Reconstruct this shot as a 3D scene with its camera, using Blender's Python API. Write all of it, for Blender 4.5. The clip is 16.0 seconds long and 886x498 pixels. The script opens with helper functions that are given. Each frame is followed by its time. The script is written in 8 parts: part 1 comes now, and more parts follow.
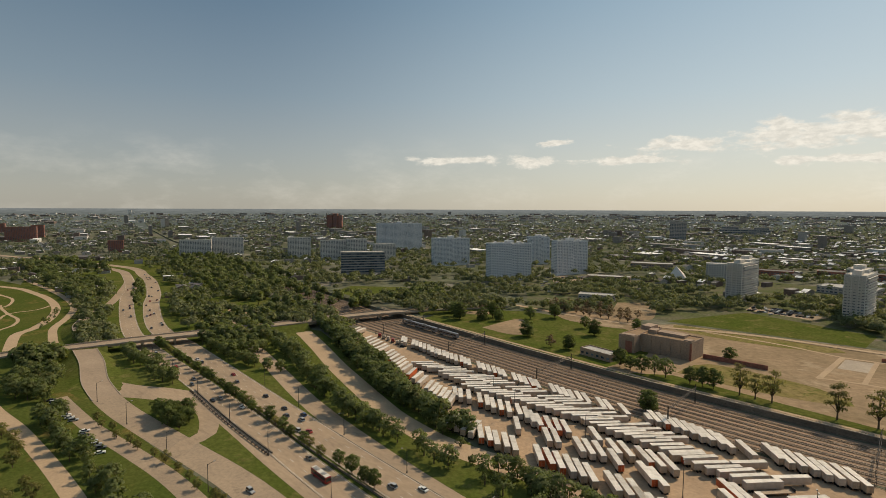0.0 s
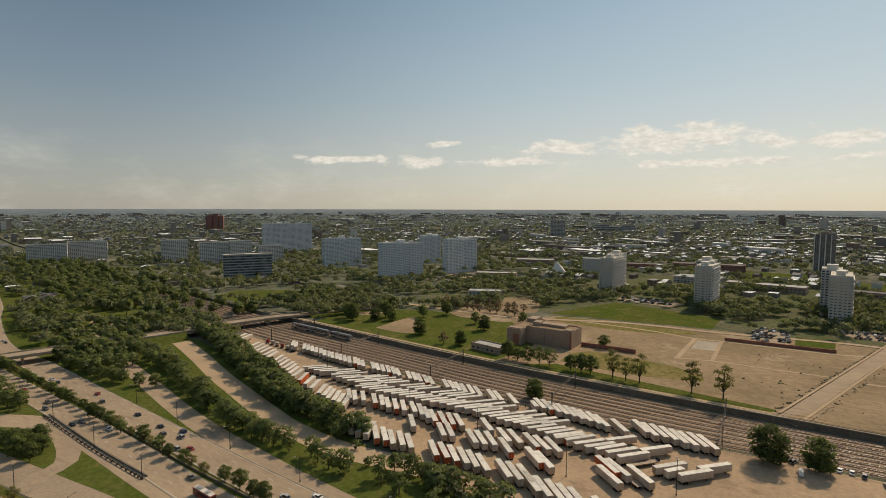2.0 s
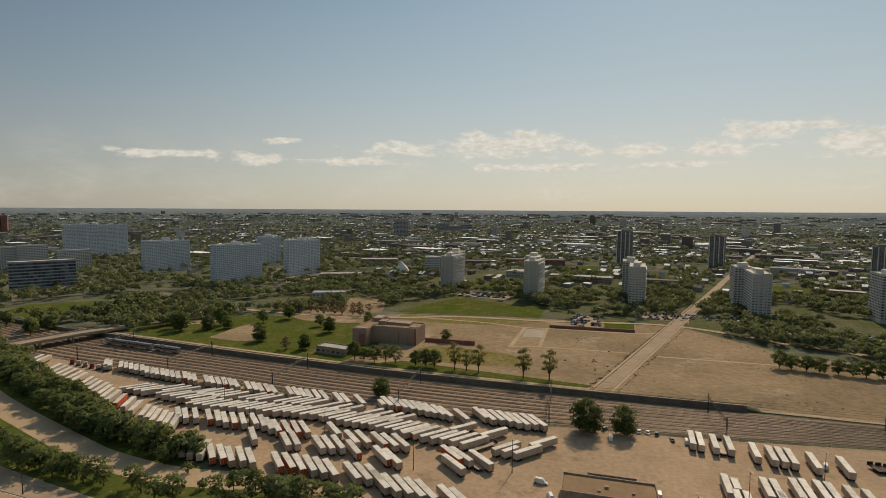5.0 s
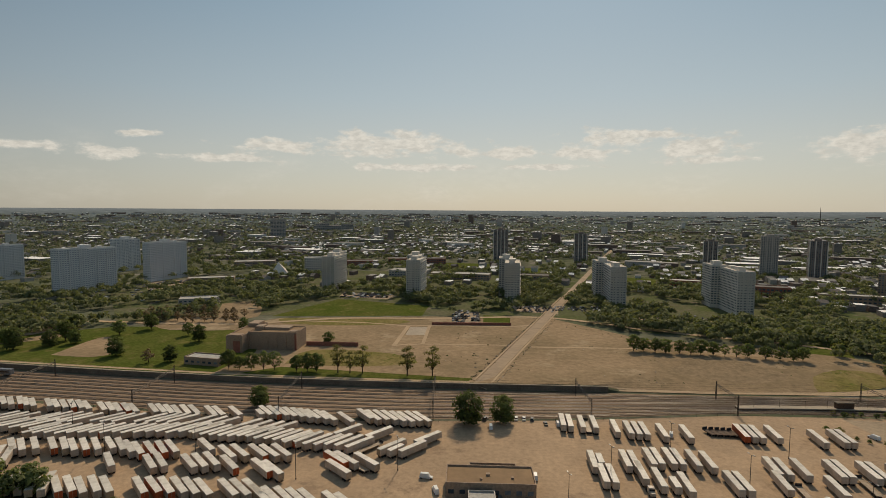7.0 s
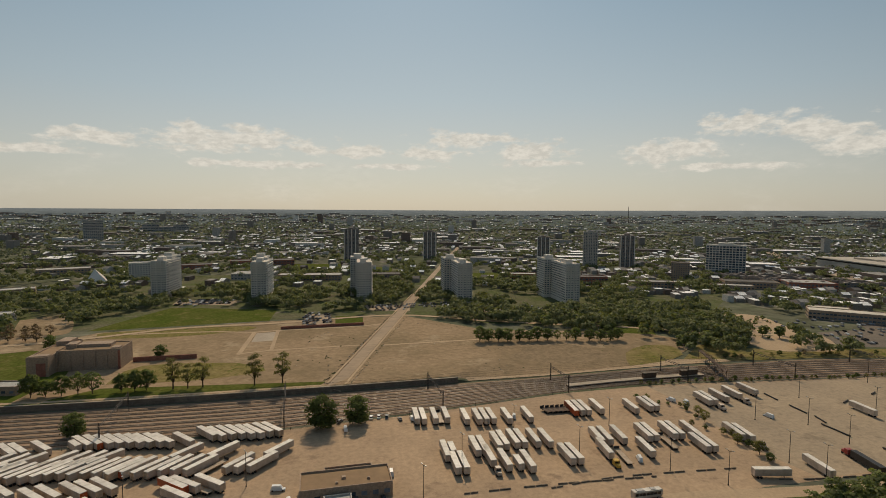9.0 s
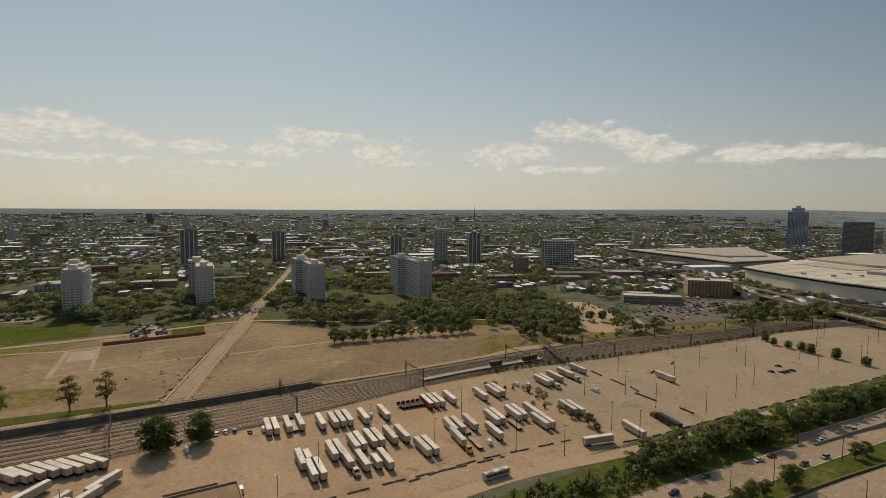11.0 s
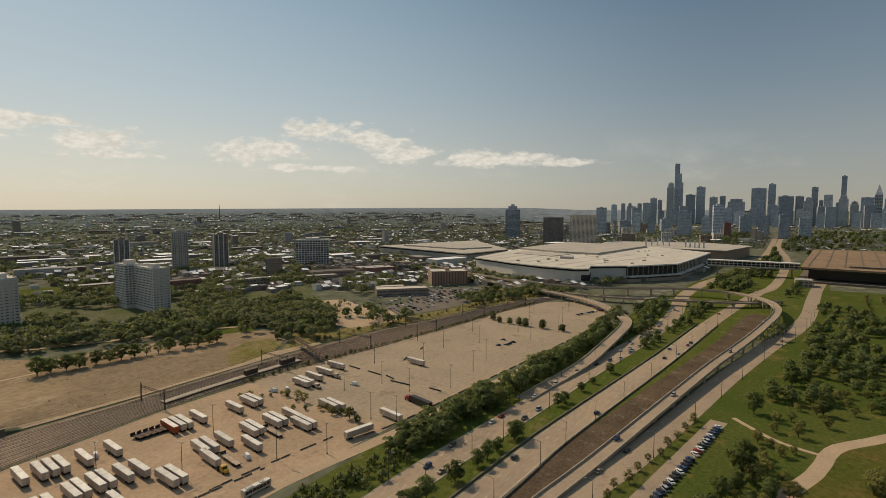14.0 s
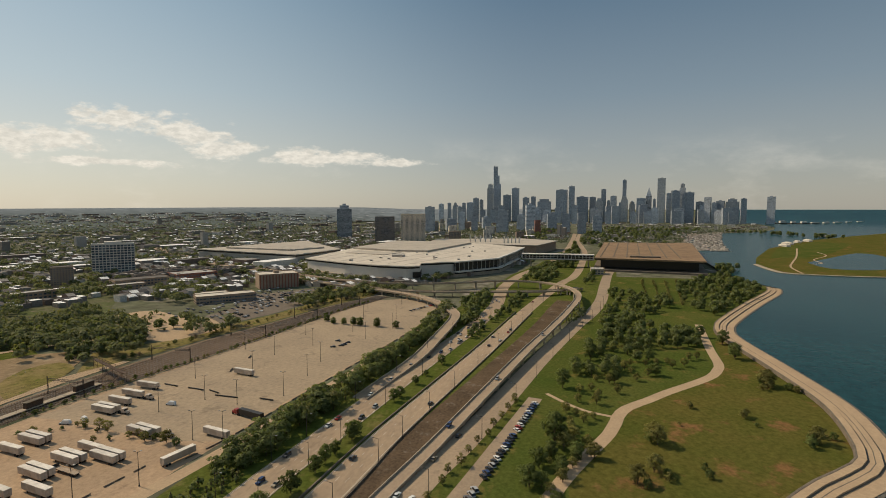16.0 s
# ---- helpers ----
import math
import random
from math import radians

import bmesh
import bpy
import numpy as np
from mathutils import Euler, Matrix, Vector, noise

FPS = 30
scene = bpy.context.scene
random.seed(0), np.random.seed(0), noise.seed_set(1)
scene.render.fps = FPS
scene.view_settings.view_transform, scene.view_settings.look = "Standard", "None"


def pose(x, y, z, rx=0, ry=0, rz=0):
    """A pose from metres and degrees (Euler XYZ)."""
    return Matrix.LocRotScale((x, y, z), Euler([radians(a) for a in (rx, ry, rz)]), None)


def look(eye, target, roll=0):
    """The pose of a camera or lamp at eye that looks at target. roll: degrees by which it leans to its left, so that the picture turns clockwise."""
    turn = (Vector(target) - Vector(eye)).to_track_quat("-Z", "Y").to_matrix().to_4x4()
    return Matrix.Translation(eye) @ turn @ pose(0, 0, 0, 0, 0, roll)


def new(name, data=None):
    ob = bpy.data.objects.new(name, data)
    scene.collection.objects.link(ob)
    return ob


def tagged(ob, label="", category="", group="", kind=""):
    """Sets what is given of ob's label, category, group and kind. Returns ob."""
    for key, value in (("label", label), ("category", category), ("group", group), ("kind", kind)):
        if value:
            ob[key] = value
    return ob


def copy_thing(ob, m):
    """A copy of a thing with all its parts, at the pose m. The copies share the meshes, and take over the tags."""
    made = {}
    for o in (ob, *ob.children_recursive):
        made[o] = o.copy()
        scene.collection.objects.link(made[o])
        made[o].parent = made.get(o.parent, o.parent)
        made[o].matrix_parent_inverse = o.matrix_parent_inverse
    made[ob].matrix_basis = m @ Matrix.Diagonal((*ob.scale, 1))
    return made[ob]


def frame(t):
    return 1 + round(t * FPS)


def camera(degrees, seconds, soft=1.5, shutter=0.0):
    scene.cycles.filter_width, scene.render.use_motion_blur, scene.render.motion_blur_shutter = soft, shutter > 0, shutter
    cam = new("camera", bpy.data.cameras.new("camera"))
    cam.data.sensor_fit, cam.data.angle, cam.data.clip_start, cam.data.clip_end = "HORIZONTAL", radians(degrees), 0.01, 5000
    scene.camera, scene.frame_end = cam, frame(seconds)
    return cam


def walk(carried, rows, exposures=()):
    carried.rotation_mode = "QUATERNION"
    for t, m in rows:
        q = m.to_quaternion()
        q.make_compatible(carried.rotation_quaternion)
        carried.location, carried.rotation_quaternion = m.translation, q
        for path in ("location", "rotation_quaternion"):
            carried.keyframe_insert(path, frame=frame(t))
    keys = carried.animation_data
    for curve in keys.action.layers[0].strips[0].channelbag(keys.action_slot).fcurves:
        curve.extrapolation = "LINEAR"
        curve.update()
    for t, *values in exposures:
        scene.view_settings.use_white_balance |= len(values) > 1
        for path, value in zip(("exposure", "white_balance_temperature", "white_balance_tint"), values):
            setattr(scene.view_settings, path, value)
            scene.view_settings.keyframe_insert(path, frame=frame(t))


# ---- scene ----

# ---------------------------------------------------------------- camera
EYE = 108.0
cam = camera(80.75, 16.0, soft=0.6)
TURNS = [
    (0.0, 85.569, -0.245, 42.408),
    (0.5, 85.576, -0.249, 39.716),
    (1.0, 85.579, -0.184, 36.899),
    (1.5, 85.572, -0.126, 33.794),
    (2.0, 85.556, -0.132, 30.537),
    (2.5, 85.578, -0.175, 27.553),
    (3.0, 85.594, -0.238, 24.947),
    (3.5, 85.604, -0.306, 22.223),
    (4.0, 85.607, -0.340, 19.422),
    (6.5, 85.638, -0.382, 3.968),
    (7.0, 85.648, -0.401, 0.563),
    (7.5, 85.647, -0.453, -3.273),
    (8.0, 85.626, -0.466, -7.118),
    (8.5, 85.636, -0.428, -11.193),
    (9.0, 85.659, -0.364, -15.753),
    (11.5, 85.647, -0.290, -36.299),
    (12.0, 85.630, -0.236, -41.137),
    (12.5, 85.634, -0.212, -45.544),
    (13.0, 85.639, -0.156, -50.054),
    (13.5, 85.627, -0.105, -54.322),
    (14.0, 85.611, -0.065, -58.457),
    (14.5, 85.579, -0.026, -62.709),
    (15.0, 85.595, 0.048, -67.176),
    (15.5, 85.557, 0.045, -71.971),
    (16.0, 85.542, 0.039, -76.778),
]
EXPOSURES = [(0.0, 0.24), (2.0, 0.18), (3.5, 0.10), (6.5, -0.06), (9.0, -0.07), (12.5, -0.04), (14.0, 0.06), (16.0, 0.19)]
walk(cam, [(t, pose(0, 0, EYE, a, b, c)) for t, a, b, c in TURNS], EXPOSURES)

# ---------------------------------------------------------------- sky and sun
SUN_AZ, SUN_EL = 12.0, 42.0          # degrees to the right of +y, and above the horizon

world = bpy.data.worlds.new("sky")
scene.world = world
world.use_nodes = True
wn, wl = world.node_tree.nodes, world.node_tree.links
wn.clear()


def wnode(kind, **props):
    n = wn.new(kind)
    for k, v in props.items():
        n.inputs[k.replace("_", " ")].default_value = v
    return n


def wmath(op, a, b=0.0, c=0.0):
    n = wn.new("ShaderNodeMath")
    n.operation = op
    for i, v in enumerate((a, b, c)):
        if isinstance(v, (int, float)):
            n.inputs[i].default_value = v
        else:
            wl.new(v, n.inputs[i])
    return n.outputs[0]


sky = wn.new("ShaderNodeTexSky")
sky.sky_type, sky.sun_disc = "NISHITA", False
sky.sun_elevation, sky.sun_rotation = radians(SUN_EL), radians(SUN_AZ)
sky.altitude, sky.air_density, sky.dust_density, sky.ozone_density = 200, 1.0, 1.2, 1.2
where = wn.new("ShaderNodeTexCoord")
split = wn.new("ShaderNodeSeparateXYZ")
wl.new(where.outputs["Generated"], split.inputs[0])
up = split.outputs["Z"]
# hazy afternoon air: a milky gradient, brighter and warmer towards the sun
def gradient(stops):
    r = wn.new("ShaderNodeValToRGB")
    wl.new(up, r.inputs[0])
    els = r.color_ramp.elements
    for i, (p, c) in enumerate(stops):
        el = els[i] if i < 2 else els.new(p)
        el.position, el.color = p, (*c, 1)
    return r.outputs[0]


away = gradient([(0.0, (0.345, 0.325, 0.275)), (1.0, (0.22, 0.29, 0.35)), (0.7, (0.13, 0.195, 0.255)), (0.10, (0.265, 0.28, 0.268)), (0.20, (0.178, 0.225, 0.25)), (0.36, (0.092, 0.148, 0.195))])
near_sun = gradient([(0.0, (0.535, 0.495, 0.40)), (1.0, (0.50, 0.54, 0.55)), (0.7, (0.62, 0.62, 0.58)), (0.10, (0.505, 0.505, 0.44)), (0.20, (0.40, 0.465, 0.465)), (0.36, (0.27, 0.375, 0.43))])
side = wn.new("ShaderNodeVectorMath")
side.operation = "DOT_PRODUCT"
side.inputs[1].default_value = (math.sin(radians(SUN_AZ)), math.cos(radians(SUN_AZ)), 0)
wl.new(where.outputs["Generated"], side.inputs[0])
facing = wn.new("ShaderNodeMapRange")
facing.interpolation_type = "SMOOTHSTEP"
facing.inputs["From Min"].default_value, facing.inputs["From Max"].default_value = 0.2, 1.0
wl.new(side.outputs["Value"], facing.inputs["Value"])


def wmix(fac, a, b):
    k = wn.new("ShaderNodeMix")
    k.data_type = "RGBA"
    for sock, v in (("Factor", fac), ("A", a), ("B", b)):
        if isinstance(v, float):
            k.inputs[sock].default_value = v
        else:
            wl.new(v, k.inputs[sock])
    return k.outputs["Result"]


haze = wmix(facing.outputs[0], away, near_sun)
lift = wn.new("ShaderNodeVectorMath")
lift.operation = "SCALE"
lift.inputs["Scale"].default_value = 10.0
wl.new(haze, lift.inputs[0])
milky = wmix(0.82, sky.outputs[0], lift.outputs[0])
# low fair-weather clouds: (azimuth, height, half width, half thickness) in degrees, ragged by noise
CLOUDS = [(-6.3, 6.9, 6.7, 0.8), (5.4, 6.1, 5.0, 0.45), (18.6, 7.6, 4.2, 0.7), (14.8, 5.9, 3.3, 0.45), (24.9, 6.2, 4.1, 0.7), (26.1, 5.0, 3.4, 0.3), (36.8, 5.8, 3.4, 0.6), (-18.0, 6.4, 4.2, 0.55), (-23.2, 5.0, 4.7, 0.3), (-33.2, 5.1, 2.4, 0.4), (40.5, 6.0, 3.6, 0.55), (45.3, 8.3, 3.4, 0.65), (51.5, 7.2, 3.2, 0.8), (54.4, 6.0, 3.4, 0.6), (62.9, 5.4, 6.1, 0.5), (-40.5, 5.2, 4.6, 0.32), (-30.4, 7.0, 1.3, 0.25), (72.1, 4.9, 2.5, 0.25), (-4.0, 4.5, 6.0, 0.25), (44.0, 4.3, 5.0, 0.25), (10.0, 4.6, 5.0, 0.22)]
degrees_ = 180 / math.pi
azim = wmath("MULTIPLY", wmath("ARCTAN2", split.outputs["X"], split.outputs["Y"]), degrees_)
elev = wmath("MULTIPLY", wmath("ARCSINE", up), degrees_)
squash = wn.new("ShaderNodeVectorMath")
squash.operation = "MULTIPLY"
squash.inputs[1].default_value = (1.0, 1.0, 2.4)
wl.new(where.outputs["Generated"], squash.inputs[0])
puffs = wnode("ShaderNodeTexNoise", Scale=22.0, Detail=10.0, Roughness=0.6)
wl.new(squash.outputs[0], puffs.inputs["Vector"])
veil = wnode("ShaderNodeTexNoise", Scale=5.0, Detail=6.0, Roughness=0.6)
wl.new(squash.outputs[0], veil.inputs["Vector"])
best = -1.0
for a_, e_, w_, h_ in CLOUDS:
    da = wmath("DIVIDE", wmath("SUBTRACT", azim, a_), w_ * 1.25)
    de = wmath("DIVIDE", wmath("SUBTRACT", elev, e_), h_ * 1.7)
    near_ = wmath("SUBTRACT", 1.0, wmath("SQRT", wmath("ADD", wmath("MULTIPLY", da, da), wmath("MULTIPLY", de, de))))
    best = wmath("MAXIMUM", near_, best)
ragged = wmath("ADD", best, wmath("MULTIPLY", wmath("SUBTRACT", puffs.outputs[0], 0.5), 3.3))
thick = wn.new("ShaderNodeMapRange")
thick.interpolation_type = "SMOOTHSTEP"
thick.inputs["From Min"].default_value, thick.inputs["From Max"].default_value = -0.1, 0.6
wl.new(ragged, thick.inputs["Value"])
low = wn.new("ShaderNodeMapRange")
low.interpolation_type = "SMOOTHSTEP"
low.inputs["From Min"].default_value, low.inputs["From Max"].default_value = 8.5, 4.0
wl.new(elev, low.inputs["Value"])
streaks = wn.new("ShaderNodeMapRange")
streaks.inputs["From Min"].default_value, streaks.inputs["From Max"].default_value = 0.5, 0.75
wl.new(veil.outputs[0], streaks.inputs["Value"])
cloud_amount = wmath("MINIMUM", wmath("ADD", wmath("MULTIPLY", thick.outputs[0], 0.86), wmath("MULTIPLY", wmath("MULTIPLY", streaks.outputs[0], low.outputs[0]), 0.30)), 0.85)
clouds = wn.new("ShaderNodeMix")
clouds.data_type = "RGBA"
wl.new(cloud_amount, clouds.inputs["Factor"])
wl.new(milky, clouds.inputs["A"])
body = wnode("ShaderNodeTexNoise", Scale=60.0, Detail=6.0, Roughness=0.6)
wl.new(squash.outputs[0], body.inputs["Vector"])
folds = wn.new("ShaderNodeMapRange")
folds.inputs["From Min"].default_value, folds.inputs["From Max"].default_value = 0.38, 0.62
wl.new(body.outputs[0], folds.inputs["Value"])
cloud_white = wn.new("ShaderNodeMix")
cloud_white.data_type = "RGBA"
wl.new(folds.outputs[0], cloud_white.inputs["Factor"])
cloud_white.inputs["A"].default_value, cloud_white.inputs["B"].default_value = (6.1, 5.75, 5.0, 1), (7.9, 7.35, 6.35, 1)
wl.new(cloud_white.outputs["Result"], clouds.inputs["B"])
back = wn.new("ShaderNodeBackground")
back.inputs["Strength"].default_value = 0.10
wl.new(clouds.outputs["Result"], back.inputs["Color"])
wout = wn.new("ShaderNodeOutputWorld")
wl.new(back.outputs[0], wout.inputs["Surface"])

sun = new("sun", bpy.data.lights.new("sun", "SUN"))
sun.data.energy, sun.data.angle, sun.data.color = 3.05, radians(0.6), (1.0, 0.81, 0.57)
toward = Vector((math.sin(radians(SUN_AZ)) * math.cos(radians(SUN_EL)), math.cos(radians(SUN_AZ)) * math.cos(radians(SUN_EL)), math.sin(radians(SUN_EL))))
sun.matrix_world = look(toward * 400, (0, 0, 0))

# ---------------------------------------------------------------- materials
def mat(name, a, b=None, big=0.02, fine=1.5, rough=0.9, bump=0.0, metal=0.0, streak=(1, 1, 1), vary=0.0, mid=None, contrast=0.5, fine_amount=0.35, spec=0.3):
    """Two tones mixed by a broad noise and grained by a fine one, in metres. vary: spread of lightness from object to object. mid: colour of sparse patches."""
    m = bpy.data.materials.new(name)
    m.use_nodes = True
    n, l = m.node_tree.nodes, m.node_tree.links
    bsdf = n["Principled BSDF"]
    bsdf.inputs["Roughness"].default_value, bsdf.inputs["Metallic"].default_value = rough, metal
    bsdf.inputs["Specular IOR Level"].default_value = spec
    b = b or tuple(0.8 * v for v in a)
    tc = n.new("ShaderNodeTexCoord")
    mp = n.new("ShaderNodeMapping")
    mp.inputs["Scale"].default_value = streak
    l.new(tc.outputs["Object"], mp.inputs["Vector"])

    def noise_tex(scale, detail, rough_=0.55):
        t = n.new("ShaderNodeTexNoise")
        t.inputs["Scale"].default_value, t.inputs["Detail"].default_value, t.inputs["Roughness"].default_value = scale, detail, rough_
        l.new(mp.outputs[0], t.inputs["Vector"])
        return t.outputs["Fac"]

    def spread(sock, lo, hi, to0=0.0, to1=1.0):
        r = n.new("ShaderNodeMapRange")
        r.inputs["From Min"].default_value, r.inputs["From Max"].default_value = lo, hi
        r.inputs["To Min"].default_value, r.inputs["To Max"].default_value = to0, to1
        l.new(sock, r.inputs["Value"])
        return r.outputs[0]

    def blend(fac, x, y, kind="MIX"):
        k = n.new("ShaderNodeMix")
        k.data_type, k.blend_type = "RGBA", kind
        for sock, v in (("Factor", fac), ("A", x), ("B", y)):
            if isinstance(v, (int, float)):
                k.inputs[sock].default_value = v
            elif isinstance(v, tuple):
                k.inputs[sock].default_value = (*v, 1)
            else:
                l.new(v, k.inputs[sock])
        return k.outputs["Result"]

    c = blend(spread(noise_tex(big, 6), 0.5 - contrast / 3, 0.5 + contrast / 3), a, b)
    if mid:
        c = blend(spread(noise_tex(big * 2.3, 7, 0.65), 0.56, 0.66), c, mid)
    grain = noise_tex(fine, 3, 0.7)
    g = n.new("ShaderNodeCombineColor")
    lit = spread(grain, 0.25, 0.75, 1 - fine_amount, 1 + fine_amount)
    for i in range(3):
        l.new(lit, g.inputs[i])
    c = blend(1.0, c, g.outputs[0], "MULTIPLY")
    if vary:
        info = n.new("ShaderNodeObjectInfo")
        h = n.new("ShaderNodeCombineColor")
        k = spread(info.outputs["Random"], 0, 1, 1 - vary, 1 + vary)
        for i in range(3):
            l.new(k, h.inputs[i])
        c = blend(1.0, c, h.outputs[0], "MULTIPLY")
    l.new(c, bsdf.inputs["Base Color"])
    if bump:
        bp = n.new("ShaderNodeBump")
        bp.inputs["Strength"].default_value, bp.inputs["Distance"].default_value = 0.6, bump
        l.new(grain, bp.inputs["Height"])
        l.new(bp.outputs[0], bsdf.inputs["Normal"])
    return m


def leafy(m, amount=0.4):
    """Lets light through, as thin leaves do."""
    n, l = m.node_tree.nodes, m.node_tree.links
    bsdf = n["Principled BSDF"]
    tr, mx = n.new("ShaderNodeBsdfTranslucent"), n.new("ShaderNodeMixShader")
    hue = n.new("ShaderNodeMix")
    hue.data_type, hue.blend_type = "RGBA", "MULTIPLY"
    hue.inputs["Factor"].default_value = 1.0
    hue.inputs["B"].default_value = (1.7, 1.75, 0.9, 1)
    l.new(bsdf.inputs["Base Color"].links[0].from_socket, hue.inputs["A"])
    l.new(hue.outputs["Result"], tr.inputs["Color"])
    mx.inputs[0].default_value = amount
    l.new(bsdf.outputs[0], mx.inputs[1])
    l.new(tr.outputs[0], mx.inputs[2])
    l.new(mx.outputs[0], n["Material Output"].inputs["Surface"])
    return m


def island_mat(name, tones, rough=0.85, fine=0.6):
    """A tone picked for every separate piece of a joined mesh."""
    m = mat(name, (1.0, 1.0, 1.0), (0.9, 0.9, 0.9), fine=fine, rough=rough, spec=0.1)
    n, l = m.node_tree.nodes, m.node_tree.links
    geo, rp = n.new("ShaderNodeNewGeometry"), n.new("ShaderNodeValToRGB")
    l.new(geo.outputs["Random Per Island"], rp.inputs[0])
    rp.color_ramp.interpolation = "CONSTANT"
    els = rp.color_ramp.elements
    for i, c in enumerate(tones):
        el = els[i] if i < 2 else els.new(0.5)
        el.position, el.color = i / len(tones), (*c, 1)
    bsdf = n["Principled BSDF"]
    old = bsdf.inputs["Base Color"].links[0].from_node
    k = n.new("ShaderNodeMix")
    k.data_type, k.blend_type = "RGBA", "MULTIPLY"
    k.inputs["Factor"].default_value = 1.0
    l.new(rp.outputs[0], k.inputs["A"])
    l.new(old.inputs["B"].links[0].from_socket, k.inputs["B"])
    l.new(k.outputs["Result"], bsdf.inputs["Base Color"])
    return m


M_GROUND = mat("city_ground", (0.105, 0.117, 0.066), (0.15, 0.142, 0.106), big=0.006, fine=0.05, mid=(0.25, 0.222, 0.185), fine_amount=0.45, spec=0.0)
M_GRASS = mat("lawn", (0.062, 0.086, 0.018), (0.092, 0.099, 0.026), big=0.02, fine=0.5, bump=0.05, mid=(0.15, 0.12, 0.038), spec=0.0)
M_LAWN = mat("green_lawn", (0.074, 0.096, 0.019), (0.104, 0.110, 0.03), big=0.03, fine=0.4, bump=0.05, mid=(0.145, 0.13, 0.045), spec=0.0)
M_MEADOW = mat("dry_meadow", (0.078, 0.086, 0.019), (0.112, 0.096, 0.026), big=0.018, fine=0.35, bump=0.1, mid=(0.19, 0.105, 0.045), spec=0.0)
M_ESTATE = mat("estate_ground", (0.095, 0.112, 0.045), (0.14, 0.13, 0.08), big=0.03, fine=0.3, mid=(0.185, 0.158, 0.12), fine_amount=0.35, spec=0.0)
M_YARD = mat("worn_yard_paving", (0.415, 0.292, 0.185), (0.345, 0.245, 0.157), big=0.03, fine=0.45, mid=(0.285, 0.20, 0.13), contrast=0.3, fine_amount=0.22, spec=0.1)
M_DIRT = mat("bare_dirt", (0.325, 0.235, 0.148), (0.245, 0.182, 0.112), big=0.014, fine=0.25, mid=(0.36, 0.275, 0.18), contrast=0.28, fine_amount=0.24, bump=0.1, spec=0.0)
M_WEEDS = mat("thin_weeds", (0.17, 0.15, 0.05), (0.24, 0.185, 0.085), big=0.05, fine=0.3, mid=(0.115, 0.125, 0.03), fine_amount=0.35, bump=0.1, spec=0.0)
M_SOILD = mat("packed_soil", (0.235, 0.175, 0.112), (0.27, 0.20, 0.126), big=0.04, fine=0.3, mid=(0.20, 0.15, 0.095), fine_amount=0.3, spec=0.0)
M_SOIL = mat("dark_rubble_soil", (0.135, 0.095, 0.062), (0.085, 0.062, 0.042), big=0.05, fine=0.7, mid=(0.18, 0.15, 0.12), fine_amount=0.4, bump=0.1, spec=0.0)
M_ROAD = mat("highway_concrete", (0.385, 0.285, 0.19), (0.305, 0.23, 0.158), big=0.05, fine=0.5, mid=(0.275, 0.205, 0.14), fine_amount=0.18, streak=(0.4, 1, 1), spec=0.12)
M_STREET = mat("street_asphalt", (0.36, 0.272, 0.185), (0.29, 0.222, 0.155), big=0.05, fine=0.7, mid=(0.26, 0.2, 0.14), fine_amount=0.18, spec=0.12)
M_LOT = mat("dark_lot_asphalt", (0.19, 0.155, 0.12), (0.15, 0.125, 0.10), big=0.04, fine=0.5, fine_amount=0.25, spec=0.1)
M_YARD2 = mat("greyed_yard_paving", (0.37, 0.285, 0.192), (0.305, 0.238, 0.165), big=0.025, fine=0.4, mid=(0.25, 0.195, 0.135), fine_amount=0.22, spec=0.1)
M_RUST = mat("rusty_brown_steel", (0.115, 0.068, 0.042), (0.075, 0.05, 0.036), big=0.4, fine=2.0, rough=0.8, fine_amount=0.3)
M_PATH = mat("path_gravel", (0.45, 0.33, 0.21), (0.39, 0.285, 0.185), big=0.05, fine=0.7, fine_amount=0.15, spec=0.05)
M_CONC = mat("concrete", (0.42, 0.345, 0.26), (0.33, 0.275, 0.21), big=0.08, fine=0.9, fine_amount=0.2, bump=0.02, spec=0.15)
# serves weathered concrete and the shade painted on wall face and step strips
M_DKCONC = mat("weathered_shaded_concrete", (0.20, 0.165, 0.125), (0.14, 0.115, 0.09), big=0.15, fine=0.9, fine_amount=0.25, spec=0.1)
M_BALLAST = mat("rail_ballast", (0.30, 0.212, 0.145), (0.215, 0.155, 0.108), big=0.03, fine=1.2, fine_amount=0.3, streak=(0.15, 1, 1), spec=0.0)
M_TIES = mat("track_ties", (0.185, 0.134, 0.093), (0.13, 0.096, 0.068), big=0.06, fine=1.6, fine_amount=0.4, spec=0.1)
M_STEEL = mat("rail_steel", (0.32, 0.28, 0.24), rough=0.45, metal=0.8)
M_DKSTEEL = mat("dark_steel", (0.06, 0.05, 0.042), rough=0.6, metal=0.3)
M_PAINT = mat("road_paint", (0.62, 0.58, 0.50), fine=0.8, rough=0.7)
M_WATER = mat("lake_water", (0.009, 0.042, 0.050), (0.013, 0.054, 0.060), big=0.006, fine=0.12, rough=0.25, bump=0.5, spec=0.03)
M_LEAF = mat("leaves", (0.120, 0.144, 0.046), (0.088, 0.110, 0.038), big=0.12, fine=0.9, rough=0.8, vary=0.28, fine_amount=0.4, spec=0.1)
M_LEAF2 = mat("olive_leaves", (0.18, 0.165, 0.058), (0.135, 0.132, 0.046), big=0.15, fine=0.9, rough=0.8, vary=0.26, fine_amount=0.4, spec=0.1)
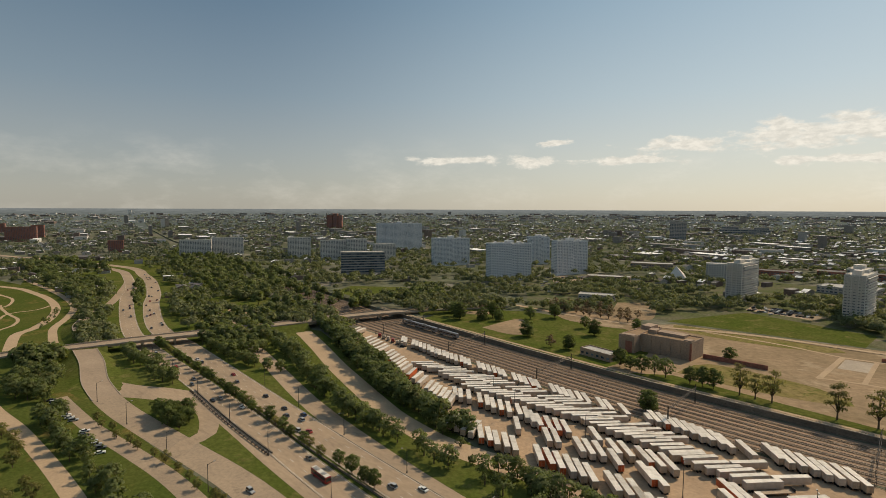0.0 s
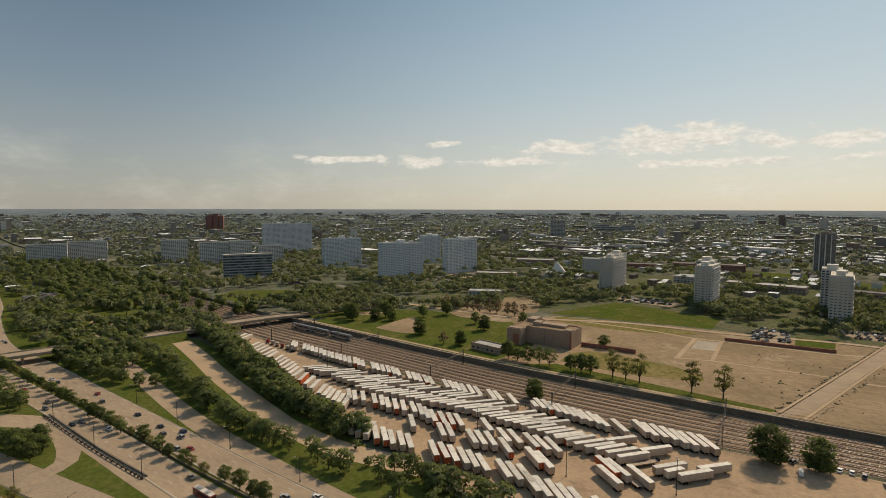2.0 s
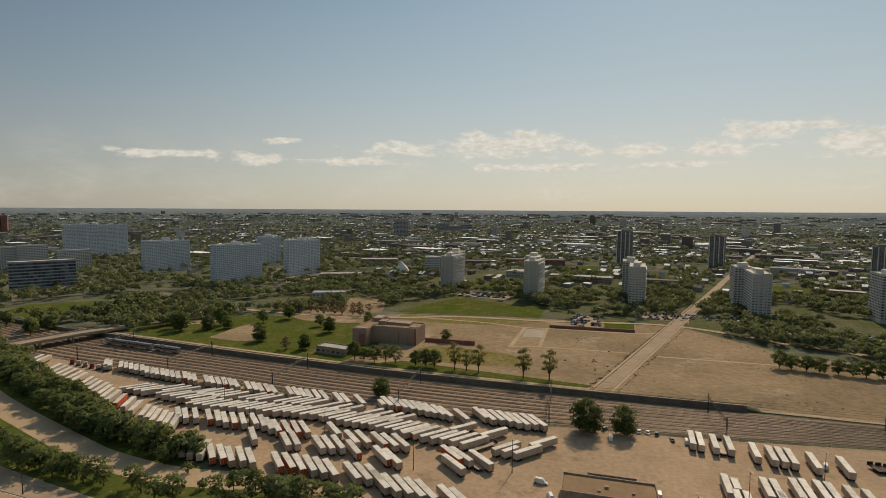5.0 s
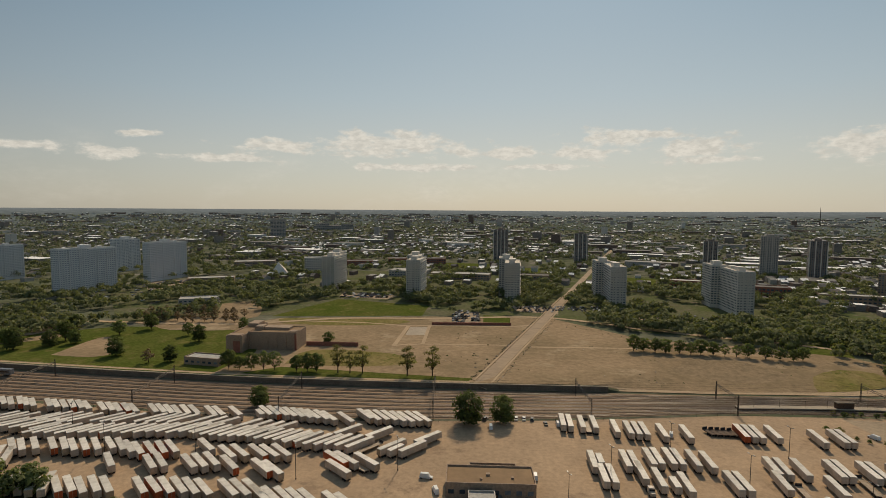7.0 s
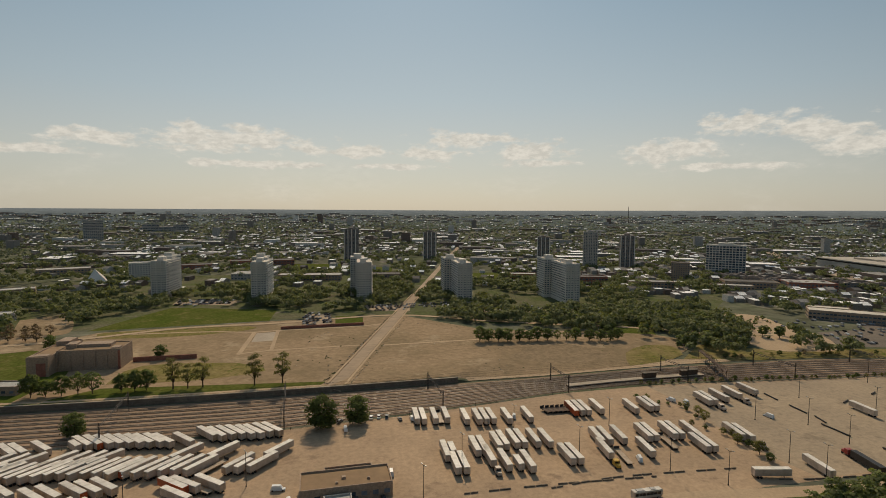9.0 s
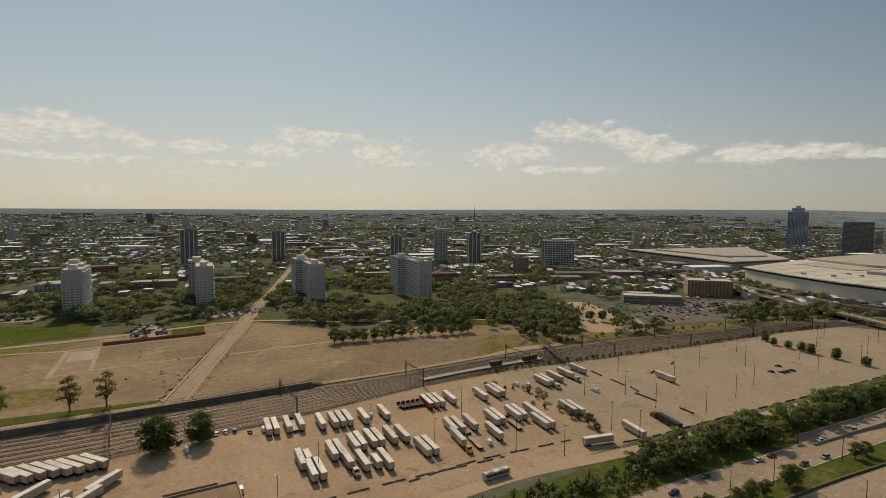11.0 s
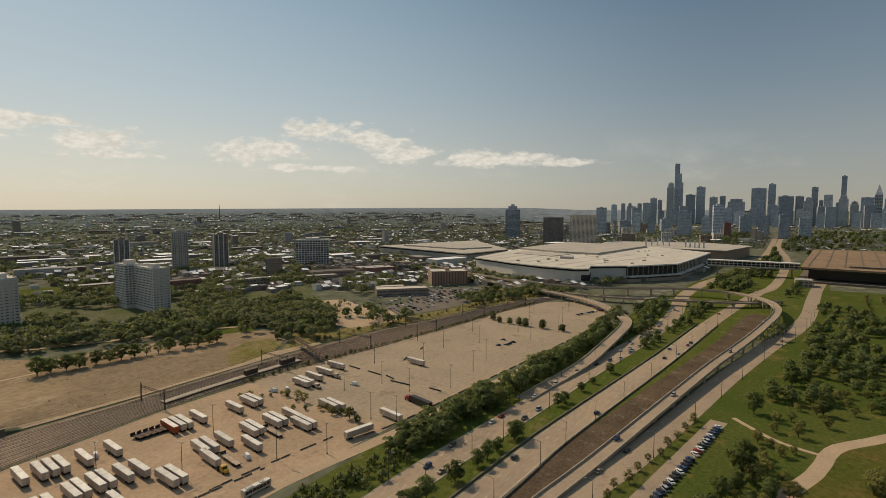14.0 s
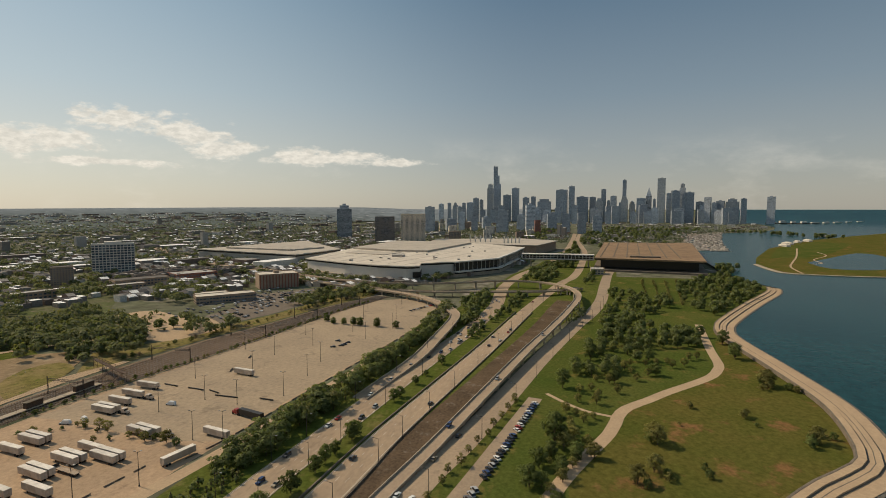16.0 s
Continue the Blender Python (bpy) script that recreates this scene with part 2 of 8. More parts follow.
M_LEAF3 = mat("bare_twigs", (0.19, 0.135, 0.085), (0.14, 0.10, 0.065), big=0.2, fine=1.0, rough=0.85, vary=0.2, spec=0.05)
M_BARK = mat("bark", (0.12, 0.088, 0.058), (0.08, 0.06, 0.042), big=0.6, fine=4, spec=0.1)
# tree tones turn greyer band by band: haze painted into the leaves
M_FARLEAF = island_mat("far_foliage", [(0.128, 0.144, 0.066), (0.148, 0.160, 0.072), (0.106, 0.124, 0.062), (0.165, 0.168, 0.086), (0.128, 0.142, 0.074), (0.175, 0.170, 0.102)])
M_HAZELEAF = island_mat("haze_tinted_foliage", [(0.098, 0.118, 0.084), (0.112, 0.126, 0.090), (0.085, 0.106, 0.080), (0.128, 0.132, 0.102), (0.10, 0.114, 0.092), (0.15, 0.145, 0.12)])
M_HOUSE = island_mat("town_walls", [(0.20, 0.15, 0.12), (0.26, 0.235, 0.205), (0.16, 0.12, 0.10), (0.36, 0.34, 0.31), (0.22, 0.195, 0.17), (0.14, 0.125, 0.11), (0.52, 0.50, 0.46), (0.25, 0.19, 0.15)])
for m_ in (M_LEAF, M_LEAF2):
    leafy(m_, 0.34)
leafy(M_FARLEAF, 0.28)
# farthest band, with the most haze mixed into its leaf tones
M_HAZELEAF_FAR = island_mat("haze_paled_foliage", [(0.165, 0.182, 0.158), (0.18, 0.192, 0.17), (0.152, 0.17, 0.152), (0.195, 0.20, 0.182), (0.17, 0.18, 0.164), (0.215, 0.21, 0.195)])
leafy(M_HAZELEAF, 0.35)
leafy(M_HAZELEAF_FAR, 0.3)
leafy(M_LEAF3, 0.2)

# ---------------------------------------------------------------- building helpers
rng = random.Random(7)


def part(name, bm, material, parent=None, label="", loc=(0, 0, 0)):
    """Links a bmesh (or a mesh) as one object under a thing, or as a thing if it has no parent."""
    if isinstance(bm, bmesh.types.BMesh):
        me = bpy.data.meshes.new(name)
        bm.normal_update()
        bm.to_mesh(me)
        bm.free()
    else:
        me = bm
    if not me.materials:
        for m in material if isinstance(material, (list, tuple)) else [material]:
            me.materials.append(m)
    ob = new(name, me)
    ob.location = loc
    ob.parent = parent
    return tagged(ob, label)


def empty(name, m=None, label="", category="", group="", kind=""):
    ob = new(name)
    if m is not None:
        ob.matrix_world = m
    return tagged(ob, label, category, group, kind)


def box(bm, x0, x1, y0, y1, z0, z1, m=None, taper=0.0, mi=0):
    """A box between the given limits; taper draws its top in."""
    tx, ty = taper * (x1 - x0) / 2, taper * (y1 - y0) / 2
    co = [(x0, y0, z0), (x1, y0, z0), (x1, y1, z0), (x0, y1, z0), (x0 + tx, y0 + ty, z1), (x1 - tx, y0 + ty, z1), (x1 - tx, y1 - ty, z1), (x0 + tx, y1 - ty, z1)]
    v = [bm.verts.new(m @ Vector(c) if m else c) for c in co]
    for f in ((0, 3, 2, 1), (4, 5, 6, 7), (0, 1, 5, 4), (1, 2, 6, 5), (2, 3, 7, 6), (3, 0, 4, 7)):
        bm.faces.new([v[i] for i in f]).material_index = mi
    return v


def boxes(*limits):
    bm = bmesh.new()
    for b in limits:
        box(bm, *b)
    return bm


def rod(bm, p, q, r0, r1=None, n=6):
    """A round bar from p to q."""
    p, q = Vector(p), Vector(q)
    r1 = r0 if r1 is None else r1
    turn = (q - p).to_track_quat("Z", "Y").to_matrix()
    ring = [[bm.verts.new(c + turn @ Vector((r * math.cos(a), r * math.sin(a), 0))) for a in [2 * math.pi * k / n for k in range(n)]] for c, r in ((p, r0), (q, r1))]
    for k in range(n):
        bm.faces.new((ring[0][k], ring[0][(k + 1) % n], ring[1][(k + 1) % n], ring[1][k]))
    bm.faces.new(ring[0][::-1])
    bm.faces.new(ring[1])


def smooth_line(pts, step=8.0):
    """A smooth line through a few points, sampled about every step metres."""
    p = [Vector(q) for q in pts]
    out = []
    for i in range(len(p) - 1):
        a, b, c, d = p[max(i - 1, 0)], p[i], p[i + 1], p[min(i + 2, len(p) - 1)]
        n = max(2, int((c - b).length / step))
        for k in range(n):
            t = k / n
            out.append(0.5 * (2 * b + (c - a) * t + (2 * a - 5 * b + 4 * c - d) * t * t + (3 * b - a - 3 * c + d) * t ** 3))
    return out + [p[-1]]


LINES = {}


def at_x(pts, x):
    """The y of a line of points, in order of x, at x."""
    key = id(pts)
    if key not in LINES:
        LINES[key] = (pts, [q[0] for q in pts], [q[1] for q in pts])
    xs, ys = LINES[key][1:]
    i = bisect_left(xs, x)
    if i == 0 or i == len(xs):
        return float(ys[min(i, len(ys) - 1)])
    return ys[i - 1] + (ys[i] - ys[i - 1]) * (x - xs[i - 1]) / (xs[i] - xs[i - 1])


def bisect_left(xs, x):
    lo, hi = 0, len(xs)
    while lo < hi:
        k = (lo + hi) // 2
        lo, hi = (k + 1, hi) if xs[k] < x else (lo, k)
    return lo


WALL = [(-4000, 1150), (-1200, 520), (-600, 392), (-420, 356), (-356, 347), (-214, 326), (-119, 315), (-47, 310), (14, 307), (96, 304), (160, 301), (253, 300), (367, 288), (431, 272), (524, 254), (600, 228), (900, 120), (4000, -500)]
FENCE = [(-4000, 1125), (-1200, 496), (-600, 360), (-470, 325), (-420, 305), (-349, 289), (-231, 279), (-138, 266), (-40, 259), (56, 262), (154, 271), (225, 269), (318, 253), (385, 243), (500, 230), (598, 205)]
RIM = 4950.0


RISE_FROM = [(56, 1900), (72, 4300), (150, 4300), (170, 1900)]
RIM_UP = [(20, 96), (55, 116), (68, 116), (74, 97)]
TERRACE = [(90, 0.4), (170, 60)]
TERRACE_UP = [(380, 3.0), (600, 0.0)]


def rise(x, y):
    """The far plain swells gently, so that the land reaches the level of the eye at the rim."""
    r, az = math.hypot(x, y), math.degrees(math.atan2(x, y))
    if r < 1900:
        return 0.0
    start = at_x(RISE_FROM, az)
    return 0.0 if r < start else at_x(RIM_UP, az) * ((min(r, RIM) - start) / (RIM - start)) ** 1.15


def ground_z(x, y):
    """Height of the ground: the land behind the railway's retaining wall is a terrace 3 m up, which runs out to the north."""
    d = y - at_x(WALL, x)
    if d <= 0:
        return rise(x, y)
    lift = at_x(TERRACE_UP, x) * min(d / at_x(TERRACE, x), 1)
    return lift + rise(x, y)


def inside(poly, x, y):
    hit = False
    for (x0, y0), (x1, y1) in zip(poly, poly[1:] + poly[:1]):
        if (y0 > y) != (y1 > y) and x < x0 + (y - y0) / (y1 - y0) * (x1 - x0):
            hit = not hit
    return hit


def drape(name, poly, material, up=0.03, step=14.0, round_=0.0, label="", category="ground"):
    """A sheet over the ground within a polygon, following its height."""
    pts = smooth_line(list(poly) + [poly[0]], round_)[:-1] if round_ else [Vector(q) for q in poly]
    bm = bmesh.new()
    bm.faces.new([bm.verts.new((p.x, p.y, 0)) for p in pts])
    xs, ys = [p.x for p in pts], [p.y for p in pts]
    if max(ys) > 200 and max(math.hypot(p.x, p.y) for p in pts) > 250:
        for axis, lo, hi in ((0, min(xs), max(xs)), (1, min(ys), max(ys))):
            s = max(step, (hi - lo) / 60)
            k = lo + s
            while k < hi:
                co, no = ((k, 0, 0), (1, 0, 0)) if axis == 0 else ((0, k, 0), (0, 1, 0))
                bmesh.ops.bisect_plane(bm, geom=bm.verts[:] + bm.edges[:] + bm.faces[:], plane_co=co, plane_no=no)
                k += s
    for v in bm.verts:
        v.co.z = ground_z(v.co.x, v.co.y) + up
    bmesh.ops.triangulate(bm, faces=bm.faces[:])
    for f in bm.faces:
        f.normal_update()
        if f.normal.z < 0:
            f.normal_flip()
    return tagged(part(name, bm, material), label, category, kind="structure")


def offset_line(line, off):
    out = []
    for i, p in enumerate(line):
        d = (line[min(i + 1, len(line) - 1)] - line[max(i - 1, 0)])
        d = Vector((d[0], d[1])).normalized()
        out.append((p[0] - d.y * off, p[1] + d.x * off))
    return out


def ribbon_mesh(bm, line, left, right, z0, height=0.0, z_of=None):
    """A strip along a line, from left to right of it (metres, left positive); with a height it is a solid kerb, wall or rail."""
    z_of = z_of or (lambda x, y: ground_z(x, y))
    a, b = offset_line(line, left), offset_line(line, right)
    rows = []
    for i, (p, q) in enumerate(zip(a, b)):
        za, zb = (line[i][2], line[i][2]) if len(line[i]) > 2 else (z_of(*p), z_of(*q))
        row = [bm.verts.new((*p, za + z0 + height)), bm.verts.new((*q, zb + z0 + height))]
        if height:
            row += [bm.verts.new((*q, zb + z0)), bm.verts.new((*p, za + z0))]
        rows.append(row)
    n = len(rows[0])
    for r, s in zip(rows, rows[1:]):
        for k in range(n if height else 1):
            bm.faces.new((r[k], r[(k + 1) % n], s[(k + 1) % n], s[k]))
    if height:
        bm.faces.new(rows[0][::-1])
        bm.faces.new(rows[-1])
    return bm


def road(name, pts, width, material, up=0.06, step=8.0, label="", category="road"):
    bm = ribbon_mesh(bmesh.new(), smooth_line(pts, step), width / 2, -width / 2, up)
    for f in bm.faces:
        f.normal_update()
        if f.normal.z < 0:
            f.normal_flip()
    return tagged(part(name, bm, material), label, category, kind="structure")

# ---------------------------------------------------------------- ground, water, roads
SHORE = [(-900, -60), (-300, -60), (0, -62), (100, -60), (150, -68), (185, -84), (212, -107), (232, -129), (256, -142), (314, -153), (382, -150), (468, -143), (505, -148), (545, -165), (640, -215), (729, -265), (775, -281), (832, -268), (955, -260), (1064, -270)]
COAST = SHORE + [(1250, -285), (1381, -299), (1750, -372), (2148, -458), (2400, -620), (2700, -900), (3300, -1150), (4000, -1250), (4820, -1100)]


def ground_sheet():
    near = [-420, -380, -340, -300, -260, -230, -200, -170, -140, -110, -80, -50, -20, 10, 40, 70, 90, 105, 120, 140, 160, 180, 210, 250, 290, 330, 367, 400, 431, 480, 524, 560, 600]
    wide = [620 + 90 * k ** 1.32 for k in range(1, 28)]
    xs = sorted([-v for v in wide] + near + wide)
    ds = sorted([-60 - 80 * k ** 1.34 for k in range(0, 27)] + [-45, -30, -15, -0.01, 0.4, 3, 8, 15, 25, 40, 60] + [80 + 70 * k ** 1.34 for k in range(0, 27)])
    bm = bmesh.new()
    grid = []
    for x in xs:
        col = []
        for d in ds:
            y = at_x(WALL, x) + d
            r = math.hypot(x, y)
            k = min(1.0, RIM / r)
            az = math.degrees(math.atan2(x, y))
            bed = -22.0 if r > float(np.interp(az, [56, 72], [2500, 4330])) + 200 and az < 88 else -8.0 if x > -900 and y < at_x(COAST, x) - 40 else 0.0
            col.append(bm.verts.new((x * k, y * k, (ground_z(x * k, y * k) if k == 1 else rise(x * k, y * k)) + bed)))
        grid.append(col)
    for a, b in zip(grid, grid[1:]):
        for i in range(len(ds) - 1):
            f = (a[i], b[i], b[i + 1], a[i + 1])
            if len({tuple(round(c, 3) for c in v.co) for v in f}) == 4:
                bm.faces.new(f)
    return tagged(part("ground", bm, M_GROUND), "wide flat city ground of mixed soil grass and paving", "ground", kind="structure")


ground_sheet()

# Lake: inlet, harbour and open water




def lake():
    """Columns from the shore out to the rim."""
    coast = smooth_line(COAST, 16)
    bm = bmesh.new()
    cols = []
    for p in coast:
        end = -math.sqrt(max((RIM - 6) ** 2 - p.x ** 2, 0)) if abs(p.x) < RIM - 6 else p.y
        end = min(end, p.y - 1)
        col = []
        for k in range(30):
            y = p.y + (end - p.y) * (k / 29) ** 2.2
            r = math.hypot(p.x, y)
            q = min(1, (RIM - 2) / r)
            col.append(bm.verts.new((p.x * q, y * q, rise(p.x * q, y * q) + 0.25)))
        cols.append(col)
    for a, b in zip(cols, cols[1:]):
        for i in range(29):
            bm.faces.new((a[i], a[i + 1], b[i + 1], b[i]))
    for f in bm.faces:
        f.smooth = True
        f.normal_update()
        if f.normal.z < 0:
            f.normal_flip()
    tagged(part("water", bm, M_WATER), "dark teal lake water with fine ripples", "water", kind="structure")


lake()

PARK = [(-1000, 120), (-780, 160), (-600, 130), (-480, 104), (-370, 84), (-300, 78), (-180, 84), (-60, 76), (60, 74), (184, 53), (265, 38), (361, 18), (444, 0), (540, -26), (700, -52), (860, -66), (860, -205), (945, -230), (940, -250), (832, -262), (775, -276), (729, -258), (640, -208), (545, -158), (500, -138), (468, -134), (380, -140), (314, -143), (256, -132), (232, -118), (207, -92), (180, -72), (145, -58), (60, -52), (-200, -52), (-900, -50)]
drape("park_lawn", PARK, M_GRASS, 0.03, label="open green park lawn by the lake", category="lawn")
drape("meadow", [(215, -2), (262, -28), (296, -38), (330, -66), (366, -98), (398, -110), (440, -116), (470, -130), (380, -138), (314, -141), (256, -127), (232, -108), (207, -76), (150, -45), (150, -10)], M_MEADOW, 0.07, round_=9, label="dry meadow with reddish bare patches", category="meadow")
CORRIDOR = [(-480, 165), (-430, 250), (-385, 262), (-340, 246), (-250, 210), (-183, 192), (-120, 172), (-40, 152), (60, 150), (140, 148), (190, 147), (270, 138), (375, 126), (470, 116), (560, 112), (640, 95), (620, 20), (560, -20), (470, 8), (360, 30), (250, 52), (160, 72), (0, 82), (-170, 96), (-300, 82), (-440, 100)]
drape("verge", CORRIDOR, M_LAWN, 0.02, label="mown grass verge between the carriageways", category="lawn")
YARD = [(-372, 291), (-231, 278), (-138, 265), (-40, 258), (56, 261), (154, 270), (225, 268), (318, 252), (385, 242), (500, 229), (575, 212), (600, 165), (585, 142), (567, 131), (498, 125), (375, 136), (270, 148), (179, 155), (131, 156), (60, 160), (-40, 160), (-100, 172), (-183, 202), (-249, 222), (-301, 246), (-358, 272)]
drape("yard_paving", YARD, M_YARD, 0.05, label="sun-bleached tan paving of the truck yard", category="yard")
drape("yard_paving", [(207, 266), (318, 250), (385, 240), (500, 227), (573, 210), (597, 165), (583, 144), (566, 133), (498, 127), (375, 138), (270, 150), (204, 155), (199, 185), (203, 212), (208, 240)], M_YARD2, 0.055, label="greyed weathered paving of the empty yard half", category="yard")

drape("roadside_lawn", [(-440, 100), (-440, 285), (-620, 330), (-900, 396), (-1250, 462), (-1250, 215), (-900, 130), (-600, 95)], M_LAWN, 0.015, step=30, label="grassy slopes beside the curving highway", category="lawn")
drape("roadside_lawn", [(560, 110), (700, 96), (850, 84), (980, 56), (1250, 20), (1250, -70), (980, -90), (640, -62), (560, -30)], M_LAWN, 0.015, step=30, label="grassy verge of the interchange", category="lawn")

# vacant land behind the wall
drape("lawn_field", [(-345, 352), (-214, 329), (-140, 320), (-115, 330), (-140, 372), (-150, 420), (-195, 452), (-290, 450), (-360, 410)], M_LAWN, 0.04, label="green lawn field with scattered trees", category="lawn")
drape("lawn_strip", [(-140, 319), (-47, 313), (12, 310), (16, 318), (-10, 322), (-60, 330), (-110, 338)], M_LAWN, 0.07, label="grass strip along the wall", category="lawn")
drape("weedy_strip", [(-110, 345), (-60, 340), (-20, 350), (-40, 372), (-100, 380)], M_WEEDS, 0.09, round_=10, label="thin weeds on the bare lot", category="lawn")
drape("weedy_strip", [(222, 306), (248, 308), (276, 318), (282, 338), (262, 344), (236, 331)], M_WEEDS, 0.36, round_=10, label="thin weeds on the bare lot", category="lawn")
drape("damp_patch", [(148, 368), (195, 367), (222, 334), (205, 322), (181, 320), (146, 338)], M_SOILD, 0.35, round_=10, label="darker packed soil on the bare lot", category="lot")
drape("weedy_strip", [(-150, 468), (-100, 462), (-45, 470), (-40, 488), (-120, 492), (-160, 488)], M_WEEDS, 0.08, round_=10, label="patch of weeds on the bare lot", category="lawn")
drape("vacant_lot", [(-150, 318), (-47, 312), (20, 310), (62, 410), (98, 500), (-15, 505), (-160, 492), (-200, 450), (-150, 420), (-140, 372)], M_DIRT, 0.045, label="bare tan vacant lot with weeds", category="lot")
drape("vacant_lot", [(18, 309), (96, 307), (160, 303), (225, 304), (258, 310), (310, 340), (290, 372), (215, 405), (160, 420), (100, 500), (58, 400)], M_DIRT, 0.30, step=6.0, label="large bare dirt lot sloping to the tracks", category="lot")
drape("lawn_field", [(-172, 500), (-126, 600), (-20, 560), (-25, 508)], M_LAWN, 0.06, label="square green field beside the housing", category="lawn")
drape("sand_lot", [(424, 436), (452, 417), (434, 368), (430, 330), (404, 299), (377, 299), (356, 304), (349, 326), (371, 374)], M_PATH, 0.08, round_=10, label="pale sandy clearing with shrubs", category="lot")
drape("parking_lot", [(415, 305), (440, 345), (500, 345), (545, 398), (640, 330), (560, 280), (470, 290)], M_LOT, 0.09, label="asphalt parking lot filled with cars", category="lot")

drape("trackside_brush", [(262, 304), (318, 296), (367, 289.5), (431, 273.5), (524, 255.5), (600, 230), (640, 235), (655, 300), (640, 326), (560, 276), (470, 286), (412, 300), (392, 298), (360, 306), (330, 326), (306, 336)], M_WEEDS, 0.25, step=8.0, label="dry brush and gravel beside the tracks", category="ground")

drape("embankment_edge", [(97, 304.7), (160, 301.8), (253, 300.8), (300, 297.5), (300, 302), (258, 311), (225, 305.5), (160, 304.5), (97, 308.5)], M_PATH, 0.33, step=6.0, label="pale gravel edge above the tracks", category="ground")

# carriageways
LSD_SB = [(-2200, 60), (-1600, 165), (-1250, 262), (-1080, 301), (-1000, 306), (-920, 290), (-828, 271), (-705, 234), (-621, 203), (-500, 168), (-410, 160), (-290, 147), (-150, 133), (0, 123), (160, 115), (218, 109), (320, 98), (430, 84), (560, 74), (705, 81), (826, 72), (904, 58), (999, 35), (1249, 5), (1652, -18), (2300, -40)]
LSD_NB = [(-2200, 35), (-1600, 138), (-1250, 234), (-1080, 272), (-1000, 280), (-928, 269), (-781, 231), (-680, 196), (-514, 150), (-430, 138), (-345, 132), (-250, 124), (-150, 114), (0, 104), (165, 87), (228, 81), (300, 71), (400, 57), (540, 40), (660, 22), (778, 2), (845, -14), (1014, -30), (1342, -47), (1797, -40), (2300, -60)]
road("highway_southbound", LSD_SB, 15.5, M_ROAD, label="wide concrete highway carriageway")
road("highway_northbound", LSD_NB, 13.5, M_ROAD, label="wide concrete highway carriageway")
road("inner_road", [(-480, 276), (-401, 252), (-343, 231), (-293, 211), (-251, 196), (-216, 184), (-193, 177), (-159, 172), (-130, 174), (-100, 178)], 13.5, M_PATH, label="pale service road beside the yard")
road("exit_road", [(-560, 240), (-480, 224), (-420, 206), (-340, 185), (-268, 165), (-226, 155), (-180, 147), (-130, 140), (-40, 132)], 11, M_ROAD, 0.065, label="concrete exit lane")
road("entry_road", [(-368, 92), (-345, 100), (-322, 113), (-300, 119), (-248, 115), (-200, 110), (-150, 106), (-60, 99), (60, 90)], 7.5, M_ROAD, 0.065, label="concrete entry lane")
road("park_drive", [(-480, 96), (-455, 104), (-410, 95), (-363, 86), (-315, 84), (-275, 86), (-236, 89), (-175, 92), (-60, 86), (60, 78), (183, 56), (225, 45.5), (286, 33), (378, 15), (483, -9), (560, -29), (640, -43), (760, -55), (860, -66), (960, -80)], 14, M_STREET, 0.07, label="park drive along the lawn")
road("turn_loop", [(-352, 87), (-330, 96), (-315, 108), (-298, 116), (-270, 113), (-247, 103), (-243, 92), (-238, 87)], 9, M_ROAD, 0.075, label="curved turnaround lane")
drape("junction_paving", [(-372, 88), (-345, 101), (-322, 115), (-300, 122), (-286, 119), (-292, 110), (-310, 103), (-322, 96), (-340, 86)], M_ROAD, 0.082, label="concrete paving of the road junction", category="road")
road("car_park_lane", [(-355, 66), (-298, 67), (-250, 72), (-210, 75), (-150, 74)], 8, M_STREET, 0.06, label="narrow car park lane")
road("parking_bay", [(120, 51), (185, 37), (232, 27.5), (294, 15)], 8, M_STREET, 0.075, label="kerbside parking bay")
road("lot_road", [(20, 306), (142, 622), (303, 1043), (480, 1500)], 8.5, M_ROAD, 0.38, step=30, label="straight street into the neighbourhood")
for off_ in (5.6, -5.6):
    tagged(part("pavement", ribbon_mesh(bmesh.new(), smooth_line([(22, 311), (142, 622)], 20), off_ + 0.7, off_ - 0.7, 0.36, 0.14), M_PATH), "broken pale pavement along the lot street", "pavement", kind="structure")
road("wall_road", [(-420, 362), (-356, 352), (-214, 332), (-119, 320), (-47, 314.5), (14, 311)], 3.2, M_PATH, 0.1, label="narrow track along the wall")
road("cross_street", [(-330, 470), (-200, 462), (-100, 492), (-20, 494), (95, 503), (180, 452), (290, 398), (340, 360)], 6, M_PATH, 0.36, label="narrow pale cross street")
road("pad_path", [(-41, 394), (-35, 461)], 3.4, M_PATH, 0.12, label="pale concrete path across the lot")
road("pad_path", [(-19, 399), (-16, 462)], 2.8, M_PATH, 0.125, label="pale concrete path across the lot")
road("pad_path", [(-42, 394), (-19, 399.5), (50, 398)], 2.2, M_PATH, 0.13, label="pale concrete path across the lot")
road("pad_path", [(64, 393), (110, 392), (160, 391)], 2.6, M_PATH, 0.36, label="pale concrete path across the lot")
road("pad_path", [(-140, 480), (-74, 473.5), (-36, 462.5), (-16, 464), (58, 464), (84, 474)], 3, M_PATH, 0.135, label="pale concrete path across the lot")
drape("concrete_pad", [(-35, 428), (-19, 429), (-17.5, 459), (-33, 458)], M_CONC, 0.11, label="cracked concrete pad on the lot", category="lot")
drape("estate_lawn", [(-300, 462), (-180, 505), (-15, 512), (100, 510), (180, 440), (310, 385), (400, 425), (560, 560), (440, 780), (100, 900), (-300, 860), (-420, 640)], M_ESTATE, 0.05, step=25, label="worn lawns of the housing estate", category="lawn")
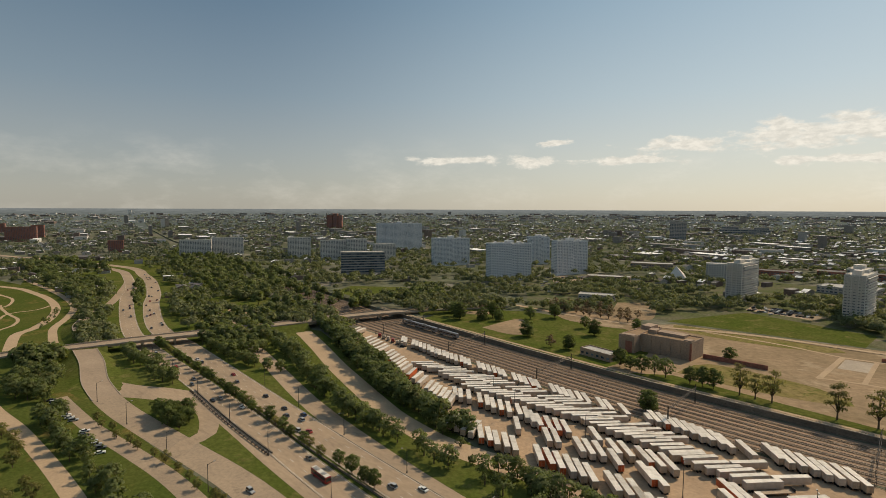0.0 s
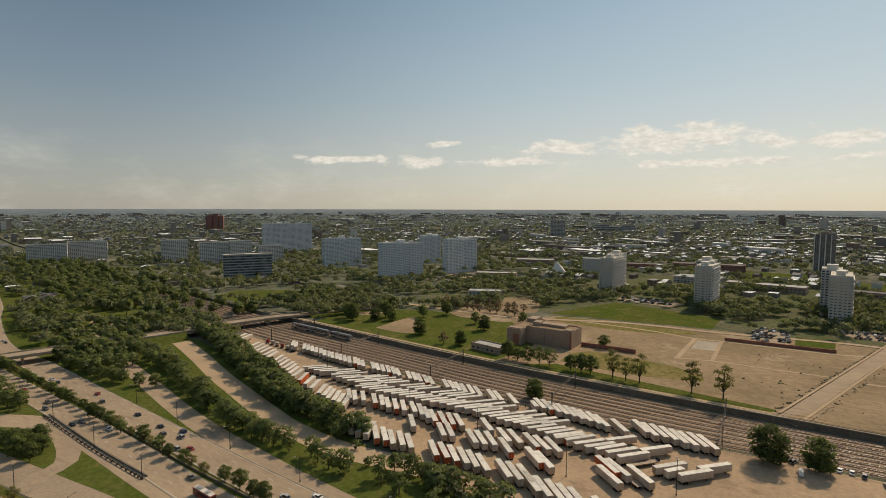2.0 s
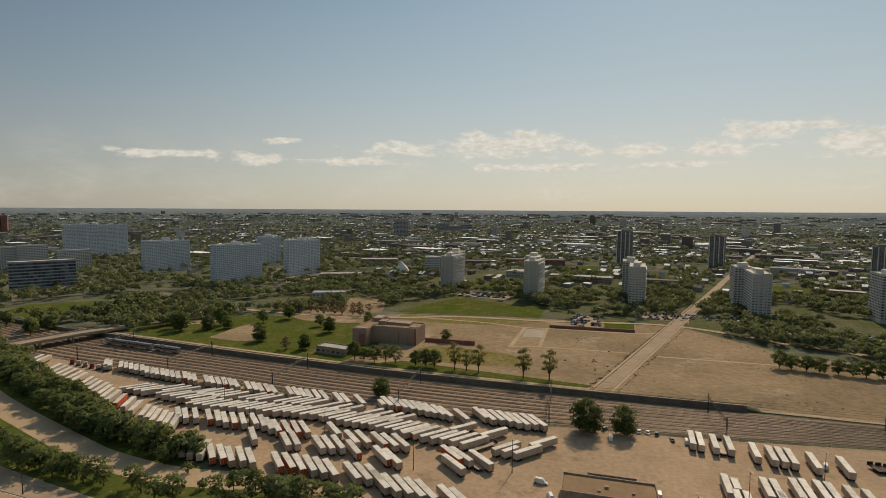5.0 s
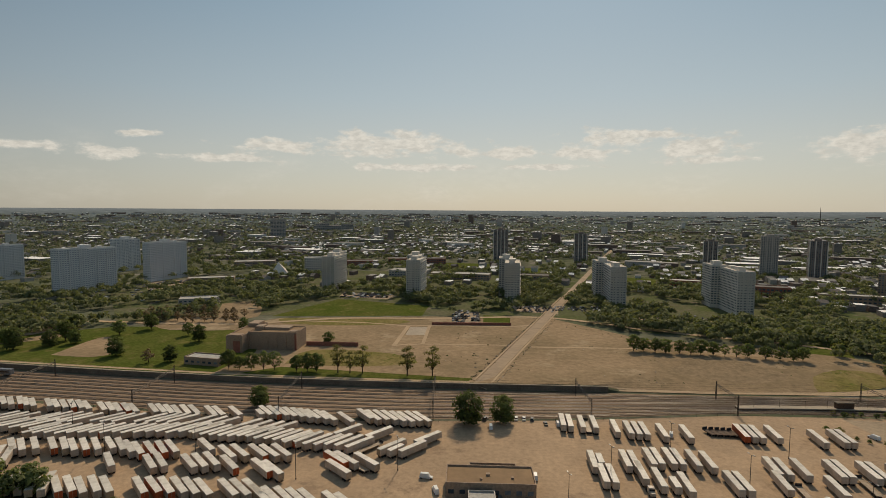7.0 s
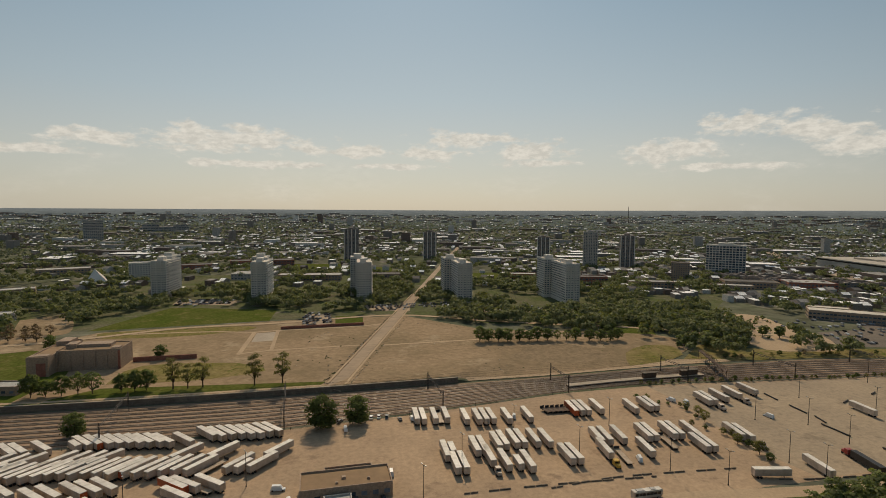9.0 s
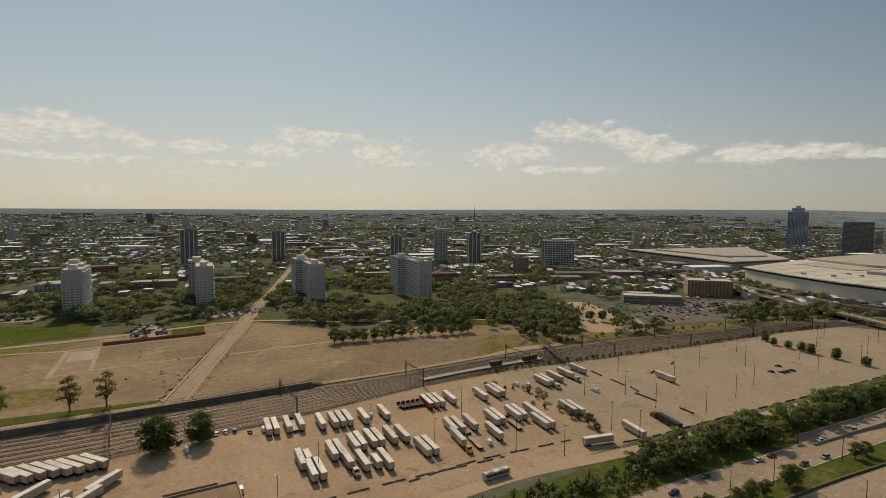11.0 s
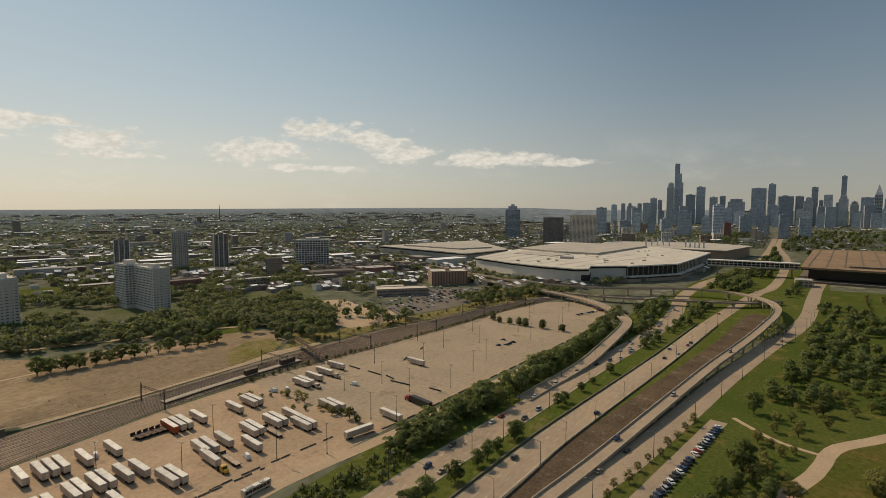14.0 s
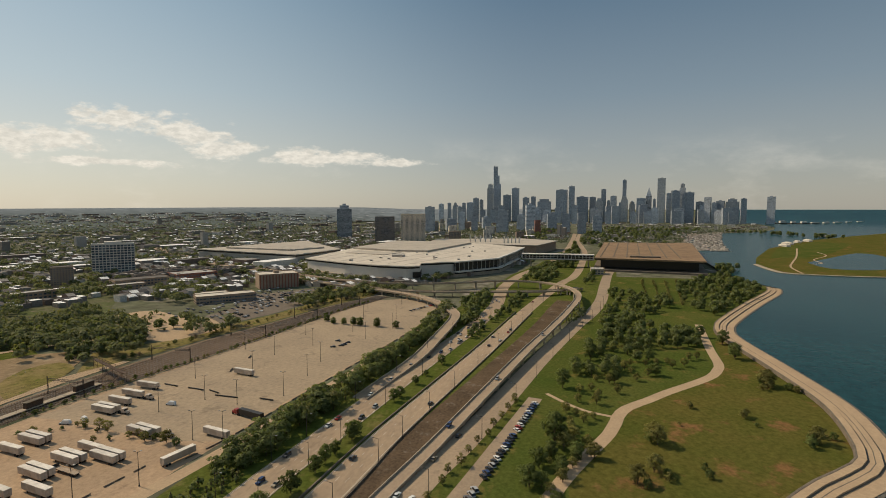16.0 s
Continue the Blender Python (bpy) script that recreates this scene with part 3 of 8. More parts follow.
for poly_ in ([(-540, 391), (-564, 432), (-501, 477), (-449, 431), (-490, 381)], [(-654, 378), (-671, 415), (-617, 375)], [(280, 813), (321, 801), (282, 702), (242, 701)], [(-9, 1022), (82, 1008), (74, 906), (-8, 884)], [(132, 944), (168, 929), (146, 826), (118, 825)], [(36, 513), (62, 508), (58, 474), (33, 473)], [(274, 404), (294, 409), (305, 390), (290, 365), (260, 373)]):
    drape("housing_lawn", poly_, M_LAWN, 0.14, label="bright lawn between the housing towers", category="lawn")
for poly_ in ([(8, 531), (33, 526), (29, 476), (5, 480)], [(-428, 728), (-374, 751), (-336, 681), (-384, 657)], [(180, 520), (250, 500), (258, 486), (190, 490)], [(70, 570), (118, 552), (112, 520), (72, 535)], [(-130, 650), (-60, 625), (-70, 600), (-130, 615)]):
    drape("car_park", poly_, M_STREET, 0.12, label="small asphalt car park among trees", category="lot")
for poly_ in ([(-407, 431), (-394, 473), (-351, 413), (-380, 407)], [(-247, 563), (-213, 576), (-184, 496), (-219, 493)], [(-264, 457), (-251, 496), (-196, 484), (-185, 443), (-238, 439)], [(-349, 386), (-430, 478), (-408, 480), (-338, 450), (-313, 409)], [(-281, 360), (-277, 413), (-241, 372), (-248, 356)]):
    drape("bare_patch", poly_, M_DIRT, 0.13, round_=9, label="bare tan patch worn into the grass", category="lot")
road("footpath", [(60, 30), (130, 18), (197, 2), (254, -22), (276, -28), (290, -34), (305, -47), (321, -60), (345, -82), (360, -94), (375, -101), (388, -105), (425, -109), (463, -114), (519, -122)], 6.5, M_PATH, 0.09, label="winding pale footpath through the park")
road("footpath", [(303, 9), (290, -2), (281, -12), (276, -26)], 2.6, M_PATH, 0.085, label="short pale footpath to the parking")
road("footpath", [(-700, 40), (-450, 40), (-368, 38), (-309, 43), (-222, 45), (-120, 40), (0, 35), (60, 30)], 7, M_PATH, 0.08, label="wide pale lakefront path")
road("dirt_strip", [(150, 76), (190, 72), (240, 62), (315, 48), (420, 28.5), (500, 15.5), (560, 8), (620, -1)], 19, M_SOIL, 0.05, label="strip of brown dirt and rubble")
road("beach_drive", [(-500, 64), (-558, 77), (-577, 92), (-619, 112), (-678, 128), (-752, 135), (-821, 132), (-875, 126), (-940, 104), (-1050, 70)], 8, M_PATH, 0.08, label="curving pale drive by the beach")
road("beach_drive", [(-488, 90), (-526, 96), (-567, 105), (-611, 124), (-669, 142), (-743, 150), (-846, 152), (-960, 150), (-1150, 160)], 6.5, M_PATH, 0.085, label="curving pale drive by the beach")
road("beach_path", [(-740, 90), (-722, 88), (-675, 87.6), (-634, 89.5), (-604, 81), (-592, 71), (-560, 55)], 3, M_PATH, 0.08, label="thin winding beach path")
road("beach_path", [(-860, 98), (-830, 101), (-779, 106), (-733, 96), (-722, 88)], 3, M_PATH, 0.09, label="thin winding beach path")
road("beach_path", [(-700, 128), (-680, 112), (-675, 88), (-640, 74), (-600, 50)], 2.4, M_PATH, 0.1, label="thin winding beach path")
road("on_ramp", [(-880, 259), (-790, 226), (-678, 181), (-623, 152), (-567, 126), (-517, 112), (-470, 108)], 9, M_ROAD, 0.075, label="concrete ramp beside the highway")
drape("roadside_lawn", [(-1090, 236), (-1022, 250), (-930, 232), (-875, 212), (-891, 194), (-1000, 205)], M_LAWN, 0.03, label="open lawn among the lakefront trees", category="lawn")
drape("bare_patch", [(-556, 268), (-531, 272), (-492, 252), (-500, 239), (-530, 246)], M_DIRT, 0.05, round_=9, label="bare tan patch among the trees", category="lot")
drape("roadside_lawn", [(-720, 400), (-690, 428), (-643, 396), (-682, 378)], M_LAWN, 0.06, label="bright lawn behind the tree belt", category="lawn")
road("service_track", [(60, 158), (131, 158), (180, 150), (213, 145), (270, 140), (375, 129), (498, 119)], 7, M_PATH, 0.075, label="pale service track along the yard")

# ---------------------------------------------------------------- railway
def mid_line(f):
    xs = [-640, -540, -420, -349, -231, -138, -40, 14, 56, 96, 154, 225, 300, 367, 431, 524, 600]
    return [(x, at_x(FENCE, x) * (1 - f) + at_x(WALL, x) * f) for x in xs]


bm = bmesh.new()
rows = [[bm.verts.new((x, y, 0.05 + rise(x, y))) for x, y in smooth_line(mid_line(f), 12)] for f in (0.04, 0.5, 0.955)]
for a, b in zip(rows, rows[1:]):
    for i in range(min(len(a), len(b)) - 1):
        bm.faces.new((a[i], a[i + 1], b[i + 1], b[i]))
tagged(part("rail_bed", bm, M_BALLAST), "brown gravel ballast of the railway", "rail bed", kind="structure")
for k in range(8):
    line = smooth_line(mid_line(0.10 + 0.107 * k), 12)
    track = empty("railway_track", None, "steel railway track on dark timber ties", "track", "parallel tracks", "structure")
    part("tie_bed", ribbon_mesh(bmesh.new(), line, 1.35, -1.35, 0.06, 0.14), M_TIES, track)
    for side in (0.75, -0.75):
        part("rail", ribbon_mesh(bmesh.new(), line, side + 0.07, side - 0.07, 0.2, 0.17), M_STEEL, track)

# retaining wall, with a coping; the face's shade is put into its dark colour
wall_line = smooth_line([(x, at_x(WALL, x) - 0.1) for x in (-410, -356, -280, -214, -160, -119, -80, -47, -15, 14, 50, 96)], 10)
wall = empty("retaining_wall", None, "long weathered concrete retaining wall with shade-dark face beside the tracks", "wall", "", "structure")
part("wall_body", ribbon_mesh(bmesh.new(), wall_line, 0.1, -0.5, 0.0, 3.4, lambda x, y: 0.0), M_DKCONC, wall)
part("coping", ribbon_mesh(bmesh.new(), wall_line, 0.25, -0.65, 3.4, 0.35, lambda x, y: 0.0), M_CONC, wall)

# ---------------------------------------------------------------- trailers, trucks and cars
# white split by light: sides tinted tan for shade, roofs paler for sun
M_WHITE = mat("shade_toned_white", (0.56, 0.465, 0.375), (0.40, 0.315, 0.24), big=0.25, fine=1.2, rough=0.45, vary=0.16, fine_amount=0.1, spec=0.5)
M_ROOFW = mat("sunlit_roof_white", (0.70, 0.65, 0.57), (0.50, 0.45, 0.38), big=0.4, fine=1.6, rough=0.6, vary=0.14, fine_amount=0.15)
M_ORANGE = mat("trailer_orange", (0.46, 0.10, 0.03), (0.38, 0.085, 0.03), big=0.4, fine=1.2, rough=0.5, vary=0.2)
M_CREAM = mat("trailer_tan", (0.44, 0.34, 0.24), (0.33, 0.24, 0.16), big=0.3, fine=1.2, rough=0.55, vary=0.2)
M_BLACKT = mat("black_paint", (0.03, 0.028, 0.026), rough=0.45, fine=0.8)
M_FRAME = mat("chassis_steel", (0.045, 0.04, 0.037), rough=0.7, fine=2)
M_TYRE = mat("tyre_rubber", (0.025, 0.024, 0.023), rough=0.9, fine=3)
M_HUB = mat("wheel_hub", (0.35, 0.34, 0.32), rough=0.5, metal=0.4)
M_GLASSD = mat("dark_glass", (0.015, 0.018, 0.02), rough=0.12, spec=0.6)
M_REDP = mat("red_paint", (0.30, 0.025, 0.02), rough=0.35, spec=0.5)
M_YELLOW = mat("yellow_paint", (0.55, 0.33, 0.05), rough=0.45)


def wheel_mesh(r, w):
    bm = bmesh.new()
    rod(bm, (0, -w / 2, 0), (0, w / 2, 0), r, r, 10)
    return bm


def trailer(name, skin, roof, label, length=15.2, boxy=True, door=None):
    """A semi-trailer standing along +x, its rear doors at x = 0, on the ground."""
    t = empty(name, None, label, "trailer", "parked trailers")
    if boxy:
        bm = bmesh.new()
        box(bm, 0, length, -1.3, 1.3, 1.15, 4.0)
        bmesh.ops.bevel(bm, geom=bm.edges[:], offset=0.06, segments=1, affect="EDGES")
        shell = part("body", bm, skin, t)
        bm = boxes((0.05, length - 0.05, -1.24, 1.24, 4.0, 4.06))
        part("roof_panel", bm, roof, t)
        for s in (-1, 1):
            bm = boxes((-0.06, 0.0, s * 0.64 - 0.6, s * 0.64 + 0.6, 1.25, 3.88))
            part("rear_door", bm, door or skin, shell)
    else:
        bm = boxes((0, length, -1.25, 1.25, 1.2, 1.4))
        for s in (-1, 1):
            box(bm, 0, length, s * 1.25 - 0.05, s * 1.25 + 0.05, 1.15, 1.5)
        part("deck", bm, skin, t)
        part("bulkhead", boxes((length - 0.15, length, -1.25, 1.25, 1.4, 2.6)), M_FRAME, t)
    bm = boxes((0.3, length - 0.4, -0.55, -0.42, 0.85, 1.15), (0.3, length - 0.4, 0.42, 0.55, 0.85, 1.15), (0.05, 0.2, -1.1, 1.1, 0.5, 0.65), (0.1, 0.18, -0.5, -0.4, 0.5, 1.15), (0.1, 0.18, 0.4, 0.5, 0.5, 1.15))
    part("undercarriage", bm, M_FRAME, t)
    wm = None
    for x in (1.5, 2.8):
        for s in (-0.98, 0.98):
            if wm is None:
                w = part("wheel", wheel_mesh(0.5, 0.55), M_TYRE, t, loc=(x, s, 0.5))
                wm = w.data
            else:
                part("wheel", wm, M_TYRE, t, loc=(x, s, 0.5))
    bm = boxes((length - 3.0, length - 2.85, -0.95, -0.8, 0.0, 1.15), (length - 3.0, length - 2.85, 0.8, 0.95, 0.0, 1.15), (length - 3.05, length - 2.8, -1.0, 1.0, 0.55, 0.65))
    part("landing_gear", bm, M_FRAME, t)
    return t


def tractor(skin, label):
    """A lorry tractor along +x, its cab in front."""
    t = empty("lorry_tractor", None, label, "lorry", "lorry tractors")
    part("frame", boxes((-3.4, 2.4, -0.5, 0.5, 0.6, 0.95), (-3.0, -1.6, -0.6, 0.6, 0.95, 1.15)), M_FRAME, t)
    bm = bmesh.new()
    box(bm, -1.2, 1.2, -1.2, 1.2, 0.8, 3.1, taper=0.06)
    box(bm, 1.2, 2.9, -1.0, 1.0, 0.8, 1.95, taper=0.1)
    bmesh.ops.bevel(bm, geom=bm.edges[:], offset=0.08, segments=1, affect="EDGES")
    cab = part("cab", bm, skin, t)
    part("windscreen", boxes((1.12, 1.2, -1.0, 1.0, 2.0, 2.7)), M_GLASSD, cab)
    bm = bmesh.new()
    rod(bm, (-1.3, 1.1, 0.9), (-1.3, 1.1, 3.6), 0.09)
    part("exhaust", bm, M_HUB, t)
    wm = wheel_mesh(0.5, 0.4)
    first = None
    for x in (-2.9, -1.7, 2.0):
        for s in (-1.0, 1.0):
            w = part("wheel", wm if first is None else first, M_TYRE, t, loc=(x, s, 0.5))
            first = w.data
    return t


def car(skin, label, kind="sedan"):
    """A car along +x, standing on the ground."""
    t = empty("car", None, label, "car", "cars")
    L, tall, back = {"sedan": (4.6, 1.45, 0.75), "suv": (4.7, 1.75, 0.1), "van": (5.6, 2.2, 0.05)}[kind]
    bm = bmesh.new()
    box(bm, -L / 2, L / 2, -0.9, 0.9, 0.25, 0.88, taper=0.05)
    bmesh.ops.bevel(bm, geom=bm.edges[:], offset=0.12, segments=2, affect="EDGES")
    shell = part("body", bm, skin, t)
    x0, x1 = -L / 2 + back, L / 2 - (1.1 if kind == "van" else 1.35)
    bm = bmesh.new()
    v = [bm.verts.new(c) for c in ((x0, -0.84, 0.86), (x1, -0.84, 0.86), (x1, 0.84, 0.86), (x0, 0.84, 0.86), (x0 + 0.5, -0.66, tall - 0.06), (x1 - 0.75, -0.66, tall - 0.06), (x1 - 0.75, 0.66, tall - 0.06), (x0 + 0.5, 0.66, tall - 0.06))]
    for f in ((0, 1, 5, 4), (1, 2, 6, 5), (2, 3, 7, 6), (3, 0, 4, 7)):
        bm.faces.new([v[i] for i in f])
    part("cabin_glass", bm, M_GLASSD if kind != "van" else skin, t)
    bm = bmesh.new()
    box(bm, x0 + 0.42, x1 - 0.68, -0.69, 0.69, tall - 0.09, tall, taper=0.06)
    part("roof", bm, skin, t)
    first = wheel_mesh(0.33, 0.22)
    for x in (-L / 2 + 0.85, L / 2 - 0.85):
        for s in (-0.8, 0.8):
            w = part("wheel", first, M_TYRE, t, loc=(x, s, 0.33))
            first = w.data
    return t


def bus(skin, label):
    t = empty("bus", None, label, "bus", "buses")
    bm = bmesh.new()
    box(bm, -6, 6, -1.28, 1.28, 0.4, 3.1)
    bmesh.ops.bevel(bm, geom=bm.edges[:], offset=0.15, segments=2, affect="EDGES")
    shell = part("body", bm, skin, t)
    for s in (-1, 1):
        for k in range(7):
            part("window", boxes((-5.5 + k * 1.55, -4.1 + k * 1.55, s * 1.29 - 0.02, s * 1.29 + 0.02, 1.5, 2.6)), M_GLASSD, shell)
    part("windscreen", boxes((5.98, 6.03, -1.1, 1.1, 1.3, 2.7)), M_GLASSD, shell)
    part("roof", boxes((-5.8, 5.8, -1.12, 1.12, 3.08, 3.14)), M_ROOFW, t)
    for c in ((-4.5, -1.5, -0.8, 0.8, 3.1, 3.35), (1.5, 3.5, -0.8, 0.8, 3.1, 3.3)):
        part("roof_unit", boxes(c), M_HUB, t)
    first = wheel_mesh(0.5, 0.35)
    for x in (-3.6, 3.9):
        for s in (-1.1, 1.1):
            w = part("wheel", first, M_TYRE, t, loc=(x, s, 0.5))
            first = w.data
    return t


used = set()


def place(proto, x, y, heading, z=None):
    """The prototype itself the first time, then copies."""
    m = pose(x, y, (ground_z(x, y) + 0.06) if z is None else z, 0, 0, heading)
    if proto.name not in used:
        used.add(proto.name)
        proto.matrix_world = m
        return proto
    return copy_thing(proto, m)


T_WHITE = trailer("semi_trailer", M_WHITE, M_ROOFW, "white box semi-trailer parked on tan yard paving")
T_TAN = trailer("semi_trailer", M_WHITE, M_ROOFW, "white box semi-trailer with brown rear doors", door=M_CREAM)
T_RED = trailer("semi_trailer", M_ORANGE, M_ROOFW, "orange-red box semi-trailer among white ones", door=M_ORANGE)
T_REDDOOR = trailer("semi_trailer", M_WHITE, M_ROOFW, "white semi-trailer with rusty red rear doors", door=M_ORANGE)
T_BROWN = trailer("semi_trailer", M_CREAM, M_ROOFW, "tan-sided box semi-trailer in a long row", door=M_CREAM)
T_SHORT = trailer("short_trailer", M_WHITE, M_ROOFW, "short white box trailer on the yard", 8.5)
T_FLAT = trailer("flatbed_trailer", M_CREAM, M_ROOFW, "empty flatbed trailer with tan deck", 14.0, boxy=False)
T_BLACK = trailer("semi_trailer", M_BLACKT, M_BLACKT, "long black box semi-trailer with lorry", 16.0, door=M_BLACKT)
K_WHITE = tractor(M_WHITE, "white lorry tractor with long bonnet")
K_RED = tractor(M_REDP, "dark red lorry tractor with long bonnet")
K_YEL = tractor(M_YELLOW, "yellow lorry tractor with long bonnet")


def trailer_row(x0, y0, x1, y1, n, heading, skip=(), odd={}, jig=0.5, turn=1.5):
    """Trailers side by side; the points are their rear ends, heading is the way from rear to nose."""
    for k in range(n):
        if k in skip:
            continue
        t = k / max(n - 1, 1)
        p = odd.get(k) or rng.choice([T_WHITE] * 8 + [T_TAN] * 5 + [T_BROWN] * 2 + [T_REDDOOR] * 2)
        place(p, x0 + (x1 - x0) * t + rng.uniform(-jig, jig) * 0.4, y0 + (y1 - y0) * t + rng.uniform(-jig, jig) * 1.6, heading + rng.uniform(-turn, turn))


# rear of the fence row, noses towards the tracks
trailer_row(-296, 277, -262, 272, 8, 134, skip=(2,))
trailer_row(-256, 269, -158, 257.5, 23, 134, skip=(10, 17), odd={21: T_RED})
trailer_row(-148, 257, -104, 254, 11, 132, skip=(6, 9))
trailer_row(-93, 256.5, -46, 248, 12, 130, odd={0: T_SHORT, 7: T_TAN}, skip=(10,))
trailer_row(-37, 251.5, -8, 248.5, 8, 125)
# long double row
trailer_row(-250, 243, -196, 236, 11, 44, skip=(4,))
trailer_row(-196, 231, -120, 234, 16, 46, odd={6: T_TAN})
trailer_row(-118, 233, -74, 227, 11, 47)
trailer_row(-73, 225, -20, 217.5, 12, 47, skip=(8,), odd={7: T_FLAT, 10: T_SHORT})
trailer_row(-228, 245.5, -136, 244.5, 18, 45, skip=(3, 9, 13))
trailer_row(-126, 243.5, -84, 236, 8, 46, skip=(3,))
trailer_row(-52, 234, -14, 227, 6, 46, skip=(1, 3, 4))
# middle rows
trailer_row(-186, 214.5, -177, 215.5, 3, 133)
trailer_row(-169, 216, -150, 215, 5, 132, odd={1: T_TAN})
trailer_row(-144, 217, -129, 213, 4, 132)
trailer_row(-124, 213, -115, 214, 3, 132, odd={0: T_RED, 1: T_RED})
trailer_row(-135, 202, -131, 203, 1, 132)
trailer_row(-117, 201, -113.5, 202, 2, 132)
trailer_row(-101, 202, -93, 203, 3, 133)
trailer_row(-101, 216.5, -101, 216.5, 1, 133)
trailer_row(-89, 211, -84, 212, 2, 134)
trailer_row(-84, 200, -84, 200, 1, 134)
trailer_row(-76, 212, -66, 212, 3, 136)
trailer_row(-70, 198.5, -65, 197, 2, 136)
trailer_row(-41, 207, -28, 205, 4, 136, odd={0: T_RED, 2: T_FLAT})
trailer_row(-38.5, 198.5, -38.5, 198.5, 1, 136)
# row along the service road
trailer_row(-163, 183, -149, 183, 4, 112)
trailer_row(-142, 182, -123, 182, 5, 134, odd={1: T_REDDOOR})
trailer_row(-110, 182, -67, 182, 10, 134, odd={0: T_REDDOOR, 1: T_RED, 7: T_TAN}, skip=(6,))
trailer_row(-63, 178, -30, 172, 8, 134, skip=(5,))
# row by the trees
trailer_row(-353, 271, -347, 271, 2, 110)
trailer_row(-321, 257, -288, 246, 6, 108)
trailer_row(-277, 241, -241, 226, 7, 112)
trailer_row(-232, 222, -216, 215, 3, 115, odd={0: T_RED})
trailer_row(-206, 212, -182, 204, 6, 118)

# northern half of the yard
for xy in ((57, 246), (60.3, 245), (66, 244), (72, 243.5), (81, 239), (87, 237.5), (90.6, 237), (94.2, 236.5), (102, 234.5), (113, 233.5)):
    place(T_WHITE, *xy, 84)
place(T_FLAT, 69, 244.5, 84)
place(T_RED, 139.5, 235, 82)
for xy in ((143, 234.6), (146.4, 234), (154, 234), (172, 229.5), (181.5, 230), (185, 230)):
    place(T_WHITE, *xy, 82)
for xy in ((61, 205), (62, 193.5), (65.4, 193), (75, 206), (78.4, 205.5), (86, 208), (89.4, 208.5), (94.5, 208.5), (98, 208), (104, 207), (109.5, 205.5), (83, 190.5), (92, 187), (111, 188.5), (114.5, 188)):
    place(T_WHITE, *xy, 85)
place(T_SHORT, 88, 190, 85)
place(T_SHORT, 64.5, 209, 85)
place(T_WHITE, 78, 196, 85)
place(K_WHITE, 78.2, 191.8, -95)
for xy in ((133, 201), (137, 200.4), (144, 200), (157, 199), (160.4, 199), (148, 185.5), (170, 198), (173.4, 197.4), (175, 183), (178.4, 182.6), (181, 196)):
    place(T_WHITE, *xy, 80)
place(T_FLAT, 134.8, 183, 80)
place(T_FLAT, 163.5, 190, 80)
place(T_WHITE, 129.5, 189, 80)
place(K_YEL, 128.8, 184.6, -100)
place(K_RED, 161.5, 208, -100)
for x, y, h in ((203, 186.5, 78), (200, 189, 78), (207, 152, 78), (292, 194.5, 80), (232, 231, 83), (257, 235.5, 85)):
    place(T_WHITE, x, y, h)
place(T_WHITE, 219, 229, 82)
place(T_WHITE, 222.5, 229, 82)
place(T_WHITE, 243, 233, 83)
for x, y, h in ((203.5, 182, -102), (222, 225, -98), (242.6, 228.6, -97)):
    place(K_WHITE, x, y, h)
place(T_WHITE, 177.5, 162.3, -15)
place(T_BLACK, 229.5, 148.5, 74)
place(K_RED, 234.8, 166.6, 74)

# ---------------------------------------------------------------- buildings
M_TOWERW = mat("pale_tower_concrete", (0.66, 0.61, 0.54), (0.56, 0.52, 0.46), big=0.05, fine=0.5, fine_amount=0.12)
M_SLAB = mat("grey_blue_panels", (0.70, 0.69, 0.68), (0.60, 0.60, 0.60), big=0.05, fine=0.5, fine_amount=0.15)
M_DARKT = mat("brown_tower_brick", (0.24, 0.20, 0.17), (0.19, 0.16, 0.14), big=0.06, fine=0.5)
M_GREYT = mat("grey_tower_concrete", (0.44, 0.40, 0.35), (0.37, 0.34, 0.30), big=0.05, fine=0.5)
M_BRICK = mat("tan_brick", (0.36, 0.265, 0.19), (0.29, 0.21, 0.15), big=0.12, fine=1.0, bump=0.02)
M_REDBRICK = mat("red_brick", (0.30, 0.125, 0.085), (0.24, 0.105, 0.075), big=0.1, fine=0.8)
M_ROOFTAR = mat("tar_roof", (0.13, 0.115, 0.10), (0.095, 0.085, 0.075), big=0.15, fine=0.8)
M_ROOFGRAV = mat("gravel_roof", (0.42, 0.40, 0.36), (0.34, 0.32, 0.29), big=0.1, fine=0.8)
M_ROOFWHITE = mat("white_membrane_roof", (0.60, 0.535, 0.44), (0.50, 0.445, 0.365), big=0.03, fine=0.3, mid=(0.40, 0.35, 0.28), fine_amount=0.1)
M_ROOFBROWN = mat("rusty_flat_roof", (0.27, 0.175, 0.095), (0.21, 0.135, 0.075), big=0.02, fine=0.12, mid=(0.16, 0.10, 0.06), fine_amount=0.2)
M_CLAD = mat("pale_grey_cladding", (0.42, 0.385, 0.34), (0.36, 0.33, 0.29), big=0.03, fine=0.4, fine_amount=0.08, rough=0.6)
M_BLACKG = mat("black_steel_glass", (0.02, 0.02, 0.022), rough=0.25, spec=0.5)
# window tones lifted close to the walls, with haze put into the colour
M_SKYWIN = island_mat("haze_paled_glass", [(0.27, 0.30, 0.34), (0.31, 0.345, 0.38), (0.23, 0.265, 0.30), (0.37, 0.40, 0.43)], rough=0.25, fine=0.1)
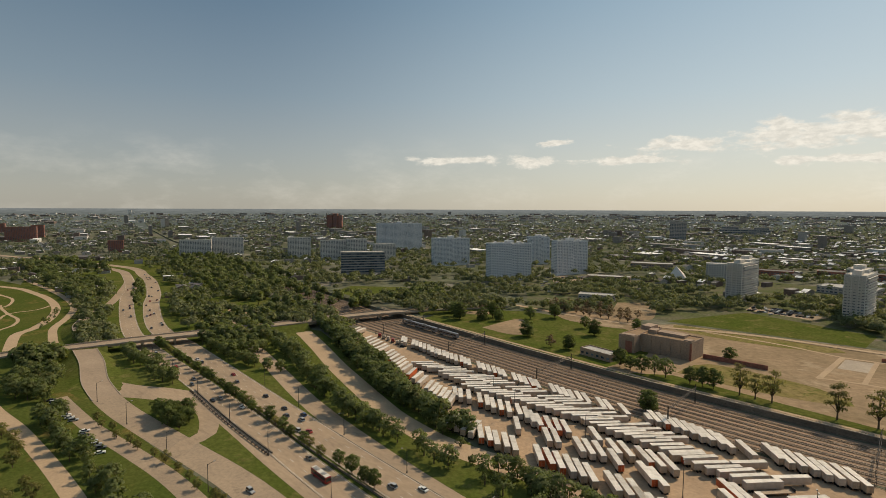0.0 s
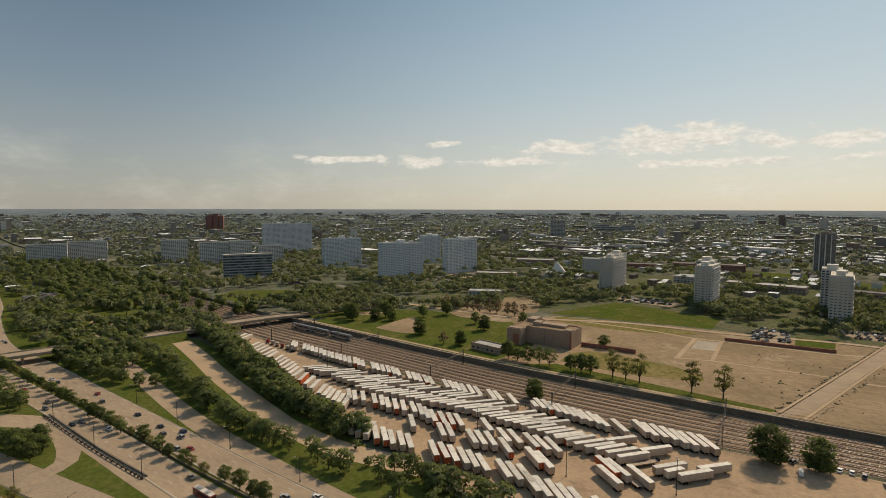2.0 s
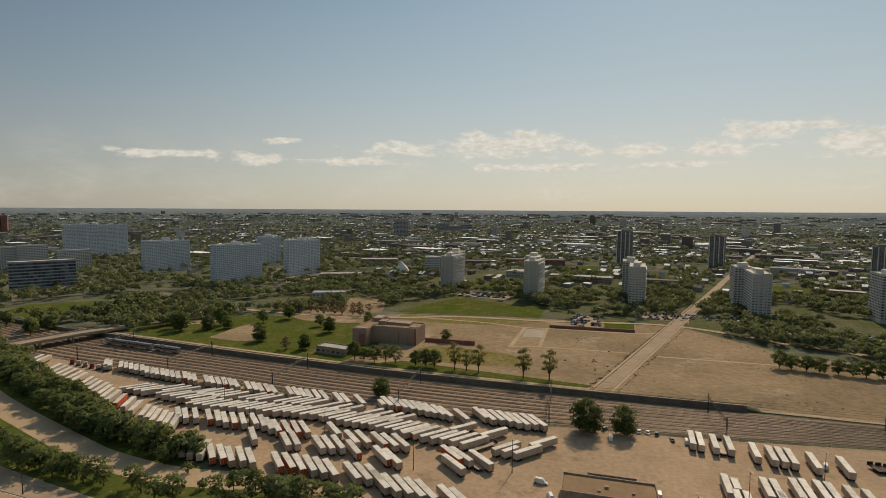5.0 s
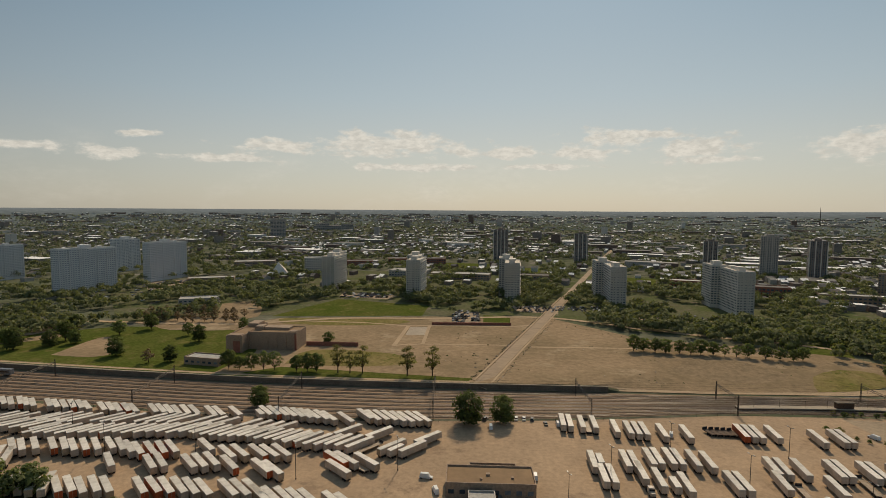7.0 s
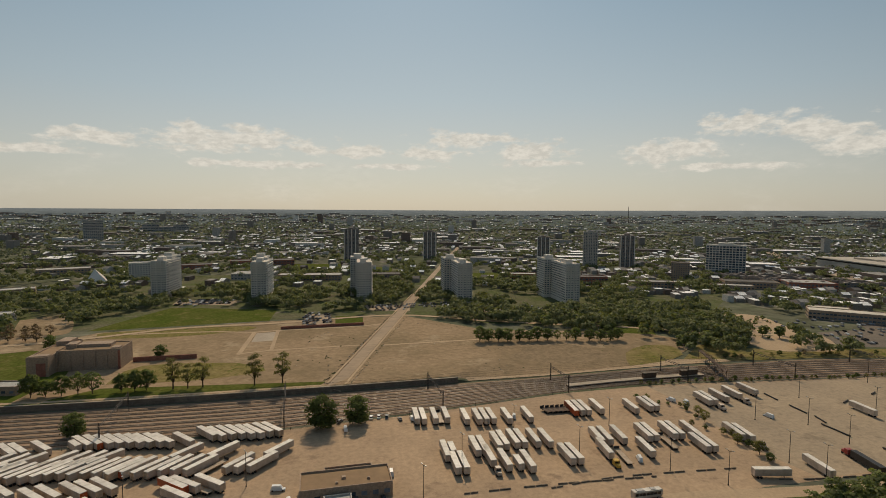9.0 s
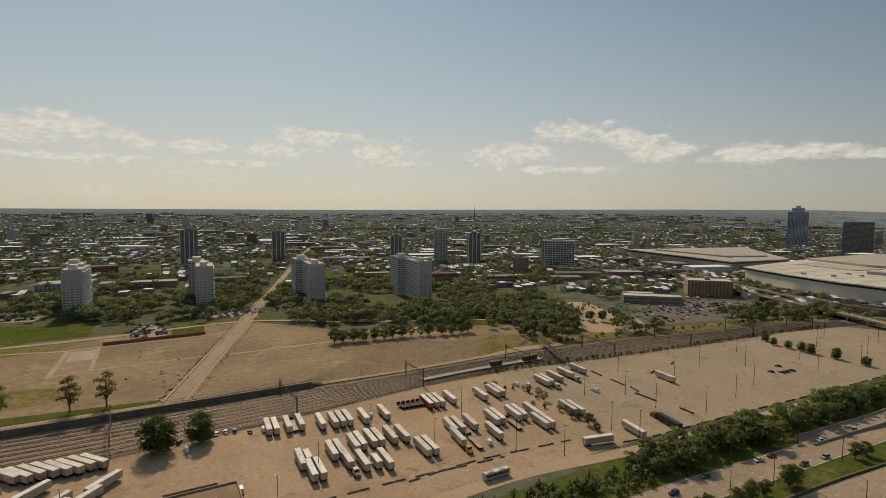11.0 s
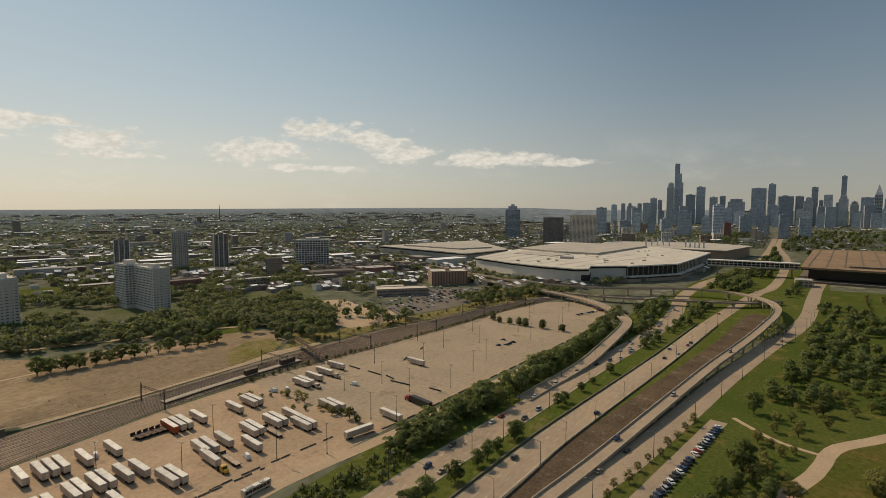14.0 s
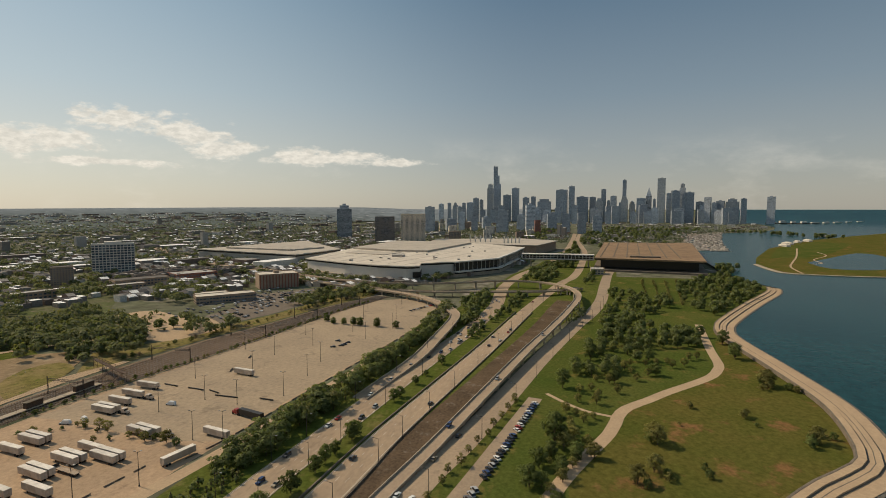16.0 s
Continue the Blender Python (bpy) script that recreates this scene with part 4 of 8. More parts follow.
M_WIN = island_mat("window_glass", [(0.06, 0.08, 0.10), (0.09, 0.11, 0.13), (0.05, 0.065, 0.08), (0.15, 0.17, 0.19), (0.08, 0.10, 0.12), (0.26, 0.26, 0.25)], rough=0.2, fine=0.3)
# blue-grey and dark walls made paler: haze mixed into their base colours
M_SKYA = mat("haze_paled_blue_tower", (0.55, 0.575, 0.605), (0.49, 0.515, 0.55), big=0.03, fine=0.1, vary=0.3, rough=0.5)
M_SKYB = mat("haze_paled_curtain_wall", (0.36, 0.39, 0.425), (0.32, 0.35, 0.385), big=0.03, fine=0.1, vary=0.3, rough=0.35)
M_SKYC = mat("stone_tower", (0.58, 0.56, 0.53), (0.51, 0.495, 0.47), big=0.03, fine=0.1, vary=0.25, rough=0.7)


# tan concrete lifted well above its own tone, in place of haze
M_TANT = mat("tan_hotel_concrete", (0.76, 0.65, 0.51), (0.68, 0.58, 0.46), big=0.05, fine=0.5)


def facade(bm, block, z0, z1, floors, bay, win_w, win_h, sides, proud=0.06):
    """Window panels in rows and bays on the sides (0 front -y, 1 +x, 2 +y, 3 -x) of a block (x0, x1, y0, y1)."""
    x0, x1, y0, y1 = block
    fh = (z1 - z0) / floors
    for side in sides:
        a, b = (x0, x1) if side in (0, 2) else (y0, y1)
        n = max(1, round((b - a) / bay))
        step = (b - a) / n
        for f in range(floors):
            lo = z0 + f * fh + fh * (1 - win_h) / 2
            hi = lo + fh * win_h
            for k in range(n):
                p, q = a + step * (k + 0.5 - win_w / 2), a + step * (k + 0.5 + win_w / 2)
                if side == 0:
                    c = ((p, y0 - proud, lo), (q, y0 - proud, lo), (q, y0 - proud, hi), (p, y0 - proud, hi))
                elif side == 1:
                    c = ((x1 + proud, p, lo), (x1 + proud, q, lo), (x1 + proud, q, hi), (x1 + proud, p, hi))
                elif side == 2:
                    c = ((q, y1 + proud, lo), (p, y1 + proud, lo), (p, y1 + proud, hi), (q, y1 + proud, hi))
                else:
                    c = ((x0 - proud, q, lo), (x0 - proud, p, lo), (x0 - proud, p, hi), (x0 - proud, q, hi))
                bm.faces.new([bm.verts.new(v) for v in c])


def tower(name, label, x, y, rot, blocks, floors, wall_m, roof_m=None, bay=3.2, win_w=0.7, win_h=0.5, sides=(0, 1, 3), slabs=0.0, group="", z=None, roof_boxes=(), category="building", win_m=None):
    """A building of blocks (x0, x1, y0, y1, height): walls, a window grid, floor slabs that stand proud, roofs and roof houses."""
    b = empty(name, pose(x, y, ground_z(x, y) if z is None else z, 0, 0, rot), label, category, group)
    wn_ = bmesh.new()
    sl = bmesh.new() if slabs else None
    for x0, x1, y0, y1, h in blocks:
        bm = bmesh.new()
        box(bm, x0, x1, y0, y1, -1.0, h)
        part("wall", bm, wall_m, b)
        bm = bmesh.new()
        for c in ((x0, x1, y0, y0 + 0.4), (x0, x1, y1 - 0.4, y1), (x0, x0 + 0.4, y0 + 0.4, y1 - 0.4), (x1 - 0.4, x1, y0 + 0.4, y1 - 0.4)):
            box(bm, *c, h, h + 0.9)
        part("parapet", bm, wall_m, b)
        rf = bmesh.new()
        box(rf, x0 + 0.45, x1 - 0.45, y0 + 0.45, y1 - 0.45, h, h + 0.25)
        part("roof", rf, roof_m or M_ROOFGRAV, b)
        facade(wn_, (x0, x1, y0, y1), 3.5 if h > 20 else 0.5, h - 0.6, max(1, round(floors * h / max(k[4] for k in blocks))), bay, win_w, win_h, sides)
        if slabs:
            n = max(1, round(floors * h / max(k[4] for k in blocks)))
            for f in range(n + 1):
                zz = 3.5 + f * (h - 4.1) / n
                box(sl, x0 - slabs, x1 + slabs, y0 - slabs, y1 + slabs, zz - 0.15, zz + 0.12)
    w = part("glazing", wn_, win_m or M_WIN, b)
    w["kind"] = "stuff"
    if slabs:
        part("floor_edges", sl, wall_m, b)
    for k in roof_boxes:
        part("roof_house", boxes(k), wall_m, b)
    return b


# five white slab towers: a front slab with balconies and a rear slab set to one side
def shore_tower(x, y, rot, label):
    front, rear = (0, 16.5, 0, 46, 44.5), (-8, 8.5, 46.2, 74, 46.0)
    t = tower("apartment_tower", label, x, y, rot, [front, rear], 16, M_TOWERW, M_ROOFWHITE, 3.3, 0.62, 0.46, (0, 1, 2, 3), 0.16, "white slab towers", roof_boxes=[(4, 11, 8, 20, 44.7, 48.8), (6, 12.5, 32, 40, 44.7, 47.5), (-4, 5, 52, 62, 46.2, 50.5)])
    for xx in (0.0, 5.3, 10.7, 16.0):
        part("fin", boxes((xx, xx + 0.5, -1.5, -0.02, 0, 44.5)), M_TOWERW, t)
    meshes = {}
    for f in range(16):
        z = 3.1 + f * 2.6
        for key, slab, rail in (("front", (0.5, 16.0, -1.4, -0.05, 0, 0.2), (0.5, 16.0, -1.4, -1.25, 0.2, 1.1)), ("side", (16.55, 17.8, 3, 43, 0, 0.2), (17.65, 17.8, 3, 43, 0.2, 1.05))):
            if key not in meshes:
                b_ = part("balcony", boxes(slab), M_TOWERW, t, loc=(0, 0, z))
                meshes[key] = (b_.data, part("railing", boxes(rail), M_TOWERW, b_).data)
            else:
                b_ = part("balcony", meshes[key][0], M_TOWERW, t, loc=(0, 0, z))
                if key == "front" or f % 2 == 0:
                    part("railing", meshes[key][1], M_TOWERW, b_)
    return t


for x, y in ((-158, 650), (-49, 613), (64.8, 585), (173.5, 553), (289.7, 520)):
    shore_tower(x, y, -7, "white concrete apartment slab with balconies among trees")

# blue-grey slabs further south
for x, y, L, h, fl in ((-445, 632, 70, 55, 21), (-414, 757, 62, 55, 21), (-640, 722, 72, 51, 20), (-532, 852, 42, 53, 20), (-971, 900, 118, 68, 22)):
    slab = tower("apartment_slab", "blue-grey panel apartment slab rising over treetops", x, y, 68, [(-L / 2, 0, -8, 7, h), (0, L / 2, -6, 9, h - 1.5)], fl, M_SLAB, M_ROOFGRAV, 3.0, 0.66, 0.5, (0, 1, 2, 3), 0.25, "blue-grey slabs", roof_boxes=[(-6, 6, -3, 4, h, h + 4), (L / 4 - 3, L / 4 + 3, -2, 4, h - 1.5, h + 1.5)], win_m=M_SKYWIN)
    for k in range(7):
        u = -L / 2 + L * k / 6
        y_ = -8.0 if u < 0 else -6.0
        part("pier", boxes((u - 0.6, u + 0.6, y_ - 0.7, y_ - 0.3, 0, h - 1.5)), M_SLAB, slab)
for x, y, L, h in ((-1139, 464, 62, 39), (-1141, 535, 66, 38), (-960, 603, 46, 43), (-880, 632, 52, 40), (-850, 668, 40, 42), (-790, 690, 44, 34)):
    tower("housing_block", "low white housing slab between trees", x, y, 62, [(-L / 2, L / 2, -7, 7, h)], round(h / 2.9), M_TOWERW, M_ROOFGRAV, 3.2, 0.6, 0.5, (0, 1, 2, 3), 0.0, "low white slabs")
tower("office_block", "office block with glass bands and white roof", -650, 523, 55, [(-34, 34, -9, 9, 36)], 8, M_CLAD, M_ROOFWHITE, 4.0, 0.97, 0.62, (0, 1, 2, 3), 0.3)
tower("clinic_block", "grey-white mid-rise block beyond trees", -213, 826, 15, [(-15, 15, -10, 10, 27)], 8, M_TOWERW, M_ROOFGRAV, 3.4, 0.6, 0.5, (0, 1, 3))

# dark towers behind
for x, y, h in ((109, 1072, 64), (269, 1050, 58), (499, 992, 50), (520, 846, 67), (598, 846, 61)):
    t = tower("brown_tower", "dark brown ribbed residential tower above the trees", x, y, -rng.uniform(22, 30), [(-12, 12, -10, 10, h)], round(h / 2.9), M_DARKT if h < 66 else M_GREYT, M_ROOFGRAV, 3.0, 0.55, 0.6, (0, 1, 3), 0.0, "dark towers", roof_boxes=[(-5, 5, -4, 4, h, h + 3.5)])
    for xx in (-12, -4, 4, 12):
        part("pier", boxes((xx - 0.7, xx + 0.7, -10.6, -10.05, 0, h)), M_TOWERW if h < 66 else M_GREYT, t)
tower("gridded_office", "white gridded office block with dark glass", 712, 728, -45, [(-30, 30, -13, 13, 50)], 11, M_TOWERW, M_ROOFGRAV, 5.0, 0.78, 0.7, (0, 1, 2, 3), 0.35, roof_boxes=[(-12, 12, -6, 6, 50, 54)])
tower("brick_block", "brown brick mid-rise block", 572, 672, -40, [(-13, 13, -9, 9, 28)], 8, M_BRICK, M_ROOFTAR, 3.4, 0.5, 0.5, (0, 1, 3))
tower("twin_tower", "brick twin tower far over rooftops", -1990, 1440, 40, [(-36, -12, -10, 10, 58), (-8, 14, -10, 10, 66), (16, 34, -10, 10, 58)], 16, M_REDBRICK, M_ROOFTAR, 5, 0.5, 0.5, (0, 1, 2))
tower("far_office", "grey office slab far over rooftops", -605, 1850, 18, [(-26, 26, -10, 10, 62)], 12, M_GREYT, M_ROOFTAR, 5.0, 0.7, 0.55, (0, 1, 3))
tower("stadium", "low grey stadium bowl far away", -508, 2325, 12, [(-86, 86, -40, 40, 18), (-80, -20, -36, 0, 27), (30, 82, -36, 0, 25)], 3, M_GREYT, M_ROOFTAR, 9, 0.8, 0.5, (0,))

for x, y, w, h in ((-2018, 305, 78, 44), (-2123, 364, 34, 42), (-1421, 392, 32, 28), (-2432, 302, 44, 34)):
    tower("brick_slab", "red brick housing slab over the treetops", x, y, 70, [(-w / 2, w / 2, -9, 9, h)], round(h / 3), M_REDBRICK, M_ROOFTAR, 4, 0.5, 0.5, (0, 1, 2, 3), 0.0, "red brick slabs")
# long low school buildings and shops among the trees
for x, y, w, d, h, rot, m in ((20, 790, 90, 26, 8, -10, M_BRICK), (120, 770, 60, 22, 9, -10, M_BRICK), (-60, 830, 60, 40, 8, -10, M_GREYT), (395, 640, 44, 22, 13, -20, M_REDBRICK), (470, 610, 60, 18, 9, -20, M_BRICK), (330, 720, 40, 20, 9, -18, M_REDBRICK), (620, 590, 70, 30, 9, -30, M_BRICK), (690, 560, 60, 40, 10, -30, M_REDBRICK), (560, 560, 50, 18, 9, -30, M_BRICK), (-270, 560, 40, 18, 7, 20, M_GREYT), (-330, 720, 60, 22, 8, 20, M_BRICK), (-180, 960, 80, 30, 9, 10, M_REDBRICK), (-60, 1010, 110, 36, 10, 5, M_REDBRICK), (-350, 940, 70, 30, 9, 18, M_BRICK)):
    tower("low_block", "low brick building with flat roof among trees", x, y, rot, [(-w / 2, w / 2, -d / 2, d / 2, h)], max(1, round(h / 4)), m, rng.choice([M_ROOFGRAV, M_ROOFTAR, M_ROOFGRAV]), 4.5, 0.6, 0.45, (0, 1, 3), 0.0, "low flat-roofed blocks")

# abandoned brick pavilion on the vacant land
pavilion = tower("brick_pavilion", "abandoned tan brick pavilion with blank walls", -140, 384, -4, [(-20, -8, -14, 32, 11.5), (-8, 29, -4, 17, 12.5)], 3, M_BRICK, M_ROOFBROWN, 6.0, 0.01, 0.01, (), roof_boxes=[(-18, -10, 18, 30, 11.5, 14.5), (-2, 20, 6, 14, 12.5, 14.6), (23, 28, -3, 3, 12.5, 14.0), (-6, 0, 4, 12, 12.5, 15.5), (-19, -9, -13, -8, 11.5, 12.8)])
for xx in (-8.2, -1, 6, 13, 20, 27.6):
    part("pier", boxes((xx, xx + 1.4, -4.5, -4.02, 0, 12.3)), M_REDBRICK if xx > 27 else M_BRICK, pavilion)
part("entrance", boxes((-14.5, -9.5, -14.3, -14.02, 0, 8.5)), M_REDBRICK, pavilion, "dark red brick entrance recess")
tower("brick_annex", "low flat-roofed brick annex beside the pavilion", -163, 344, -12, [(-13, 13, -5, 6, 4.5)], 1, M_BRICK, M_ROOFGRAV, 4, 0.5, 0.4, (0, 1))
# brick wall added in place of a dark green hedge
tower("garden_wall", "dark brick wall standing in for a green hedge on the lot", -88, 392, -2, [(-20, 20, -0.6, 0.6, 2.2)], 1, M_REDBRICK, M_ROOFTAR, 40, 0.01, 0.1, ())

tower("garden_wall", "low dark brick wall beside the car park", 22, 468, 0, [(-36, 36, -0.5, 0.5, 1.6)], 1, M_REDBRICK, M_ROOFTAR, 80, 0.01, 0.1, ())

# chapel with a folded white roof
chapel = empty("chapel", pose(-262, 808, ground_z(-262, 808), 0, 0, 10), "chapel with a steep folded white roof among trees", "chapel")
part("wall", boxes((-11, 11, -9, 9, -1, 4)), M_TOWERW, chapel)
bm = bmesh.new()
tip = bm.verts.new((-3, 2, 21))
ring_ = [bm.verts.new(c) for c in ((-12.5, -10, 4), (0, -12, 3.2), (12.5, -10, 4), (13, 9, 4), (0, 11, 5), (-13, 9, 4))]
for k in range(6):
    bm.faces.new((ring_[k], ring_[(k + 1) % 6], tip))
bm.faces.new(ring_[::-1])
part("roof", bm, M_TOWERW, chapel, "folded white roof")

# yard office
yo = tower("yard_office", "low yard office with brown tar roof", 17, 195, -2, [(-17, 17, -7.5, 6.5, 5.2), (-8, 11, 6.5, 11, 4.0)], 1, M_BRICK, M_ROOFBROWN, 4.2, 0.5, 0.4, (0, 1, 2, 3), roof_boxes=[(-1.5, 0, -1, 0.4, 5.4, 6.2), (8, 9, -3, -2, 5.4, 6.1), (-4, -3, -4, -3.2, 5.4, 6.0)])
tower("yard_shed", "small grey flat-roofed shed by the office", 13, 181, -2, [(-5, 5, -8, 5, 3.4)], 1, M_CLAD, M_ROOFGRAV, 4, 0.4, 0.4, (0, 1, 3))

# warehouse, office with white roof
wh = tower("storage_warehouse", "striped tan storage warehouse with white roof", 645, 388, -48, [(-26, 26, -16, 16, 19)], 1, M_BRICK, M_ROOFWHITE, 50, 0.01, 0.01, (), roof_boxes=[(-4, 2, -4, 4, 19, 23)])
for k in range(13):
    part("pilaster", boxes((-25.4 + k * 4.1, -23.9 + k * 4.1, -16.35, -16.02, 0, 18.6)), M_REDBRICK, wh)
for k in range(7):
    part("pilaster", boxes((26.02, 26.35, -15 + k * 4.6, -13.5 + k * 4.6, 0, 18.6)), M_REDBRICK, wh)
tower("low_office", "low brick office with white flat roofs", 525, 385, -44, [(-31, 33, -14, 8, 8.5), (-28, 8, 12, 30, 7.5)], 2, M_BRICK, M_ROOFWHITE, 3.4, 0.75, 0.4, (0, 1, 3))


for k in range(5):
    for j in range(2):
        tower("townhouse_row", "long row of dark brick townhouses with flat roofs", 690 - k * 8 + j * 74, 560 + k * 27 - j * 26, -20, [(-32, -11, -5.5, 5.5, 9.5), (-10.8, 10.8, -5, 6, 8.6), (11, 32, -5.5, 5.5, 9.5)], 3, M_DARKT, M_ROOFGRAV if (k + j) % 2 else M_ROOFTAR, 4.0, 0.5, 0.5, (0, 1, 3), 0.0, "townhouse rows", roof_boxes=[(-24, -20, -2, 2, 9.6, 11.4), (-2, 2, -2, 2, 8.8, 10.6), (19, 23, -2, 2, 9.6, 11.4)])

# ---------------------------------------------------------------- exhibition halls
M_WALLW = mat("white_metal_cladding", (0.62, 0.575, 0.51), (0.55, 0.51, 0.45), big=0.02, fine=0.25, fine_amount=0.06, rough=0.55)
M_ROOFPALE = mat("pale_gravel_roof", (0.46, 0.405, 0.33), (0.38, 0.335, 0.275), big=0.03, fine=0.3, mid=(0.32, 0.28, 0.23), fine_amount=0.12)


def slab_from(poly, z0, z1):
    bm = bmesh.new()
    lo = [bm.verts.new((x, y, z0)) for x, y in poly]
    hi = [bm.verts.new((x, y, z1)) for x, y in poly]
    n = len(poly)
    for k in range(n):
        bm.faces.new((lo[k], lo[(k + 1) % n], hi[(k + 1) % n], hi[k]))
    bm.faces.new(hi)
    bm.faces.new(lo[::-1])
    bmesh.ops.recalc_face_normals(bm, faces=bm.faces[:])
    return bm


def shrink(poly, k):
    cx, cy = sum(p[0] for p in poly) / len(poly), sum(p[1] for p in poly) / len(poly)
    return [(cx + (x - cx) * k, cy + (y - cy) * k) for x, y in poly]


hall = empty("exhibition_hall", None, "vast pale exhibition hall with white flat roof", "exhibition hall")
HALL = [(795, 424), (748, 334), (724, 270), (716, 222), (728, 206), (764, 214), (797, 170), (872, 112), (1000, 98), (1130, 88), (1218, 187), (1259, 416), (1025, 435)]
part("wall", slab_from(shrink(HALL, 0.985), 0, 22.6), M_WALLW, hall)
part("roof", slab_from(HALL, 23.2, 24.6), M_ROOFWHITE, hall)
part("clerestory", slab_from(shrink(HALL, 0.988), 20.6, 23.2), M_BLACKG, hall)
part("rear_roof", slab_from([(1000, 425), (960, 330), (955, 255), (1205, 215), (1240, 405)], 24.6, 28.2), M_ROOFPALE, hall)
part("roof_step", slab_from([(905, 400), (880, 315), (935, 300), (955, 395)], 24.6, 25.6), M_ROOFPALE, hall)
part("podium", slab_from(shrink(HALL, 1.012), 0, 6.0), M_CONC, hall)
GLASS = [(797, 170), (872, 112), (1000, 98), (1130, 88)]


def front_band(lo, hi, near, off):
    """A band that follows the glass front, off metres before it."""
    outer = [(x - off * 0.45, y - off) for x, y in GLASS]
    inner = [(x - (off - near) * 0.45, y - (off - near)) for x, y in GLASS[::-1]]
    return slab_from(outer + inner, lo, hi)


part("glass_front", front_band(9.5, 22.8, 1.6, 1.8), M_BLACKG, hall, "dark glass front under the roof")
part("ledge", front_band(7.5, 9.5, 8.0, 8.0), M_WALLW, hall)
part("lower_wall", front_band(0, 5.0, 6.0, 6.0), M_CONC, hall)
part("lower_glass", front_band(5.0, 7.5, 4.0, 4.5), M_BLACKG, hall)
part("eave", front_band(22.8, 24.7, 5.0, 4.0), M_WALLW, hall)
for (xa, ya), (xb, yb), n in ((GLASS[0], GLASS[1], 10), (GLASS[1], GLASS[2], 13), (GLASS[2], GLASS[3], 12)):
    for k in range(n):
        x, y = xa + (xb - xa) * k / n - 1.0, ya + (yb - ya) * k / n - 2.3
        part("mullion", boxes((x - 0.3, x + 0.3, y - 0.3, y + 0.3, 9.5, 22.8)), M_WALLW, hall)
part("entrance_recess", slab_from([(728, 205), (722, 212), (724, 216), (731, 209)], 7.5, 15.5), M_BLACKG, hall)
for k in range(3):
    part("entrance_recess", slab_from([(735 + k * 9.5, 206.5 + k * 2.1), (742 + k * 9.5, 208 + k * 2.1), (742 + k * 9.5, 211 + k * 2.1), (735 + k * 9.5, 210 + k * 2.1)], 7.5, 15.5), M_BLACKG, hall)
for k in range(7):
    u = (k + 0.5) / 7
    part("roof_seam", slab_from([(735 + 52 * u, 215 + 205 * u), (736 + 52 * u, 218 + 205 * u), (1000 + 20 * u, 140 + 280 * u), (999 + 20 * u, 137 + 280 * u)], 24.6, 24.75), M_ROOFPALE, hall)
for k in range(26):
    x, y = rng.uniform(760, 1120), rng.uniform(150, 400)
    if inside(shrink(HALL, 0.9), x, y) and not inside([(950, 430), (950, 250), (1210, 210), (1250, 410)], x, y):
        w = rng.uniform(1.2, 2.4)
        part("roof_vent", boxes((x - w, x + w, y - w, y + w, 24.6, 24.6 + w)), M_CLAD, hall)
part("roof_plant", boxes((850, 862, 270, 290, 24.6, 28.5)), M_CLAD, hall)
hall2 = empty("exhibition_hall", None, "long pale exhibition hall beyond the first", "exhibition hall")
HALL2 = [(982, 783), (905, 502), (1051, 475), (1240, 640), (1307, 690)]
part("wall", slab_from(shrink(HALL2, 0.985), 0, 18.5), M_CLAD, hall2)
part("roof", slab_from(HALL2, 18.5, 20), M_ROOFPALE, hall2)
part("clerestory", slab_from(shrink(HALL2, 0.989), 15.5, 18), M_BLACKG, hall2)
part("upper_roof", slab_from([(1010, 730), (980, 560), (1060, 520), (1230, 660)], 20, 23), M_ROOFPALE, hall2)
for k in range(10):
    x, y = rng.uniform(960, 1150), rng.uniform(540, 640)
    part("roof_vent", boxes((x - 3, x + 3, y - 3, y + 3, 20, 23)), M_CLAD, hall2)
hall3 = empty("exhibition_hall", None, "tall pale hall with white roof pylons", "exhibition hall")
part("wall", slab_from([(1266, 335), (1228, 182), (1222, 66), (1400, 24), (1480, 120), (1410, 345)], 0, 21.5), M_BRICK, hall3)
part("roof", slab_from([(1263, 338), (1224, 182), (1218, 62), (1404, 18), (1486, 120), (1414, 350)], 21.5, 23.0), M_ROOFPALE, hall3)
for k in range(5):
    part("pylon", boxes((-1.5, 1.5, -1.5, 1.5, 23, 41 - k * 0.4)), M_TOWERW, hall3, loc=(1310 + 2.4 * k, 236 - 12.6 * k, 0))
    part("pylon", boxes((-1.5, 1.5, -1.5, 1.5, 23, 39 - k * 0.4)), M_TOWERW, hall3, loc=(1281 + 1.4 * k, 146 - 9.0 * k, 0))
bridge_hall = empty("skybridge", None, "white glazed pedestrian skybridge on columns over the highway", "skybridge")
part("deck", boxes((978, 994, -52, 78, 13.2, 14.6)), M_CONC, bridge_hall)
part("glazing", boxes((979, 993, -52, 78, 15.6, 22.4)), M_GLASSD, bridge_hall)
part("sill", boxes((978.6, 993.4, -52, 78, 14.6, 15.7)), M_TOWERW, bridge_hall)
part("roof", boxes((977.5, 994.5, -52, 78, 22.4, 23.8)), M_TOWERW, bridge_hall)
part("mid_rail", boxes((978.8, 993.2, -52, 78, 18.7, 19.3)), M_TOWERW, bridge_hall)
for k in range(21):
    part("mullion", boxes((978.7, 979.3, -51 + k * 6.4, -50.1 + k * 6.4, 15.6, 22.4)), M_TOWERW, bridge_hall)
for y in (-42, -16, 10, 36, 62):
    part("column", boxes((984, 988, y - 1, y + 1, 0, 13.2)), M_CONC, bridge_hall)

